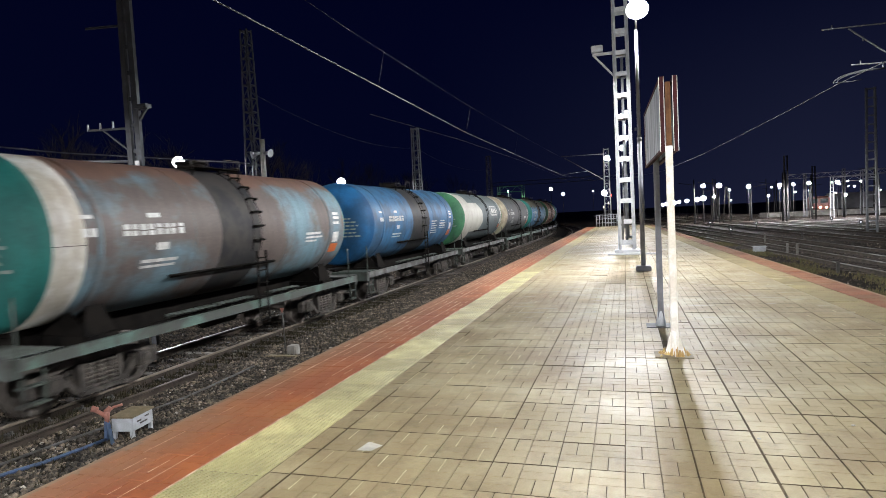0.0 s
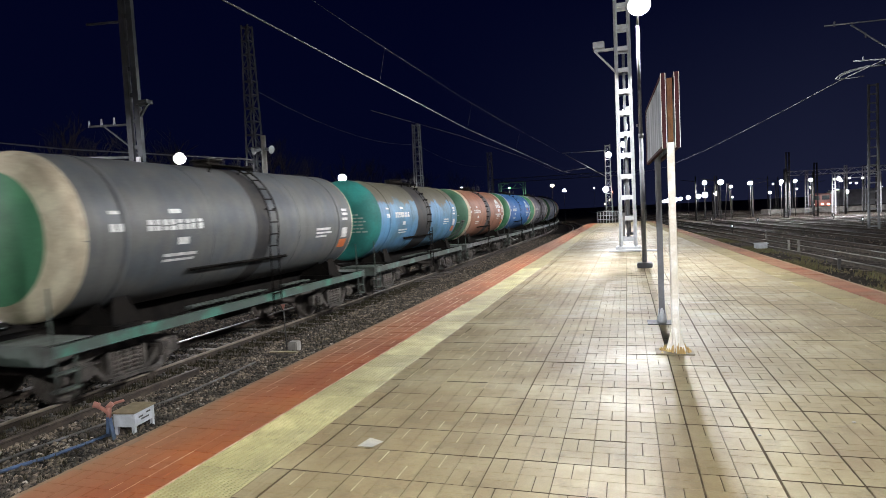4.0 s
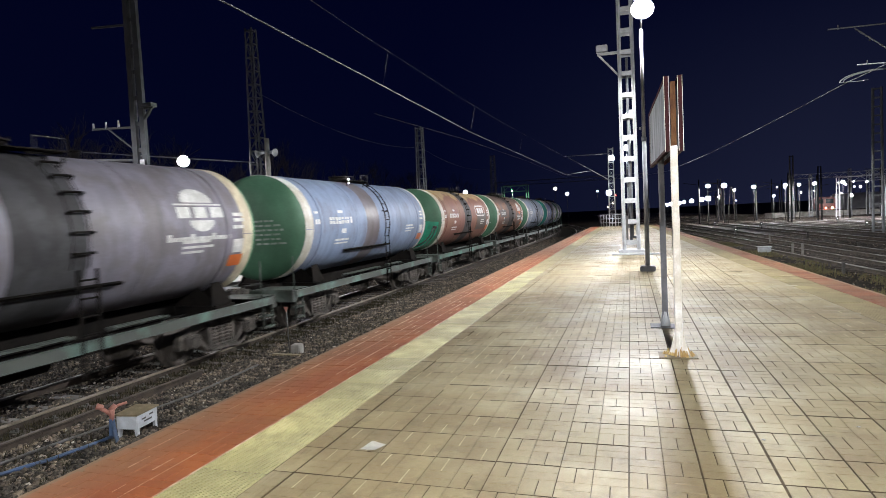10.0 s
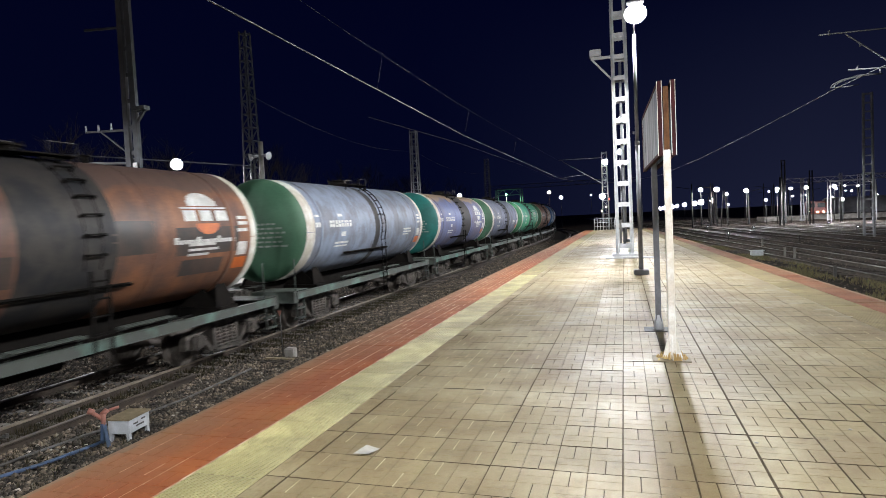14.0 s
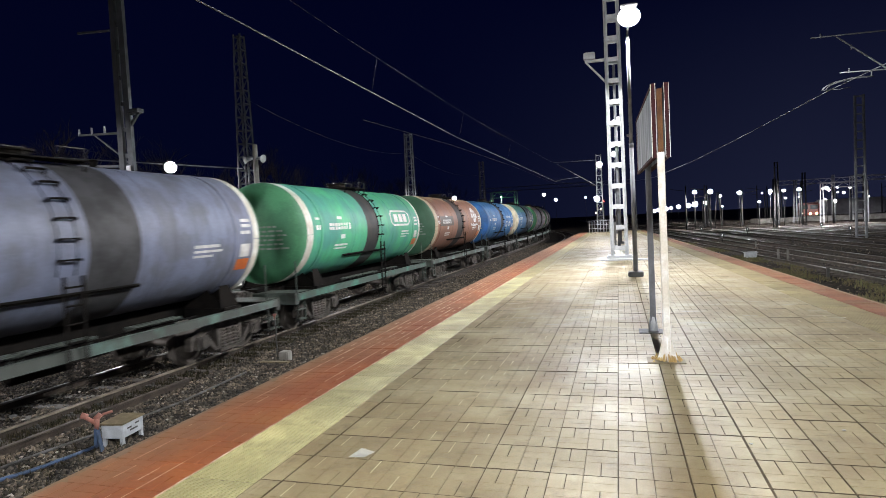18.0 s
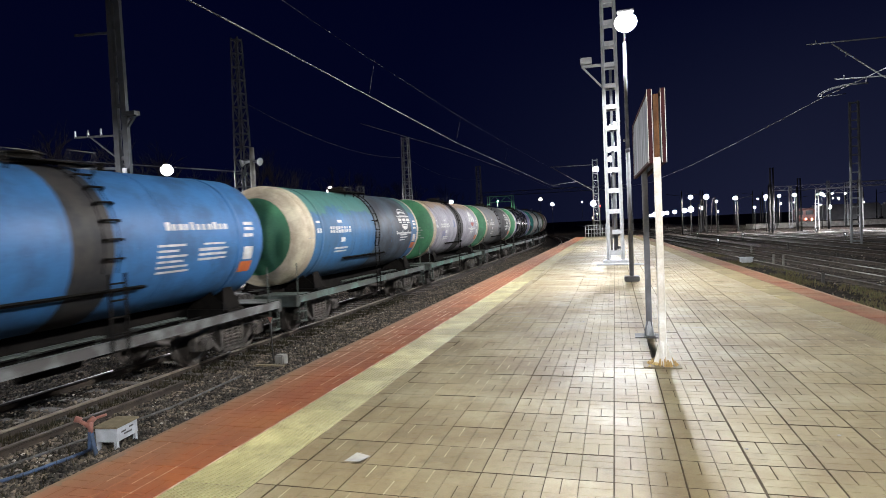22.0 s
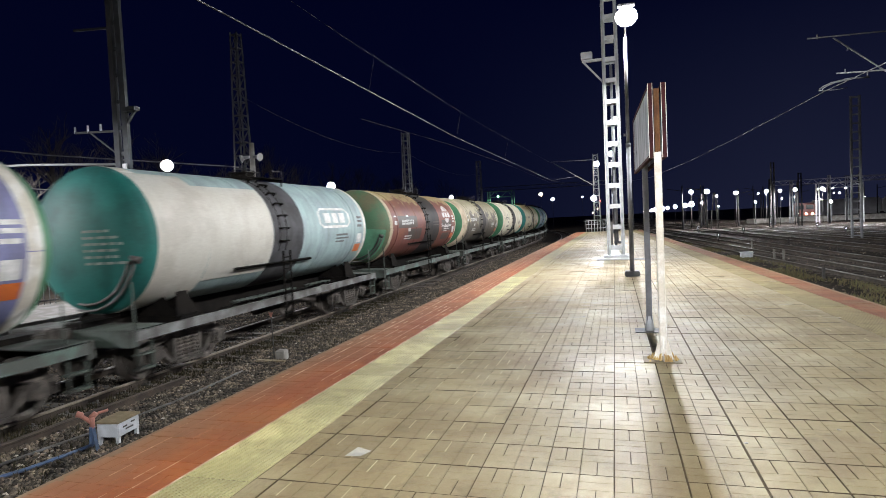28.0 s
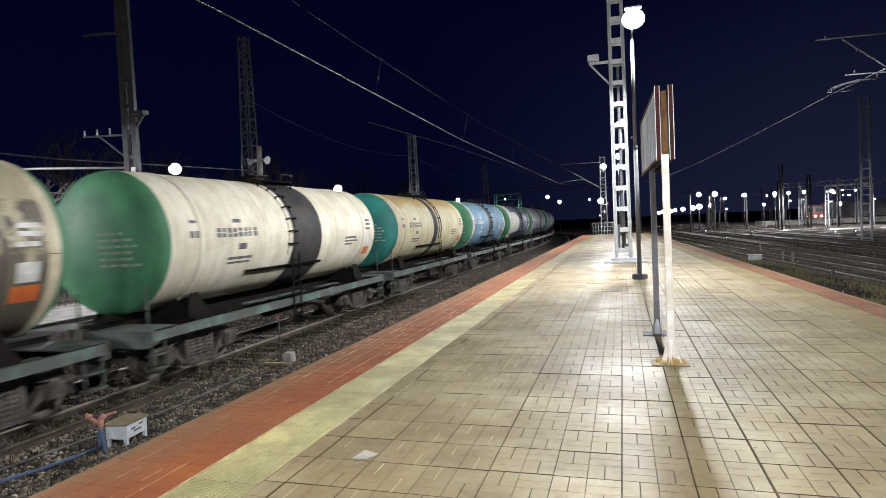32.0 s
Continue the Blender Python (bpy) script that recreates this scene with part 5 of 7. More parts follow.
# signals and small track objects on the yard side
for x, y, z, g in ((3.6, 75, 4.0, M_REDGLOW), (-2.6, 118, 4.2, M_REDGLOW), (-4.0, 150, 3.0, M_WARMGLOW), (-1.5, 170, 2.6, M_WARMGLOW), (-6.0, 175, 2.2, M_WARMGLOW), (0.5, 160, 2.4, M_FARGLOW)):
    sg = thing("signal", pose(x, y, GROUND_Z), "slim signal post with a glowing lamp", "signal", "signals")
    bm = bmesh.new()
    bar(bm, (0, 0, 0), (0, 0, z - GROUND_Z - 0.2), 0.07, 8)
    part("post", bm, M_STEEL, sg)
    bm = bmesh.new()
    box(bm, -0.2, 0.2, 0.03, 0.2, z - GROUND_Z - 0.4, z - GROUND_Z + 0.4)
    part("backboard", bm, M_STEEL, sg)
    bm = bmesh.new()
    bmesh.ops.create_uvsphere(bm, u_segments=10, v_segments=6, radius=0.16, matrix=Matrix.Translation((0, -0.03, z - GROUND_Z)))
    part("lens", bm, g, sg, "glowing signal lens")
pb = thing("point_machine", pose(7.3, 38.0, GROUND_Z), "low grey point machine between platform and track", "box")
bm = bmesh.new()
box(bm, -0.32, 0.32, -0.2, 0.2, 0.05, 0.34)
bmesh.ops.bevel(bm, geom=bm.edges[:], offset=0.04, segments=2, affect="EDGES")
part("body", bm, M_BOX, pb)
bm = bmesh.new()
box(bm, -0.36, 0.36, -0.24, 0.24, 0.34, 0.38)
part("lid", bm, M_BOX, pb)
for x, y, h in ((8.4, 36.5, 0.60), (8.8, 36.2, 0.58), (7.83, 26.5, 0.46), (12.6, 40, 0.36), (13.0, 52, 0.5), (9.6, 48, 0.6), (16.8, 44, 0.4)):
    bm = bmesh.new()
    box(bm, x - 0.05, x + 0.05, y - 0.05, y + 0.05, GROUND_Z - 0.05, GROUND_Z + h)
    solid("marker_post", bm, M_CONC if h > 0.55 else M_STEEL, "short concrete marker post by the tracks", "post", "marker posts")

# ---------------------------------------------------------------- the tank wagons
AX, RT, HALF = 2.72, 1.45, 4.84     # tank axis above the rail, radius, half length of the barrel


def paint(name, base, second=None, amount=0.45, scale=1.3, rough=0.42, dirt=(0.05, 0.045, 0.04), da=0.45, top=None, spec=0.32):
    return mat(name, base, second, scale=scale, amount=amount, rough=rough, bump=0.06, fine=26, dirt=dirt, dirt_amount=da, top=top, spec=spec)


GREEN, DKGREEN, TEAL, BRGREEN = (0.075, 0.25, 0.125), (0.045, 0.115, 0.068), (0.025, 0.19, 0.165), (0.025, 0.30, 0.19)
CREAM, WHITE = (0.66, 0.60, 0.44), (0.74, 0.74, 0.70)
HEADS = {k: paint("head_" + k, c, s, 0.4, 1.0, 0.6, da=0.3) for k, c, s in (
    ("green", GREEN, (0.055, 0.18, 0.095)), ("dkgreen", DKGREEN, (0.06, 0.14, 0.085)), ("teal", TEAL, (0.02, 0.13, 0.115)), ("brgreen", BRGREEN, (0.02, 0.18, 0.1)), ("midgreen", (0.085, 0.23, 0.14), (0.06, 0.15, 0.09)),
    ("blue", (0.03, 0.13, 0.36), (0.025, 0.09, 0.22)), ("navy", (0.012, 0.10, 0.24), (0.01, 0.06, 0.14)), ("olive", (0.11, 0.105, 0.06), (0.06, 0.13, 0.07)), ("dark", (0.06, 0.055, 0.05), (0.04, 0.035, 0.03)))}
M_RING = paint("ring_white", WHITE, (0.55, 0.52, 0.44), 0.4, 2.0, 0.55, (0.22, 0.135, 0.075), 0.55)
M_PANEL = paint("panel_white", (0.50, 0.49, 0.44), (0.43, 0.41, 0.36), 0.35, 1.2, 0.5, (0.36, 0.33, 0.27), 0.35)
M_RINGC = paint("ring_cream", CREAM, (0.50, 0.43, 0.31), 0.45, 2.0, 0.55, (0.20, 0.12, 0.065), 0.6)
M_BAND = paint("band_black", (0.026, 0.027, 0.030), (0.055, 0.050, 0.046), 0.4, 1.6, 0.58, da=0.3, spec=0.2)
M_BANDGREY = paint("band_grey", (0.066, 0.067, 0.072), (0.040, 0.040, 0.043), 0.4, 1.6, 0.6, da=0.3, spec=0.2)
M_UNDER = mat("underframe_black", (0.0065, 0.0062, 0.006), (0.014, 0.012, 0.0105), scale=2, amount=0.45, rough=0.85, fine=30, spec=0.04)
M_SILLG = mat("sill_green", (0.20, 0.38, 0.315), (0.075, 0.085, 0.075), scale=0.7, amount=0.62, rough=0.5, dirt=(0.05, 0.05, 0.045), dirt_amount=0.5)
M_SILLB = mat("sill_dark", (0.21, 0.22, 0.215), (0.08, 0.075, 0.07), scale=1.6, amount=0.5, rough=0.55)
M_SILLC = mat("sill_bright_green", (0.06, 0.38, 0.26), (0.06, 0.09, 0.075), scale=0.7, amount=0.62, rough=0.5, dirt=(0.05, 0.05, 0.045), dirt_amount=0.5)
M_DECK = mat("deck_grime", (0.062, 0.070, 0.063), (0.035, 0.033, 0.029), scale=1.8, amount=0.5, rough=0.75, dirt=(0.11, 0.15, 0.125), dirt_amount=0.6, spec=0.3)
M_BOGIE = mat("bogie_cast", (0.13, 0.112, 0.093), (0.038, 0.032, 0.027), scale=3, rough=0.75, bump=0.4, fine=30)
M_WHEEL = mat("wheel_steel", (0.15, 0.135, 0.12), (0.08, 0.068, 0.058), scale=4, rough=0.6, metal=0.4)
M_LETTER = mat("lettering_white", (0.70, 0.70, 0.68), (0.5, 0.5, 0.48), scale=5, rough=0.6, bump=0)
M_LETTERD = mat("lettering_dark", (0.05, 0.05, 0.055), (0.12, 0.12, 0.12), scale=5, rough=0.6, bump=0)
M_FAINT = mat("lettering_faded", (0.30, 0.34, 0.31), (0.2, 0.24, 0.21), scale=5, rough=0.7, bump=0)
M_PLACARD = mat("placard_orange", (0.62, 0.16, 0.03), (0.5, 0.12, 0.03), scale=5, rough=0.5, bump=0)
M_ROSE = mat("emblem_red", (0.42, 0.075, 0.06), (0.3, 0.07, 0.06), scale=5, rough=0.6, bump=0)


def head_profile(sign, n=10, depth=0.56, r=RT):
    """Ellipsoidal end cap from its rim to its tip."""
    return [(r * math.cos(i / n * math.pi / 2), sign * (HALF + depth * math.sin(i / n * math.pi / 2))) for i in range(n)] + [(0.0, sign * (HALF + depth))]


def curved(bm, y0, y1, a0, a1, r=RT + 0.005, n=6):
    """A patch on the barrel's camera side: y along, angles in degrees above the horizontal."""
    ra = [radians(a0 + (a1 - a0) * i / n) for i in range(n + 1)]
    lo = [bm.verts.new((r * math.cos(a), y0, AX + r * math.sin(a))) for a in ra]
    hi = [bm.verts.new((r * math.cos(a), y1, AX + r * math.sin(a))) for a in ra]
    for i in range(n):
        f = bm.faces.new((lo[i], hi[i], hi[i + 1], lo[i + 1]))
        f.smooth = True


def shared_meshes():
    d = {}

    def keep(key, bm, material):
        d[key] = finish(bm, key, material)

    b = bmesh.new()
    lathe(b, head_profile(1), 48, AX)
    d["head_geo"] = b
    # wheelset
    b = bmesh.new()
    for s in (-1, 1):
        prof = [(0.10, s * 0.83), (0.12, s * 0.80), (0.36, s * 0.78), (0.41, s * 0.83), (0.475, s * 0.83), (0.478, s * 0.70), (0.505, s * 0.69), (0.50, s * 0.665), (0.40, s * 0.665), (0.36, s * 0.72), (0.11, s * 0.70)]
        rings = []
        for r, x in prof:
            rings.append([b.verts.new((x, r * math.cos(i * math.tau / 28), r * math.sin(i * math.tau / 28))) for i in range(28)])
        for p, q in zip(rings, rings[1:]):
            for i in range(28):
                j = (i + 1) % 28
                b.faces.new((p[i], p[j], q[j], q[i]))
        for i in range(4):
            a = i * math.pi / 2
            box(b, s * 0.775 - 0.01, s * 0.775 + 0.02, -0.04, 0.04, 0.14, 0.34, Matrix.Rotation(a, 4, "X"))
    bar(b, (-1.05, 0, 0), (1.05, 0, 0), 0.085, 14)
    keep("wheelset", b, M_WHEEL)
    # bogie side frame: cast truss with an arched top chord, columns and open windows
    b = bmesh.new()

    def chord(points, tall, thick, x=-0.02):
        for p, q in zip(points, points[1:]):
            (y0, z0), (y1, z1) = p, q
            d = Vector((0, y1 - y0, z1 - z0))
            up = Vector((0, -d.z, d.y)).normalized() * (tall / 2)
            ring = []
            for yy, zz in (p, q):
                for sx, su in ((-1, -1), (1, -1), (1, 1), (-1, 1)):
                    ring.append(b.verts.new((x + sx * thick / 2, yy + su * up.y, zz + su * up.z)))
            for f in ((0, 1, 2, 3), (7, 6, 5, 4), (0, 4, 5, 1), (1, 5, 6, 2), (2, 6, 7, 3), (3, 7, 4, 0)):
                b.faces.new([ring[k] for k in f])

    chord([(-1.22, 0.60), (-0.98, 0.66), (-0.52, 0.76), (0.52, 0.76), (0.98, 0.66), (1.22, 0.60)], 0.12, 0.15)
    chord([(-0.80, 0.58), (-0.46, 0.24), (0.46, 0.24), (0.80, 0.58)], 0.10, 0.15)
    for sg in (-1, 1):
        chord([(sg * 0.37, 0.22), (sg * 0.37, 0.76)], 0.11, 0.17)
        chord([(sg * 1.20, 0.62), (sg * 1.22, 0.36)], 0.09, 0.14)
        chord([(sg * 0.73, 0.60), (sg * 0.72, 0.38)], 0.08, 0.14)
        box(b, -0.10, 0.10, sg * 0.925 - 0.17, sg * 0.925 + 0.17, 0.36, 0.62)
        bar(b, (-0.10, sg * 0.925, 0.475), (0.12, sg * 0.925, 0.475), 0.14, 16)
        bar(b, (0.12, sg * 0.925, 0.475), (0.145, sg * 0.925, 0.475), 0.105, 16)
        for k in range(4):
            a = k * math.pi / 2 + 0.785
            bar(b, (0.11, sg * 0.925 + 0.115 * math.cos(a), 0.475 + 0.115 * math.sin(a)), (0.14, sg * 0.925 + 0.115 * math.cos(a), 0.475 + 0.115 * math.sin(a)), 0.018, 6)
    box(b, -0.13, 0.11, -0.42, 0.42, 0.17, 0.235)
    keep("side_frame", b, M_BOGIE)
    b = bmesh.new()
    prof = []
    for i in range(6):
        z = 0.24 + 0.075 * i
        prof += [(0.075, z), (0.098, z + 0.012), (0.098, z + 0.04), (0.075, z + 0.052)]
    rings = [[b.verts.new((r * math.cos(k * math.tau / 10), r * math.sin(k * math.tau / 10), z)) for k in range(10)] for r, z in prof]
    for p, q in zip(rings, rings[1:]):
        for k in range(10):
            j = (k + 1) % 10
            b.faces.new((p[k], p[j], q[j], q[k]))
    keep("spring", b, M_BOGIE)
    b = bmesh.new()
    box(b, -1.02, 1.02, -0.22, 0.22, 0.62, 0.86)
    bmesh.ops.bevel(b, geom=b.edges[:], offset=0.04, segments=2, affect="EDGES")
    keep("bolster", b, M_BOGIE)
    b = bmesh.new()
    for s in (-1, 1):
        box(b, -0.9, 0.9, s * 0.36 - 0.04, s * 0.36 + 0.04, 0.36, 0.48)
        for x in (-0.76, 0.76):
            box(b, x - 0.05, x + 0.05, s * 0.40 - 0.02, s * 0.40 + 0.05, 0.28, 0.56)
    keep("brake_beam", b, M_BOGIE)
    # underframe
    b = bmesh.new()
    box(b, -0.2, 0.2, -5.55, 5.55, 0.80, 1.20)
    box(b, -0.26, 0.26, -4.7, 4.7, 1.20, 1.285)
    for y in (-3.9, 3.9):
        box(b, -1.3, 1.3, y - 0.3, y + 0.3, 0.84, 1.12)
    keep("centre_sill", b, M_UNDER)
    b = bmesh.new()
    # channel with its web outward, a rolled lip above and below
    box(b, -0.05, 0.05, -5.5, 5.5, 0.0, 0.020)
    box(b, -0.05, 0.05, -5.5, 5.5, 0.160, 0.180)
    box(b, 0.025, 0.046, -5.5, 5.5, 0.020, 0.160)
    keep("sill_geo", b, M_SILLG)
    b = bmesh.new()
    box(b, -1.42, 1.42, -0.09, 0.09, 0.78, 1.08)
    box(b, -1.42, 1.42, -0.09, 0.75, 1.085, 1.10)
    bmesh.ops.bevel(b, geom=b.edges[:], offset=0.012, segments=1, affect="EDGES")
    keep("end_beam", b, M_SILLB)
    b = bmesh.new()
    box(b, -0.11, 0.11, -0.1, 0.34, 0.93, 1.13)
    box(b, -0.19, 0.15, 0.30, 0.46, 0.86, 1.20)
    box(b, 0.06, 0.17, 0.42, 0.52, 0.90, 1.16)
    bmesh.ops.bevel(b, geom=b.edges[:], offset=0.025, segments=2, affect="EDGES")
    keep("coupler", b, M_BOGIE)
    b = bmesh.new()
    for i in range(6):
        t = i / 5
        p = Vector((0.35, 0.05 + 0.5 * t, 0.95 - 0.30 * math.sin(t * math.pi)))
        q = Vector((0.35, 0.05 + 0.5 * (i + 1) / 5, 0.95 - 0.30 * math.sin((i + 1) / 5 * math.pi)))
        if i < 5:
            bar(b, p, q, 0.022, 6)
    keep("brake_hose", b, M_STEEL)
    # saddle: black trapezoid cradle with gussets
    b = bmesh.new()
    for s in (-1, 1):
        n = 8
        top, bot = [], []
        for i in range(n + 1):
            a = radians(-88 + 32 * i / n)
            x, z = RT * math.cos(a), AX + RT * math.sin(a)
            top.append((s * x, z))
        for y in (-0.24, 0.22):
            fr = [b.verts.new((x, y, z)) for x, z in top] + [b.verts.new((s * 1.28, y, 1.08)), b.verts.new((0.05 * s, y, 1.08))]
            fr2 = [b.verts.new((x, y + 0.025, z)) for x, z in top] + [b.verts.new((s * 1.28, y + 0.025, 1.08)), b.verts.new((0.05 * s, y + 0.025, 1.08))]
            b.faces.new(fr)
            b.faces.new(fr2[::-1])
            for i in range(len(fr)):
                j = (i + 1) % len(fr)
                b.faces.new((fr[i], fr2[i], fr2[j], fr[j]))
        vs = [b.verts.new(v) for v in ((s * 1.22, -0.34, 1.08), (s * 1.22, 0.34, 1.08), (s * 1.10, 0.15, 1.60), (s * 1.10, -0.15, 1.60))]
        b.faces.new(vs)
        vs2 = [b.verts.new((v.co.x - s * 0.02, v.co.y, v.co.z)) for v in vs]
        b.faces.new(vs2[::-1])
        for i in range(4):
            j = (i + 1) % 4
            b.faces.new((vs[i], vs2[i], vs2[j], vs[j]))
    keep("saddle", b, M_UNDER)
    # belt strap round the barrel
    b = bmesh.new()
    lathe(b, [(RT + 0.002, -0.06), (RT + 0.014, -0.055), (RT + 0.014, 0.055), (RT + 0.002, 0.06)], 40, AX)
    d["strap_geo"] = b
    # two kinds of ladder: one on bent side rails, one of stirrup steps over a short straight ladder
    b = bmesh.new()
    rail_r = RT + 0.10
    line = [(rail_r * math.cos(radians(a)), AX + rail_r * math.sin(radians(a))) for a in range(82, -17, -7)]
    line += [(line[-1][0] + 0.01, z) for z in (2.0, 1.4, 0.52)]
    for y in (-0.17, 0.17):
        tube(b, [(x, y, z) for x, z in line], 0.019, 6)
    left = 0.12
    for (x0, z0), (x1, z1) in zip(line, line[1:]):
        ln = math.hypot(x1 - x0, z1 - z0)
        while left < ln:
            x, z = x0 + (x1 - x0) * left / ln, z0 + (z1 - z0) * left / ln
            bar(b, (x, -0.17, z), (x, 0.17, z), 0.016, 6)
            left += 0.29
        left -= ln
    for a in (60, 15):
        for y in (-0.17, 0.17):
            c, sn = math.cos(radians(a)), math.sin(radians(a))
            strut(b, (RT * c, y, AX + RT * sn), (rail_r * c, y, AX + rail_r * sn), 0.03)
    keep("railed_ladder", b, M_UNDER)
    b = bmesh.new()
    for y in (-0.17, 0.17):
        strut(b, (1.50, y, 0.50), (1.52, y, 2.22), 0.045, 0.03)
        tube(b, [((RT + 0.012) * math.cos(radians(a)), y * 0.95, AX + (RT + 0.005) * math.sin(radians(a))) for a in range(-20, 85, 7)], 0.008, 5)
    for i in range(6):
        bar(b, (1.51, -0.17, 0.60 + 0.29 * i), (1.51, 0.17, 0.60 + 0.29 * i), 0.018, 6)
    keep("ladder", b, M_UNDER)
    b = bmesh.new()
    for y in (-0.17, 0.17):
        box(b, -0.002, 0.10, y - 0.010, y + 0.010, -0.03, 0.010)
    box(b, 0.070, 0.104, -0.18, 0.18, -0.013, 0.011)
    keep("step", b, M_UNDER)
    b = bmesh.new()
    m = Matrix.Translation((0, 0, AX)) @ Matrix.Rotation(radians(4), 4, "Y")
    box(b, RT - 0.01, RT + 0.0022, -HALF, HALF, -0.006, 0.006, m)
    keep("weld_seam", b, M_UNDER)
    b = bmesh.new()
    lathe(b, [(RT - 0.005, -0.007), (RT + 0.0065, -0.005), (RT + 0.0065, 0.005), (RT - 0.005, 0.007)], 48, AX)
    d["ring_seam_geo"] = b
    # hatch dome and narrow walkway with low rails on top
    b = bmesh.new()
    bar(b, (0, 0, AX + RT - 0.06), (0, 0, AX + RT + 0.15), 0.33, 20, 0.31)
    bar(b, (0, 0, AX + RT + 0.15), (0, 0, AX + RT + 0.19), 0.36, 20)
    bar(b, (0, 0, AX + RT + 0.19), (0, 0, AX + RT + 0.22), 0.22, 16, 0.12)
    for i in range(8):
        a = i * math.pi / 4
        bar(b, (0.34 * math.cos(a), 0.34 * math.sin(a), AX + RT + 0.12), (0.34 * math.cos(a), 0.34 * math.sin(a), AX + RT + 0.24), 0.018, 6)
    keep("hatch", b, M_UNDER)
    b = bmesh.new()
    for i in range(4):
        box(b, 0.34 + 0.10 * i, 0.42 + 0.10 * i, -0.85, 0.85, AX + RT - 0.005, AX + RT + 0.018)
    for y in (-0.8, 0.8):
        strut(b, (0.34, y, AX + RT - 0.02), (0.74, y, AX + RT - 0.02), 0.03)
        strut(b, (0.72, y, AX + RT - 0.02), (0.70, y, AX + 1.26), 0.03)
    keep("walkway", b, M_UNDER)
    b = bmesh.new()
    tube(b, [(0.72, 0.30, AX + RT + 0.01), (0.72, 0.30, AX + RT + 0.22), (0.72, 0.83, AX + RT + 0.22), (0.72, 0.83, AX + RT + 0.01)], 0.011, 6)
    tube(b, [(0.72, -0.83, AX + RT + 0.01), (0.72, -0.83, AX + RT + 0.13), (0.72, -0.30, AX + RT + 0.13), (0.72, -0.30, AX + RT + 0.01)], 0.011, 6)
    keep("handrail", b, M_STEEL)
    b = bmesh.new()
    bar(b, (0.1, 1.55, AX + RT - 0.05), (0.1, 1.55, AX + RT + 0.11), 0.08, 12)
    bar(b, (0.1, 1.55, AX + RT + 0.11), (0.1, 1.55, AX + RT + 0.14), 0.11, 12)
    keep("valve", b, M_UNDER)
    # long dark stay along the lower side
    b = bmesh.new()
    m = Matrix.Translation((0, 0, AX)) @ Matrix.Rotation(radians(33), 4, "Y")
    box(b, RT - 0.005, RT + 0.055, -2.3, 1.3, -0.010, 0.010, m)
    box(b, RT + 0.047, RT + 0.055, -2.3, 1.3, -0.035, 0.010, m)
    keep("side_stay", b, M_UNDER)
    # air reservoir and brake gear under the frame
    b = bmesh.new()
    bar(b, (0.75, -0.9, 0.78), (0.75, 0.15, 0.78), 0.17, 14)
    for y in (-0.7, 0.0):
        box(b, 0.70, 0.80, y - 0.03, y + 0.03, 0.9, 1.05)
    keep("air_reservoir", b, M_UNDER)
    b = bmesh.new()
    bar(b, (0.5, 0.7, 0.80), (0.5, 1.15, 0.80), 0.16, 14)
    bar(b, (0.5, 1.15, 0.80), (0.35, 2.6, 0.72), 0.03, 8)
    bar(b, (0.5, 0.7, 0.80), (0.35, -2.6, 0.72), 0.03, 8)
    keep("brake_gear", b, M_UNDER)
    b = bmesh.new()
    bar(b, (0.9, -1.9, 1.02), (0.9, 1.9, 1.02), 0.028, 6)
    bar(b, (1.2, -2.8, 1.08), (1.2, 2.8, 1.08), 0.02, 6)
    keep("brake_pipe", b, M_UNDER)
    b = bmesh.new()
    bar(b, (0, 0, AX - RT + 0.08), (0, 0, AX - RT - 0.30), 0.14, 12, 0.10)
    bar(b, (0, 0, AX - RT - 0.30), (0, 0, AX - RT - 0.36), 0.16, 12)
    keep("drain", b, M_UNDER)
    b = bmesh.new()
    for x in (1.14, 1.27):
        box(b, x, x + 0.06, -0.62, 0.62, 1.148, 1.175)
    for y in (-0.62, -0.03, 0.57):
        box(b, 1.14, 1.33, y, y + 0.05, 1.125, 1.152)
        strut(b, (1.2, y + 0.02, 1.14), (1.2, y + 0.02, 1.0), 0.03)
    keep("running_board", b, M_DECK)
    b = bmesh.new()
    for rr in (1.22, 1.34):
        tube(b, [(rr * math.cos(radians(a)), -HALF - 0.34 - 0.10 * math.sin(radians(a + 90)), AX + rr * math.sin(radians(a))) for a in range(-100, -19, 10)], 0.028, 8)
    tube(b, [(1.18, -HALF - 0.36, AX - 0.42), (1.12, -HALF - 0.36, AX - 0.36), (1.28, -HALF - 0.3, AX - 0.40)], 0.07, 8)
    keep("end_pipe", b, M_STEEL)
    # corner handrail and uncoupling lever
    b = bmesh.new()
    for x in (1.30,):
        tube(b, [(x + 0.08, 0.02, 0.8), (x + 0.08, 0.02, 1.95)], 0.018, 6)
        strut(b, (x + 0.08, 0.05, 0.35), (x + 0.08, 0.05, 0.85), 0.05, 0.02)
        strut(b, (x + 0.08, 0.40, 0.35), (x + 0.08, 0.40, 0.85), 0.05, 0.02)
        box(b, x - 0.03, x + 0.11, 0.02, 0.44, 0.33, 0.37)
        box(b, x - 0.03, x + 0.11, 0.02, 0.44, 0.60, 0.63)
    keep("corner_steps", b, M_SILLB)
    # lettering bars, each split by a slit or two as paint through a stencil
    b = bmesh.new()
    rs = random.Random(12)
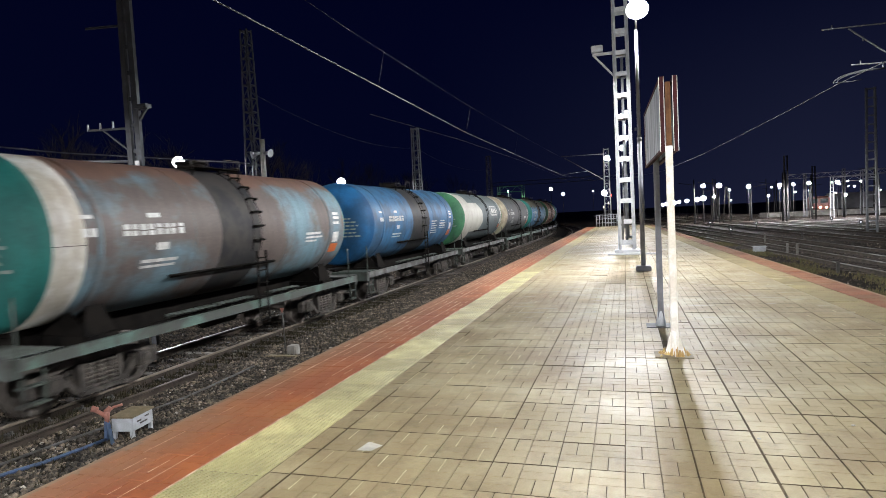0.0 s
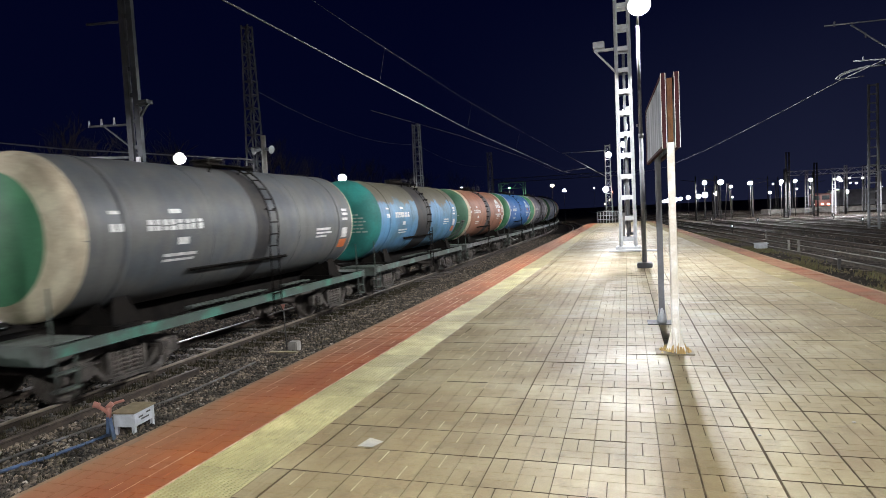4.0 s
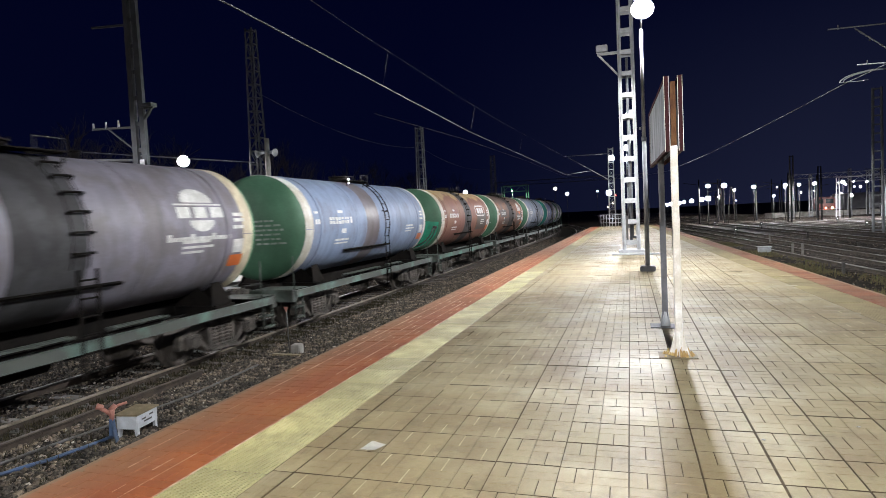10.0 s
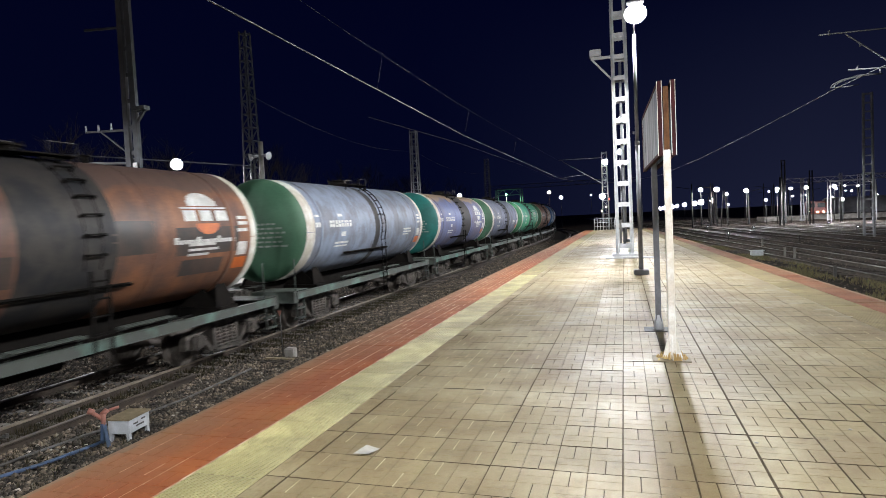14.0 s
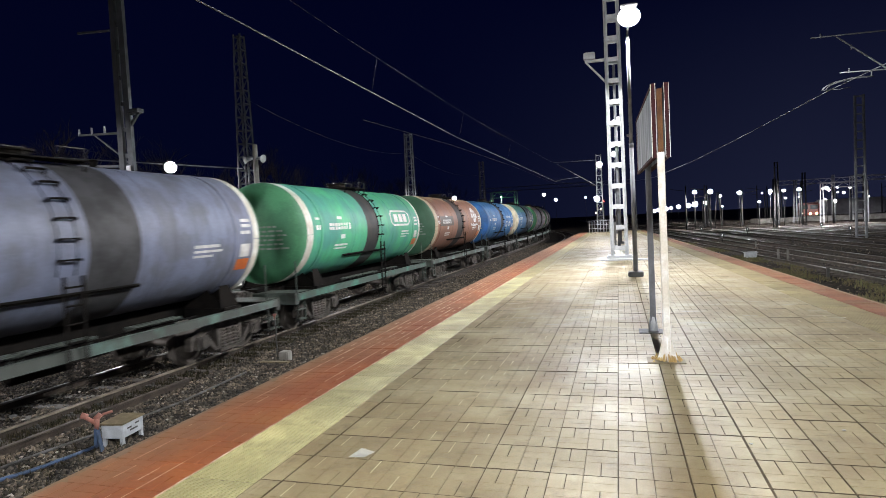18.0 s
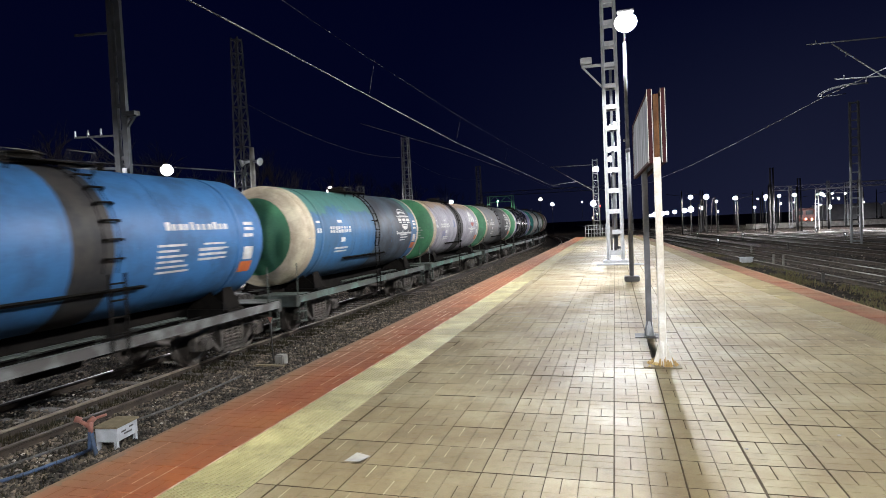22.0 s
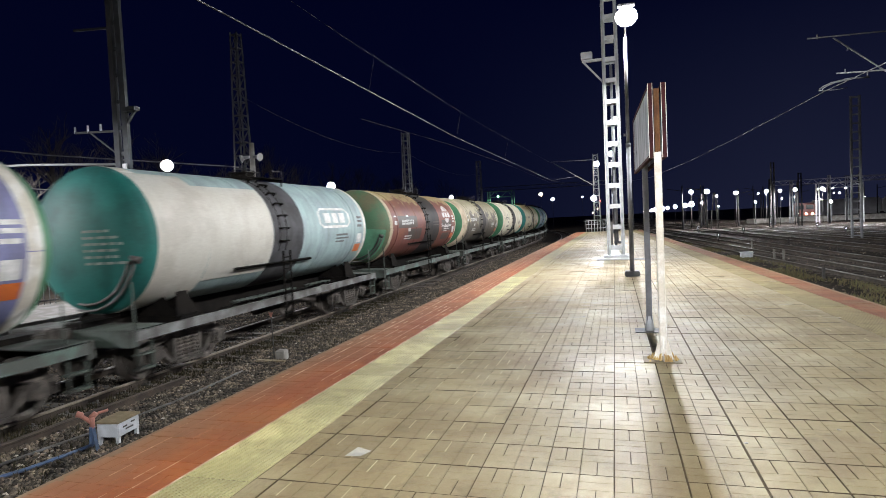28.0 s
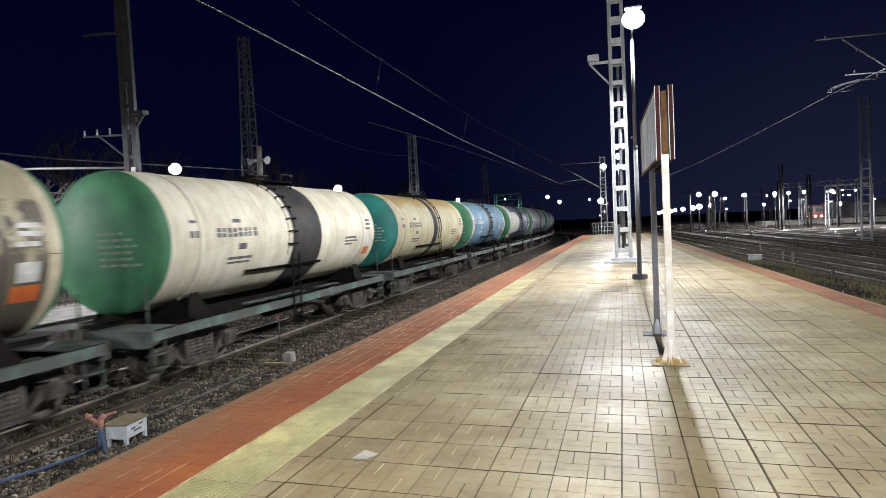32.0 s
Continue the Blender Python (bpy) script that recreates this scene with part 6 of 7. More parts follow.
    for k in range(8):
        y0 = -3.5 + 0.19 * k + rs.uniform(-0.01, 0.01)
        wd, cut = rs.choice((0.10, 0.13, 0.15)), rs.uniform(2.6, 5.2)
        curved(b, y0, y0 + wd, 0.4, cut, n=2)
        curved(b, y0 + rs.uniform(0, 0.03), y0 + wd, cut + 0.9, 8.4, n=2)
    d["number_geo"] = b
    b = bmesh.new()
    for k in range(11):
        y0 = 1.7 + 0.175 * k
        curved(b, y0, y0 + rs.choice((0.10, 0.13)), 8.5, 13.5 if k % 4 else 15, n=2)
    d["row_geo"] = b
    b = bmesh.new()
    for k, ln in enumerate((0.75, 0.55, 0.8, 0.7, 0.85, 0.9)):
        curved(b, 1.45, 1.45 + ln, -4.0 - 4.2 * k, -2.2 - 4.2 * k, n=2)
    for k, ln in enumerate((0.7, 0.8, 0.6, 0.75)):
        curved(b, 2.75, 2.75 + ln, -4.0 - 4.2 * k, -2.4 - 4.2 * k, n=2)
    d["info_geo"] = b
    b = bmesh.new()
    for y0, y1, a0, a1 in ((-4.32, -4.20, 1, 6.5), (-4.15, -4.05, 1, 6.5), (-4.3, -4.08, 13, 15.5), (-2.9, -2.6, 13, 16.5), (-2.75, -2.45, -11, -5.5), (-3.1, -2.2, -20, -17.5), (-3.1, -2.25, -24, -22), (2.6, 3.4, -9, -6.5), (2.6, 3.5, -13, -11), (2.6, 3.2, -17, -15), (4.2, 4.55, 12, 15), (4.2, 4.55, 7, 10), (4.15, 4.5, 1, 4)):
        curved(b, y0, y1, a0, a1, n=2)
    d["lines_geo"] = b
    # emblem 1: a chamfered frame with three broad bars; emblem 2: half disc over bars
    b = bmesh.new()
    e0 = -7.0
    for y0, y1, a0, a1 in ((1.80, 3.40, 30, 33), (1.80, 3.40, 8, 11), (1.55, 1.65, 14, 26.5), (3.55, 3.65, 14, 26.5), (1.92, 2.30, 14, 26.5), (2.44, 2.78, 14, 26.5), (2.92, 3.28, 14, 26.5)):
        curved(b, y0, y1, a0 + e0, a1 + e0, n=2)
    for s0, s1, ca, cb in ((1.55, 1.80, 26.5, 33), (3.40, 3.65, 33, 26.5), (1.55, 1.80, 14, 8), (3.40, 3.65, 8, 14)):
        pa = []
        for yy, aa in ((s0, ca), (s1, cb)):
            for da in (0, -3.0 if ca > 20 else 3.0):
                a = radians(aa + da + e0)
                pa.append(b.verts.new(((RT + 0.005) * math.cos(a), yy, AX + (RT + 0.005) * math.sin(a))))
        b.faces.new((pa[0], pa[2], pa[3], pa[1]))
    d["emblem_frame_geo"] = b
    b, low = bmesh.new(), bmesh.new()
    n = 18
    for i in range(n):
        y0, y1 = 2.75 + 0.9 * i / n, 2.75 + 0.9 * (i + 1) / n
        ym = (y0 + y1) / 2
        hgt = 13 * math.sqrt(max(0.0, 1 - ((ym - 3.2) / 0.46) ** 2))
        if hgt > 1:
            curved(b, y0, y1, 24, 24 + hgt, n=2)
        dip = 9 * math.sqrt(max(0.0, 1 - ((ym - 3.2) / 0.36) ** 2))
        if dip > 1:
            curved(low, y0, y1, 9 - dip, 9, n=2)
    for y0, y1, a0, a1 in ((2.5, 3.9, 21.5, 23), (2.55, 2.9, 11, 20), (3.02, 3.38, 11, 20), (3.5, 3.88, 11, 20)):
        curved(b, y0, y1, a0, a1, n=2)
    for k in range(15):
        curved(b, 2.20 + 0.125 * k, 2.31 + 0.125 * k, -7.0, -3.8 if k % 5 else -1.6, n=2)
    bmesh.ops.remove_doubles(low, verts=low.verts[:], dist=0.002)
    d["emblem_dome_geo"], d["emblem_disc_geo"] = b, low
    # faint stencil rows on the domed end
    b = bmesh.new()

    def on_end(x, z):
        return (x, -(HALF + 0.562 * math.sqrt(1 - (x * x + z * z) / (RT * RT))) - 0.006, AX + z)

    rs = random.Random(4)
    for row in range(6):
        z = 0.15 - 0.12 * row
        x = 0.25
        while x < 0.75 + 0.1 * (row % 3):
            ln = rs.uniform(0.07, 0.2)
            b.faces.new([b.verts.new(on_end(*q)) for q in ((x, z), (x + ln, z), (x + ln, z + 0.05), (x, z + 0.05))])
            x += ln + 0.04
    keep("end_stencil", b, M_FAINT)
    b = bmesh.new()
    curved(b, 4.1, 4.55, -33, -22, n=3)
    keep("hazard_placard", b, M_PLACARD)
    b = bmesh.new()
    curved(b, 4.15, 4.5, -20, -8, n=3)
    keep("notice", b, M_LETTER)
    return d


SH = shared_meshes()


def with_material(geo, key, material, cache={}):
    """One mesh of a shared shape in a paint of its own, made once for each paint."""
    k = (key, material.name)
    if k not in cache:
        me = bpy.data.meshes.new(key)
        geo.to_mesh(me)
        me.materials.append(material)
        cache[k] = me
    return cache[k]


def barrel_mesh(y0, y1, material, r=RT):
    b = bmesh.new()
    ys = [y0 + (y1 - y0) * i / 6 for i in range(7)]
    lathe(b, [(r, y) for y in ys], 56, AX)
    return finish(b, "barrel", material)


# a repainted area on the lower quarter of the domed end
HEAD_PATCH = bmesh.new()
pr = [(RT * 1.004 * math.cos(u), -(HALF + 0.572 * math.sin(u))) for u in [0.35 + 0.0786 * i for i in range(15)]]
lathe(HEAD_PATCH, pr, 24, AX, radians(96), radians(172))
bmesh.ops.recalc_face_normals(HEAD_PATCH, faces=HEAD_PATCH.faces)


# where the ladder hangs along the tank, and which wagons have the railed kind, by their paint
LADDERS = {"f": -0.30, "g": -0.30, "i": 0.55, "j": -0.20, "m": -0.45, "n": -0.30, "r": 0.0, "s": -0.25, "t": -0.15, "v": -0.45, "w": -0.20, "x": -0.70, "y": -0.50}
RAILED = ("c", "d", "i", "l", "r", "s", "z", "ab", "ac", "ae")


def wagon(spec):
    """One four-axle tank wagon: tank in its own paint, frame, two bogies, ladders, hatch and lettering."""
    (label, body, head, ring, ring_w, band, sill, text, emblem, extra) = spec
    key = body.name.replace("tank_", "")
    ring_w *= 1.3
    w = thing("tank_wagon", pose(-9.73, 0, RAIL_Z), label, "tank wagon", "freight train")
    share("barrel", barrel_mesh(-HALF, HALF, body), w)
    hd = with_material(SH["head_geo"], "tank_end", HEADS[head])
    share("tank_end", hd, w, Matrix.Rotation(math.pi, 4, "Z"), "domed end painted " + {"dkgreen": "dark green", "brgreen": "bright green"}.get(head, head))
    share("tank_end", hd, w)
    if ring:
        b = bmesh.new()
        lathe(b, [(RT, -HALF - 0.002), (RT + 0.004, -HALF), (RT + 0.004, -HALF + ring_w)], 56, AX)
        share("ring", finish(b, "ring", ring), w, None, "pale painted ring")
    if ring and "norear" not in extra:
        b = bmesh.new()
        lathe(b, [(RT + 0.004, HALF - ring_w * 0.5), (RT + 0.004, HALF), (RT, HALF + 0.002)], 56, AX)
        share("ring", finish(b, "ring", ring), w, None, "pale painted ring")
    if "wide" in extra:
        b = bmesh.new()
        lathe(b, [(RT * 1.003 * math.cos(u), -(HALF + 0.566 * math.sin(u))) for u in [(0.48 if key == "x" else 0.72) * i / 6 for i in range(7)]], 56, AX)
        share("end_ring", finish(b, "end_ring", ring or M_RING), w, None, "broad pale border on the end")
    if "patch" in extra:
        share("end_patch", with_material(HEAD_PATCH, "end_patch", HEADS["brgreen" if key == "j" else "midgreen"]), w, None, "fresher green repainted patch")
    if band:
        y0, y1, bmat = band
        b = bmesh.new()
        lathe(b, [(RT + 0.005, y0), (RT + 0.005, (y0 + y1) / 2), (RT + 0.005, y1)], 56, AX)
        share("spill_band", finish(b, "spill_band", bmat), w, None, "dark oil-stained band under the hatch")
    if "panel" in extra:
        b = bmesh.new()
        if "fullpanel" in extra:
            stations = [(-4.84, -80, 62), (-3.34, -80, 62), (-3.30, -42, 48), (-1.6, -42, 48), (-0.92, -42, 48)]
        else:
            stations = [(-4.84, -80, 62), (-3.34, -80, 62), (-3.28, -34, 34)] + [(-1.35 + 0.11 * i, -34 + 3.3 * i, 34 - 3.3 * i) for i in range(7)]
        rows = [[b.verts.new(((RT + 0.011) * math.cos(radians(lo + (hi - lo) * j / 14)), y, AX + (RT + 0.011) * math.sin(radians(lo + (hi - lo) * j / 14)))) for j in range(15)] for y, lo, hi in stations]
        for p, q in zip(rows, rows[1:]):
            for j in range(14):
                b.faces.new((p[j], q[j], q[j + 1], p[j + 1])).smooth = True
        share("panel", finish(b, "panel", M_PANEL), w, None, "large white painted panel")
    if "bluepatch" in extra:
        for y0, y1, a0, a1 in ((-1.15, -0.85, 0, 15), (-3.35, -2.75, -20, -6)):
            b = bmesh.new()
            curved(b, y0, y1, a0, a1, RT + 0.0035, 5)
            share("overpaint", finish(b, "overpaint", M_OVERBLUE), w, None, "blue-violet overpainted rectangle")
    if "block" in extra:
        for y0, y1, a0, a1 in ((-3.95, -1.55, -5, 15), (-2.7, -0.95, -26, -7), (0.75, 1.75, -12, 12), (2.25, 4.2, -16, 6), (2.45, 3.7, -34, -20)):
            b = bmesh.new()
            curved(b, y0, y1, a0, a1, RT + 0.0035, 5)
            share("overpaint", finish(b, "overpaint", M_OVER), w, None, "dark overpainted rectangle")
    elif "emblemblock" in extra:
        b = bmesh.new()
        curved(b, 1.75, 4.25, -30, 8, RT + 0.0035, 6)
        share("overpaint", finish(b, "overpaint", M_OVER), w, None, "dark overpainted rectangle")
    elif "textblock" in extra:
        b = bmesh.new()
        curved(b, -3.95, -1.55, -4, 15, RT + 0.0035, 5)
        share("overpaint", finish(b, "overpaint", M_OVER), w, None, "dark overpainted rectangle")
    for y in ((3.98,) if "panel" in extra else (-3.98, 3.98)):
        share("strap", with_material(SH["strap_geo"], "strap", body), w, pose(0, y, 0))
    for y in (-3.9, 3.9):
        share("saddle", SH["saddle"], w, pose(0, y, 0))
    share("weld_seam", with_material_copy(SH["weld_seam"], body), w)
    for y in (-1.7, 1.7):
        share("ring_seam", with_material(SH["ring_seam_geo"], "ring_seam", body), w, pose(0, y, 0))
    lad = LADDERS.get(key, 0.38)
    if "pipe" in extra:
        share("end_pipe", SH["end_pipe"], w, None, "bent pipes across the tank end")
    if key in RAILED:
        share("ladder", SH["railed_ladder"], w, pose(0, lad, 0), "black ladder on bent rails")
    else:
        share("ladder", SH["ladder"], w, pose(0, lad, 0))
        for i in range(8):
            a = radians(-9 + 12.5 * i)
            share("step", SH["step"], w, pose(RT * math.cos(a), lad, AX + RT * math.sin(a), 0, -math.degrees(a), 0))
    for name in ("hatch", "walkway", "handrail", "valve", "side_stay", "air_reservoir", "brake_gear", "brake_pipe", "drain"):
        share(name, SH[name], w)
    for y in (-1.75, -0.4, 1.6):
        share("running_board", SH["running_board"], w, pose(0, y, 0))
    share("centre_sill", SH["centre_sill"], w)
    sm = with_material_copy(SH["sill_geo"], sill)
    share("side_sill", sm, w, pose(1.40, 0, 0.885), "side sill in worn " + ("green" if sill is not M_SILLB else "dark grey") + " paint")
    share("side_sill", sm, w, pose(-1.40, 0, 0.885, 0, 0, 180))
    for s, a in ((1, 0), (-1, 180)):
        eb = share("end_beam", with_material_copy(SH["end_beam"], M_DECK), w, pose(0, s * 5.55, 0, 0, 0, 0 if s < 0 else 180))
        cp = share("coupler", SH["coupler"], w, pose(0, s * 5.55, 0, 0, 0, 0 if s > 0 else 180))
        share("brake_hose", SH["brake_hose"], cp)
        share("corner_steps", with_material_copy(SH["corner_steps"], M_DECK), w, pose(0, -5.5, 0) if s < 0 else pose(0, 5.1, 0))
    sets = []
    for y in (-3.9, 3.9):
        bg = share("bogie_bolster", SH["bolster"], w, pose(0, y, 0))
        share("side_frame", SH["side_frame"], bg, pose(1.10, 0, 0))
        share("side_frame", SH["side_frame"], bg, pose(-1.10, 0, 0, 0, 0, 180))
        for a in (-0.22, 0.0, 0.22):
            share("spring", SH["spring"], bg, pose(1.10, a, 0))
        share("brake_beam", SH["brake_beam"], bg)
        for a in (-0.925, 0.925):
            ws = share("wheelset", SH["wheelset"], bg, pose(0, a, 0.478))
            sets.append((ws, a))
    tm = M_LETTERD if text == "dark" else M_LETTER
    if text:
        tagged(share("number_text", with_material(SH["number_geo"], "number_text", tm), w, None, "row of number bars"), kind="stuff")
        tagged(share("stencil_text", with_material(SH["lines_geo"], "stencil_text", tm), w, None, "small stencil lines"), kind="stuff")
    if emblem == "frame":
        share("emblem", with_material(SH["emblem_frame_geo"], "emblem_frame", M_LETTER), w, None, "pale framed company emblem")
    elif emblem == "dome":
        em = share("emblem", with_material(SH["emblem_dome_geo"], "emblem_dome", M_LETTER), w, None, "pale half-round company emblem")
        tone = M_ROSE if "rose" in extra else (M_PLACARD if "orange" in extra else M_LETTER)
        share("lower_disc", with_material(SH["emblem_disc_geo"], "emblem_disc", tone), em, None, "lower half of the emblem")
    if "info" in extra:
        tagged(share("info_text", with_material(SH["info_geo"], "info_text", tm), w, None, "rows of stencil lines"), kind="stuff")
    if "row" in extra:
        tagged(share("row_text", with_material(SH["row_geo"], "row_text", tm), w, None, "row of pale bars"), kind="stuff")
    if "patch" not in extra and "wide" not in extra:
        tagged(share("end_stencil", SH["end_stencil"], w, None, "faded stencil rows on the tank end"), kind="stuff")
    share("hazard_placard", SH["hazard_placard"], w, None, "orange hazard placard")
    share("notice", SH["notice"], w)
    return w, sets


M_OVER = paint("overpaint_dark", (0.052, 0.046, 0.044), (0.085, 0.06, 0.05), 0.4, 1.4, 0.45)
M_OVERBLUE = paint("overpaint_blue", (0.13, 0.16, 0.30), (0.2, 0.2, 0.3), 0.4, 1.4, 0.45)
M_GLOSS = paint("band_gloss", (0.012, 0.012, 0.014), (0.02, 0.02, 0.022), 0.4, 1.6, 0.26, da=0.15)
K, G = M_BAND, M_BANDGREY
BODY = lambda n, a, b, amt=0.45, sc=1.3, da=0.45, top=None: paint("tank_" + n, a, b, amt, sc, 0.54, (0.045, 0.042, 0.04), da, top)
SPECS = [
    ("rust-brown tank wagon with teal patches and a pale ring", BODY("a", (0.13, 0.105, 0.095), (0.16, 0.26, 0.31), 0.30, 0.5, top=((0.17, 0.10, 0.075), 3.75, 0.9)), "teal", M_RING, 0.45, (-0.9, 0.5, K), M_SILLG, "white", "", ("norear",)),
    ("blue tank wagon with a blue end and dark oil band", BODY("b", (0.042, 0.16, 0.32), (0.045, 0.10, 0.18), 0.4), "navy", None, 0, (-0.95, 1.15, K), M_SILLB, "white", "", ("info",)),
    ("dark grey tank wagon with a white panel and green end", BODY("c", (0.115, 0.145, 0.155), (0.14, 0.17, 0.175), 0.4), "green", M_RING, 0.30, None, M_SILLB, "dark", "frame", ("panel",)),
    ("dark grey tank wagon with a worn green and white end", BODY("d", (0.085, 0.095, 0.105), (0.12, 0.12, 0.115), 0.45), "green", M_RINGC, 0.06, (-0.2, 0.35, K), M_SILLC, "white", "", ("wide",)),
    ("light blue tank wagon with a teal end and dirty top", BODY("e", (0.10, 0.255, 0.44), (0.085, 0.18, 0.24), 0.40, 0.8, top=((0.13, 0.12, 0.085), 3.25, 1.6)), "teal", None, 0, (-1.0, 0.75, K), M_SILLG, "white", "", ()),
    ("orange-brown tank wagon with a green end and cream ring", BODY("f", (0.30, 0.125, 0.07), (0.24, 0.11, 0.07), 0.4), "dkgreen", M_RINGC, 0.42, (-0.35, 0.65, G), M_SILLB, "white", "dome", ("pipe",)),
    ("bright blue tank wagon with a green end and white ring", BODY("g", (0.03, 0.125, 0.33), (0.025, 0.10, 0.27), 0.3, da=0.2), "green", M_RING, 0.20, None, M_SILLG, "white", "dome", ("rose",)),
    ("mauve-grey tank wagon with a green end and cream ring", BODY("h", (0.225, 0.215, 0.26), (0.18, 0.165, 0.18), 0.4), "green", M_RINGC, 0.55, (-0.75, 0.5, G), M_SILLG, "white", "dome", ("patch",)),
    ("pale violet-blue tank wagon with a dark green end", BODY("i", (0.215, 0.275, 0.40), (0.19, 0.225, 0.31), 0.35), "dkgreen", M_RING, 0.33, (-0.95, 0.05, paint("band_brown", (0.12, 0.10, 0.10), (0.17, 0.15, 0.17), 0.4)), M_SILLG, "white", "", ()),
    ("red-brown tank wagon with a dark green patched end", BODY("j", (0.20, 0.08, 0.06), (0.24, 0.12, 0.08), 0.35, 0.7, top=((0.42, 0.30, 0.16), 3.7, 1.5)), "dkgreen", M_RING, 0.36, (-0.8, 0.55, G), M_SILLC, "white", "frame", ("patch", "pipe", "emblemblock")),
    ("orange-brown tank wagon with dark overpainted patches", BODY("k", (0.145, 0.076, 0.055), (0.26, 0.115, 0.06), 0.42, 0.9, top=((0.12, 0.075, 0.06), 3.6, 1.0)), "dkgreen", M_RING, 0.33, (-0.9, 0.85, K), M_SILLG, "white", "dome", ("block", "orange")),
    ("grey-blue tank wagon with a dark green end", BODY("l", (0.22, 0.265, 0.35), (0.17, 0.18, 0.21), 0.4), "dkgreen", M_RING, 0.36, (-0.15, 0.25, K), M_SILLG, "white", "", ()),
    ("blue-violet tank wagon with a teal end and stained top", BODY("m", (0.13, 0.165, 0.33), (0.16, 0.15, 0.22), 0.36, 0.5, top=((0.34, 0.24, 0.17), 3.75, 1.0)), "teal", M_RING, 0.30, (-0.5, 1.35, K), M_SILLC, "white", "dome", ()),
    ("grey-violet tank wagon with a dark green end", BODY("n", (0.185, 0.21, 0.30), (0.145, 0.155, 0.20), 0.4), "dkgreen", M_RING, 0.33, (0.1, 1.2, G), M_SILLG, "white", "", ()),
    ("bright green tank wagon with a dark oil band", BODY("o", (0.08, 0.40, 0.205), (0.075, 0.285, 0.225), 0.42, 0.7, 0.32), "green", M_RING, 0.26, (-0.75, 0.3, K), M_SILLC, "white", "frame", ()),
    ("brown tank wagon with a dark green end and cream ring", BODY("p", (0.21, 0.10, 0.07), (0.27, 0.13, 0.08), 0.4, top=((0.42, 0.30, 0.18), 3.95, 1.3)), "dkgreen", M_RINGC, 0.36, (-0.75, 0.45, K), M_SILLG, "white", "dome", ("textblock",)),
    ("vivid blue tank wagon with a blue end", BODY("q", (0.045, 0.165, 0.38), (0.04, 0.12, 0.26), 0.35, da=0.25), "blue", None, 0, (-0.40, 0.45, K), M_SILLB, "white", "", ("info", "row")),
    ("teal-blue tank wagon with a broad white border on its end", BODY("r", (0.045, 0.16, 0.34), (0.05, 0.13, 0.24), 0.45, 0.7, top=((0.075, 0.20, 0.18), 3.35, 1.6)), "green", M_RINGC, 0.30, (0.1, 4.0, paint("band_slate", (0.075, 0.10, 0.135), (0.045, 0.052, 0.062), 0.45, 0.8, 0.55, spec=0.25)), M_SILLG, "white", "dome", ("wide",)),
    ("pale grey tank wagon with a green end and black band", BODY("s", (0.36, 0.345, 0.39), (0.28, 0.265, 0.30), 0.4, top=((0.36, 0.26, 0.19), 3.75, 1.0)), "green", M_RINGC, 0.36, (-0.5, 0.9, K), M_SILLC, "white", "dome", ("rose", "bluepatch")),
    ("grey tank wagon with a patched green end and cream ring", BODY("t", (0.19, 0.20, 0.215), (0.23, 0.215, 0.20), 0.4), "green", M_RINGC, 0.34, (0.3, 4.0, G), M_SILLC, "white", "dome", ("patch",)),
    ("violet-blue tank wagon with a broad black band", BODY("u", (0.20, 0.21, 0.38), (0.17, 0.17, 0.27), 0.3), "green", M_RING, 0.40, (-3.9, 2.9, M_GLOSS), M_SILLG, "white", "", ()),
    ("pale grey-green tank wagon with a white panel and teal end", BODY("v", (0.30, 0.40, 0.40), (0.26, 0.33, 0.34), 0.35), "teal", M_RING, 0.28, (-0.9, 0.6, G), M_SILLB, "dark", "frame", ("panel", "fullpanel", "pipe")),
    ("red-brown tank wagon with yellowed top and olive end", BODY("w", (0.20, 0.068, 0.055), (0.25, 0.10, 0.06), 0.30, 0.7, top=((0.46, 0.36, 0.19), 3.7, 2.4)), "olive", M_RINGC, 0.22, (-0.4, 1.8, K), M_SILLG, "white", "dome", ("patch", "pipe", "block")),
    ("dark grey tank wagon with peeling cream paint", BODY("x", (0.082, 0.072, 0.060), (0.15, 0.13, 0.095), 0.45, 0.9, top=((0.45, 0.40, 0.265), 2.95, 5.2)), "green", M_RINGC, 0.30, (-0.3, 0.7, K), M_SILLG, "white", "", ("wide",)),
    ("cream-white tank wagon with a green end and black band", BODY("y", (0.68, 0.64, 0.52), (0.58, 0.53, 0.40), 0.35, da=0.3), "green", None, 0, (-0.45, 1.1, K), M_SILLG, "dark", "", ()),
    ("yellowish cream tank wagon with a teal end", BODY("z", (0.58, 0.54, 0.36), (0.52, 0.46, 0.28), 0.4, top=((0.48, 0.36, 0.17), 3.6, 1.3)), "teal", M_RINGC, 0.5, (-0.3, 0.3, K), M_SILLG, "dark", "", ()),
    ("light blue tank wagon with a green end", BODY("aa", (0.17, 0.33, 0.46), (0.14, 0.24, 0.33), 0.4), "green", M_RING, 0.33, (-0.5, 0.5, G), M_SILLG, "white", "", ()),
    ("navy tank wagon with a white panel", BODY("ab", (0.05, 0.08, 0.14), (0.06, 0.07, 0.1), 0.4), "green", M_RING, 0.3, (-0.5, 0.5, K), M_SILLG, "white", "frame", ("panel",)),
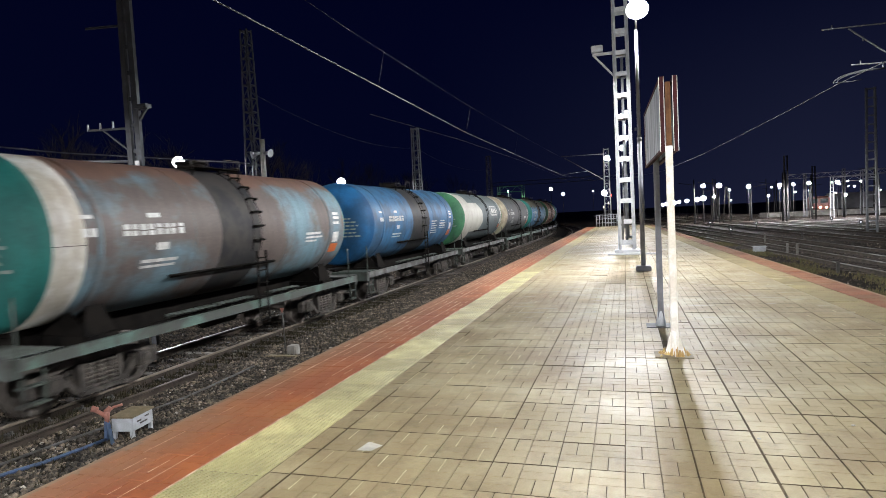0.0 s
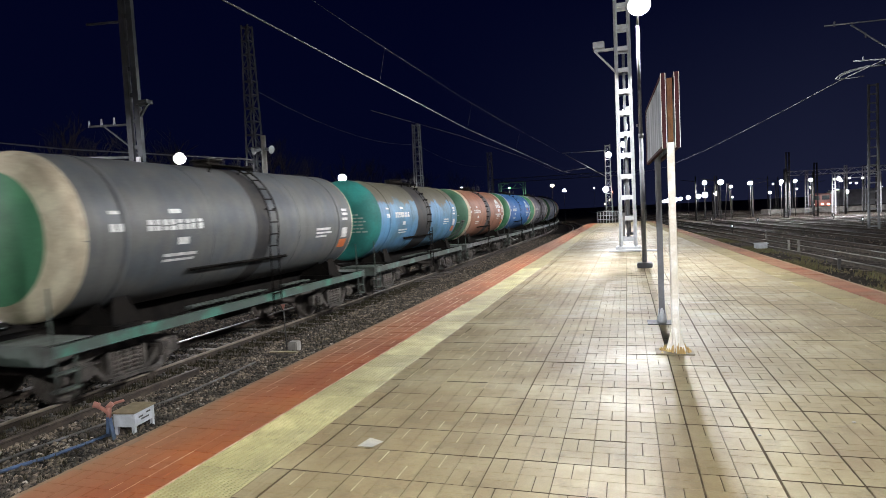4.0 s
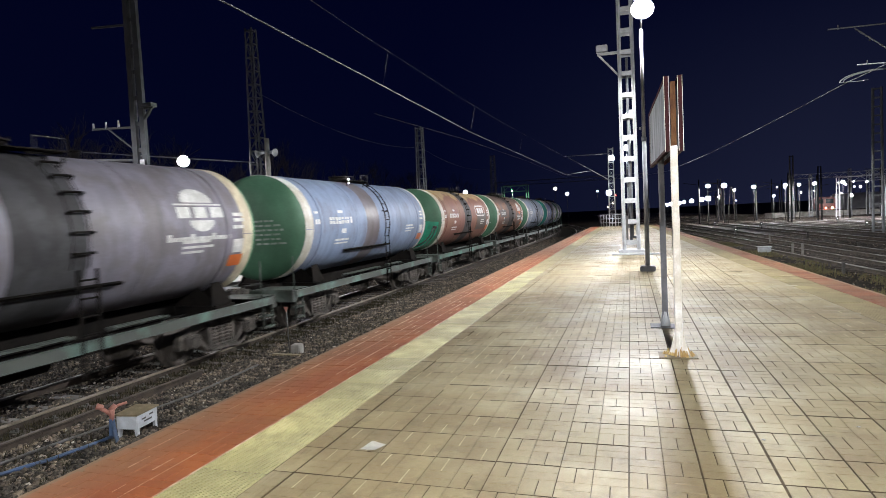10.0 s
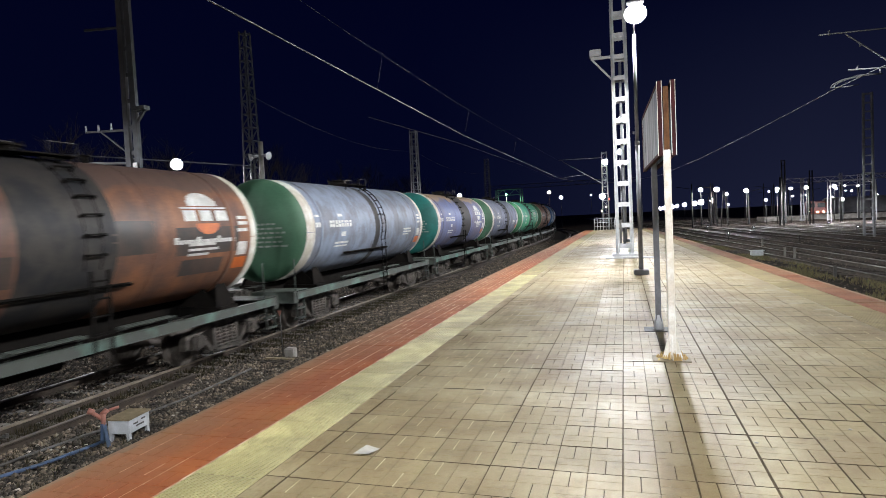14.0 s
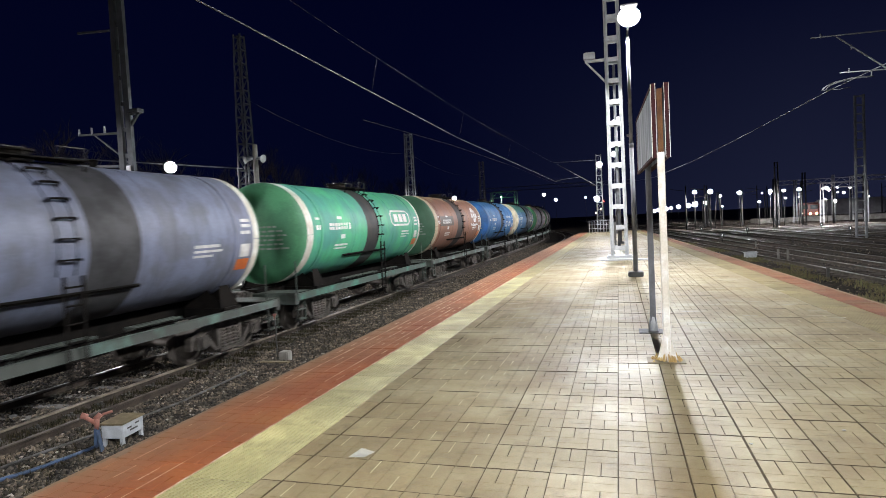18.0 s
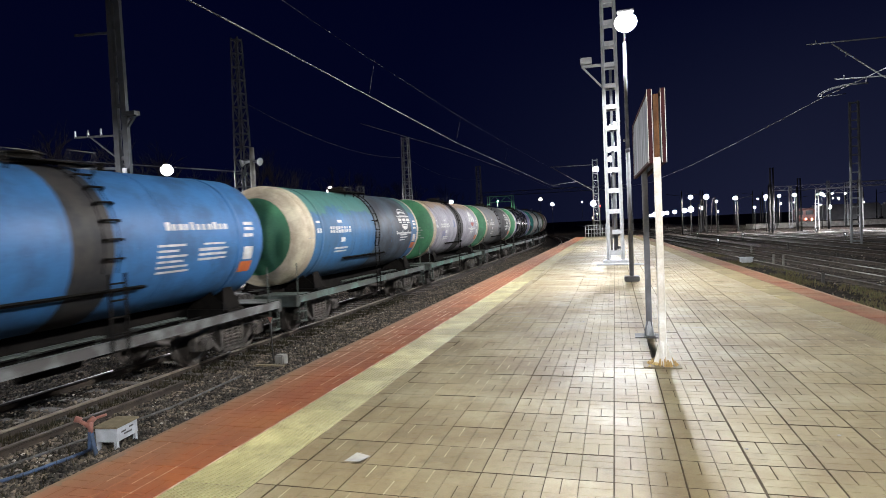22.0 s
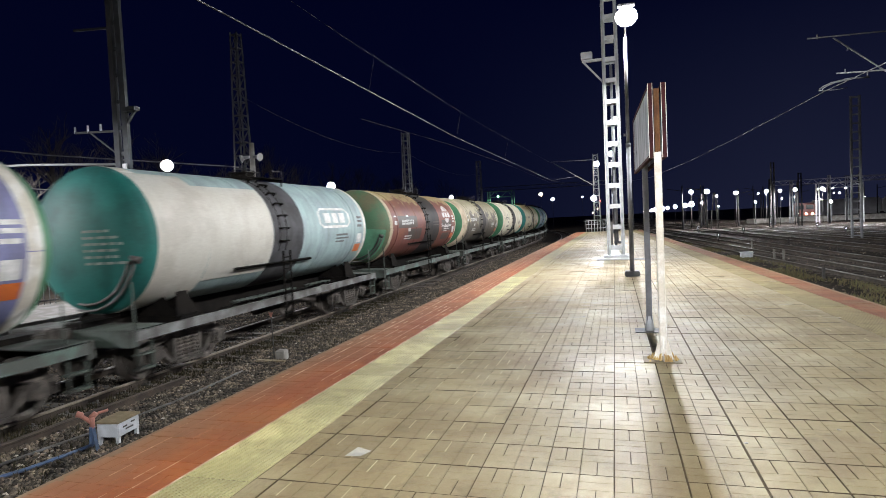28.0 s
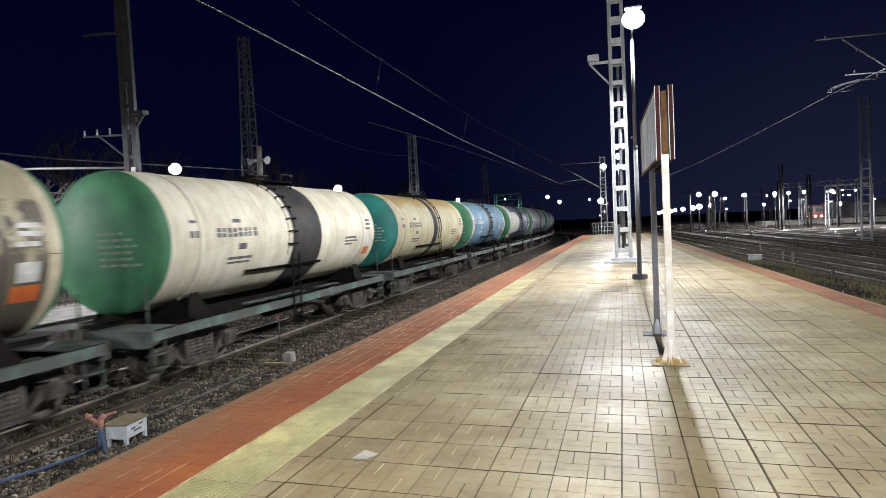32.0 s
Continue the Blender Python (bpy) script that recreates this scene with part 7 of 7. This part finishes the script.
    ("pale grey-violet tank wagon with a white ring", BODY("ac", (0.22, 0.24, 0.30), (0.18, 0.18, 0.2), 0.4), "dkgreen", M_RING, 0.35, None, M_SILLG, "white", "", ()),
    ("grey-teal tank wagon with a teal end", BODY("ad", (0.16, 0.28, 0.30), (0.12, 0.2, 0.22), 0.4), "teal", M_RING, 0.3, None, M_SILLB, "white", "", ()),
    ("blue-grey tank wagon far back in the train", BODY("ae", (0.14, 0.17, 0.22), (0.1, 0.11, 0.13), 0.4), "dark", None, 0, None, M_SILLB, "white", "", ()),
    ("dark brown tank wagon with a worn end", BODY("af", (0.09, 0.07, 0.055), (0.06, 0.05, 0.05), 0.4), "dark", M_RINGC, 0.3, None, M_SILLB, "white", "", ()),
]
TRAIN = [wagon(s) for s in SPECS]
platform_tiles()

# ---------------------------------------------------------------- what moves
SPEED, GAIN, PITCH = 8.935, 0.00178, 12.02


def centre(k, t):
    return PITCH * k - 130.88 - SPEED * (t - 16) - GAIN * (t - 16) ** 2


def wagon_pose(k, t):
    y = centre(k, t)
    shift, turn = main_line(y)
    return pose(-9.73 + shift, y, RAIL_Z, 0, 0, turn)


def motions():
    """The train comes round the bend and rolls past at a steady pace; each wheelset turns on its bogie while it passes the platform."""
    for k, (w, sets) in enumerate(TRAIN):
        times = [t for t in range(33) if t % 8 == 0 or centre(k, t) > CURVE_Y - 14]
        walk(w, [(float(t), wagon_pose(k, t)) for t in times])
        t_in = max(0.0, 16 + (PITCH * k - 130.88 - 36.0) / SPEED)
        t_out = min(32.0, 16 + (PITCH * k - 130.88 + 2.0) / SPEED)
        if t_out <= t_in:
            continue
        for ws, a in sets:
            rows, n = [], max(2, int((t_out - t_in) / 0.07))
            times = [0.0] if t_in > 0.05 else []
            times += [round(t_in + (t_out - t_in) * i / n, 3) for i in range(n + 1)]
            if t_out < 31.95:
                times.append(32.0)
            for t in times:
                u = min(max(t, t_in), t_out)
                rows.append((t, pose(0, a, 0.478) @ Matrix.Rotation(SPEED * (u - t_in) / 0.475, 4, "X")))
            walk(ws, rows)


motions()
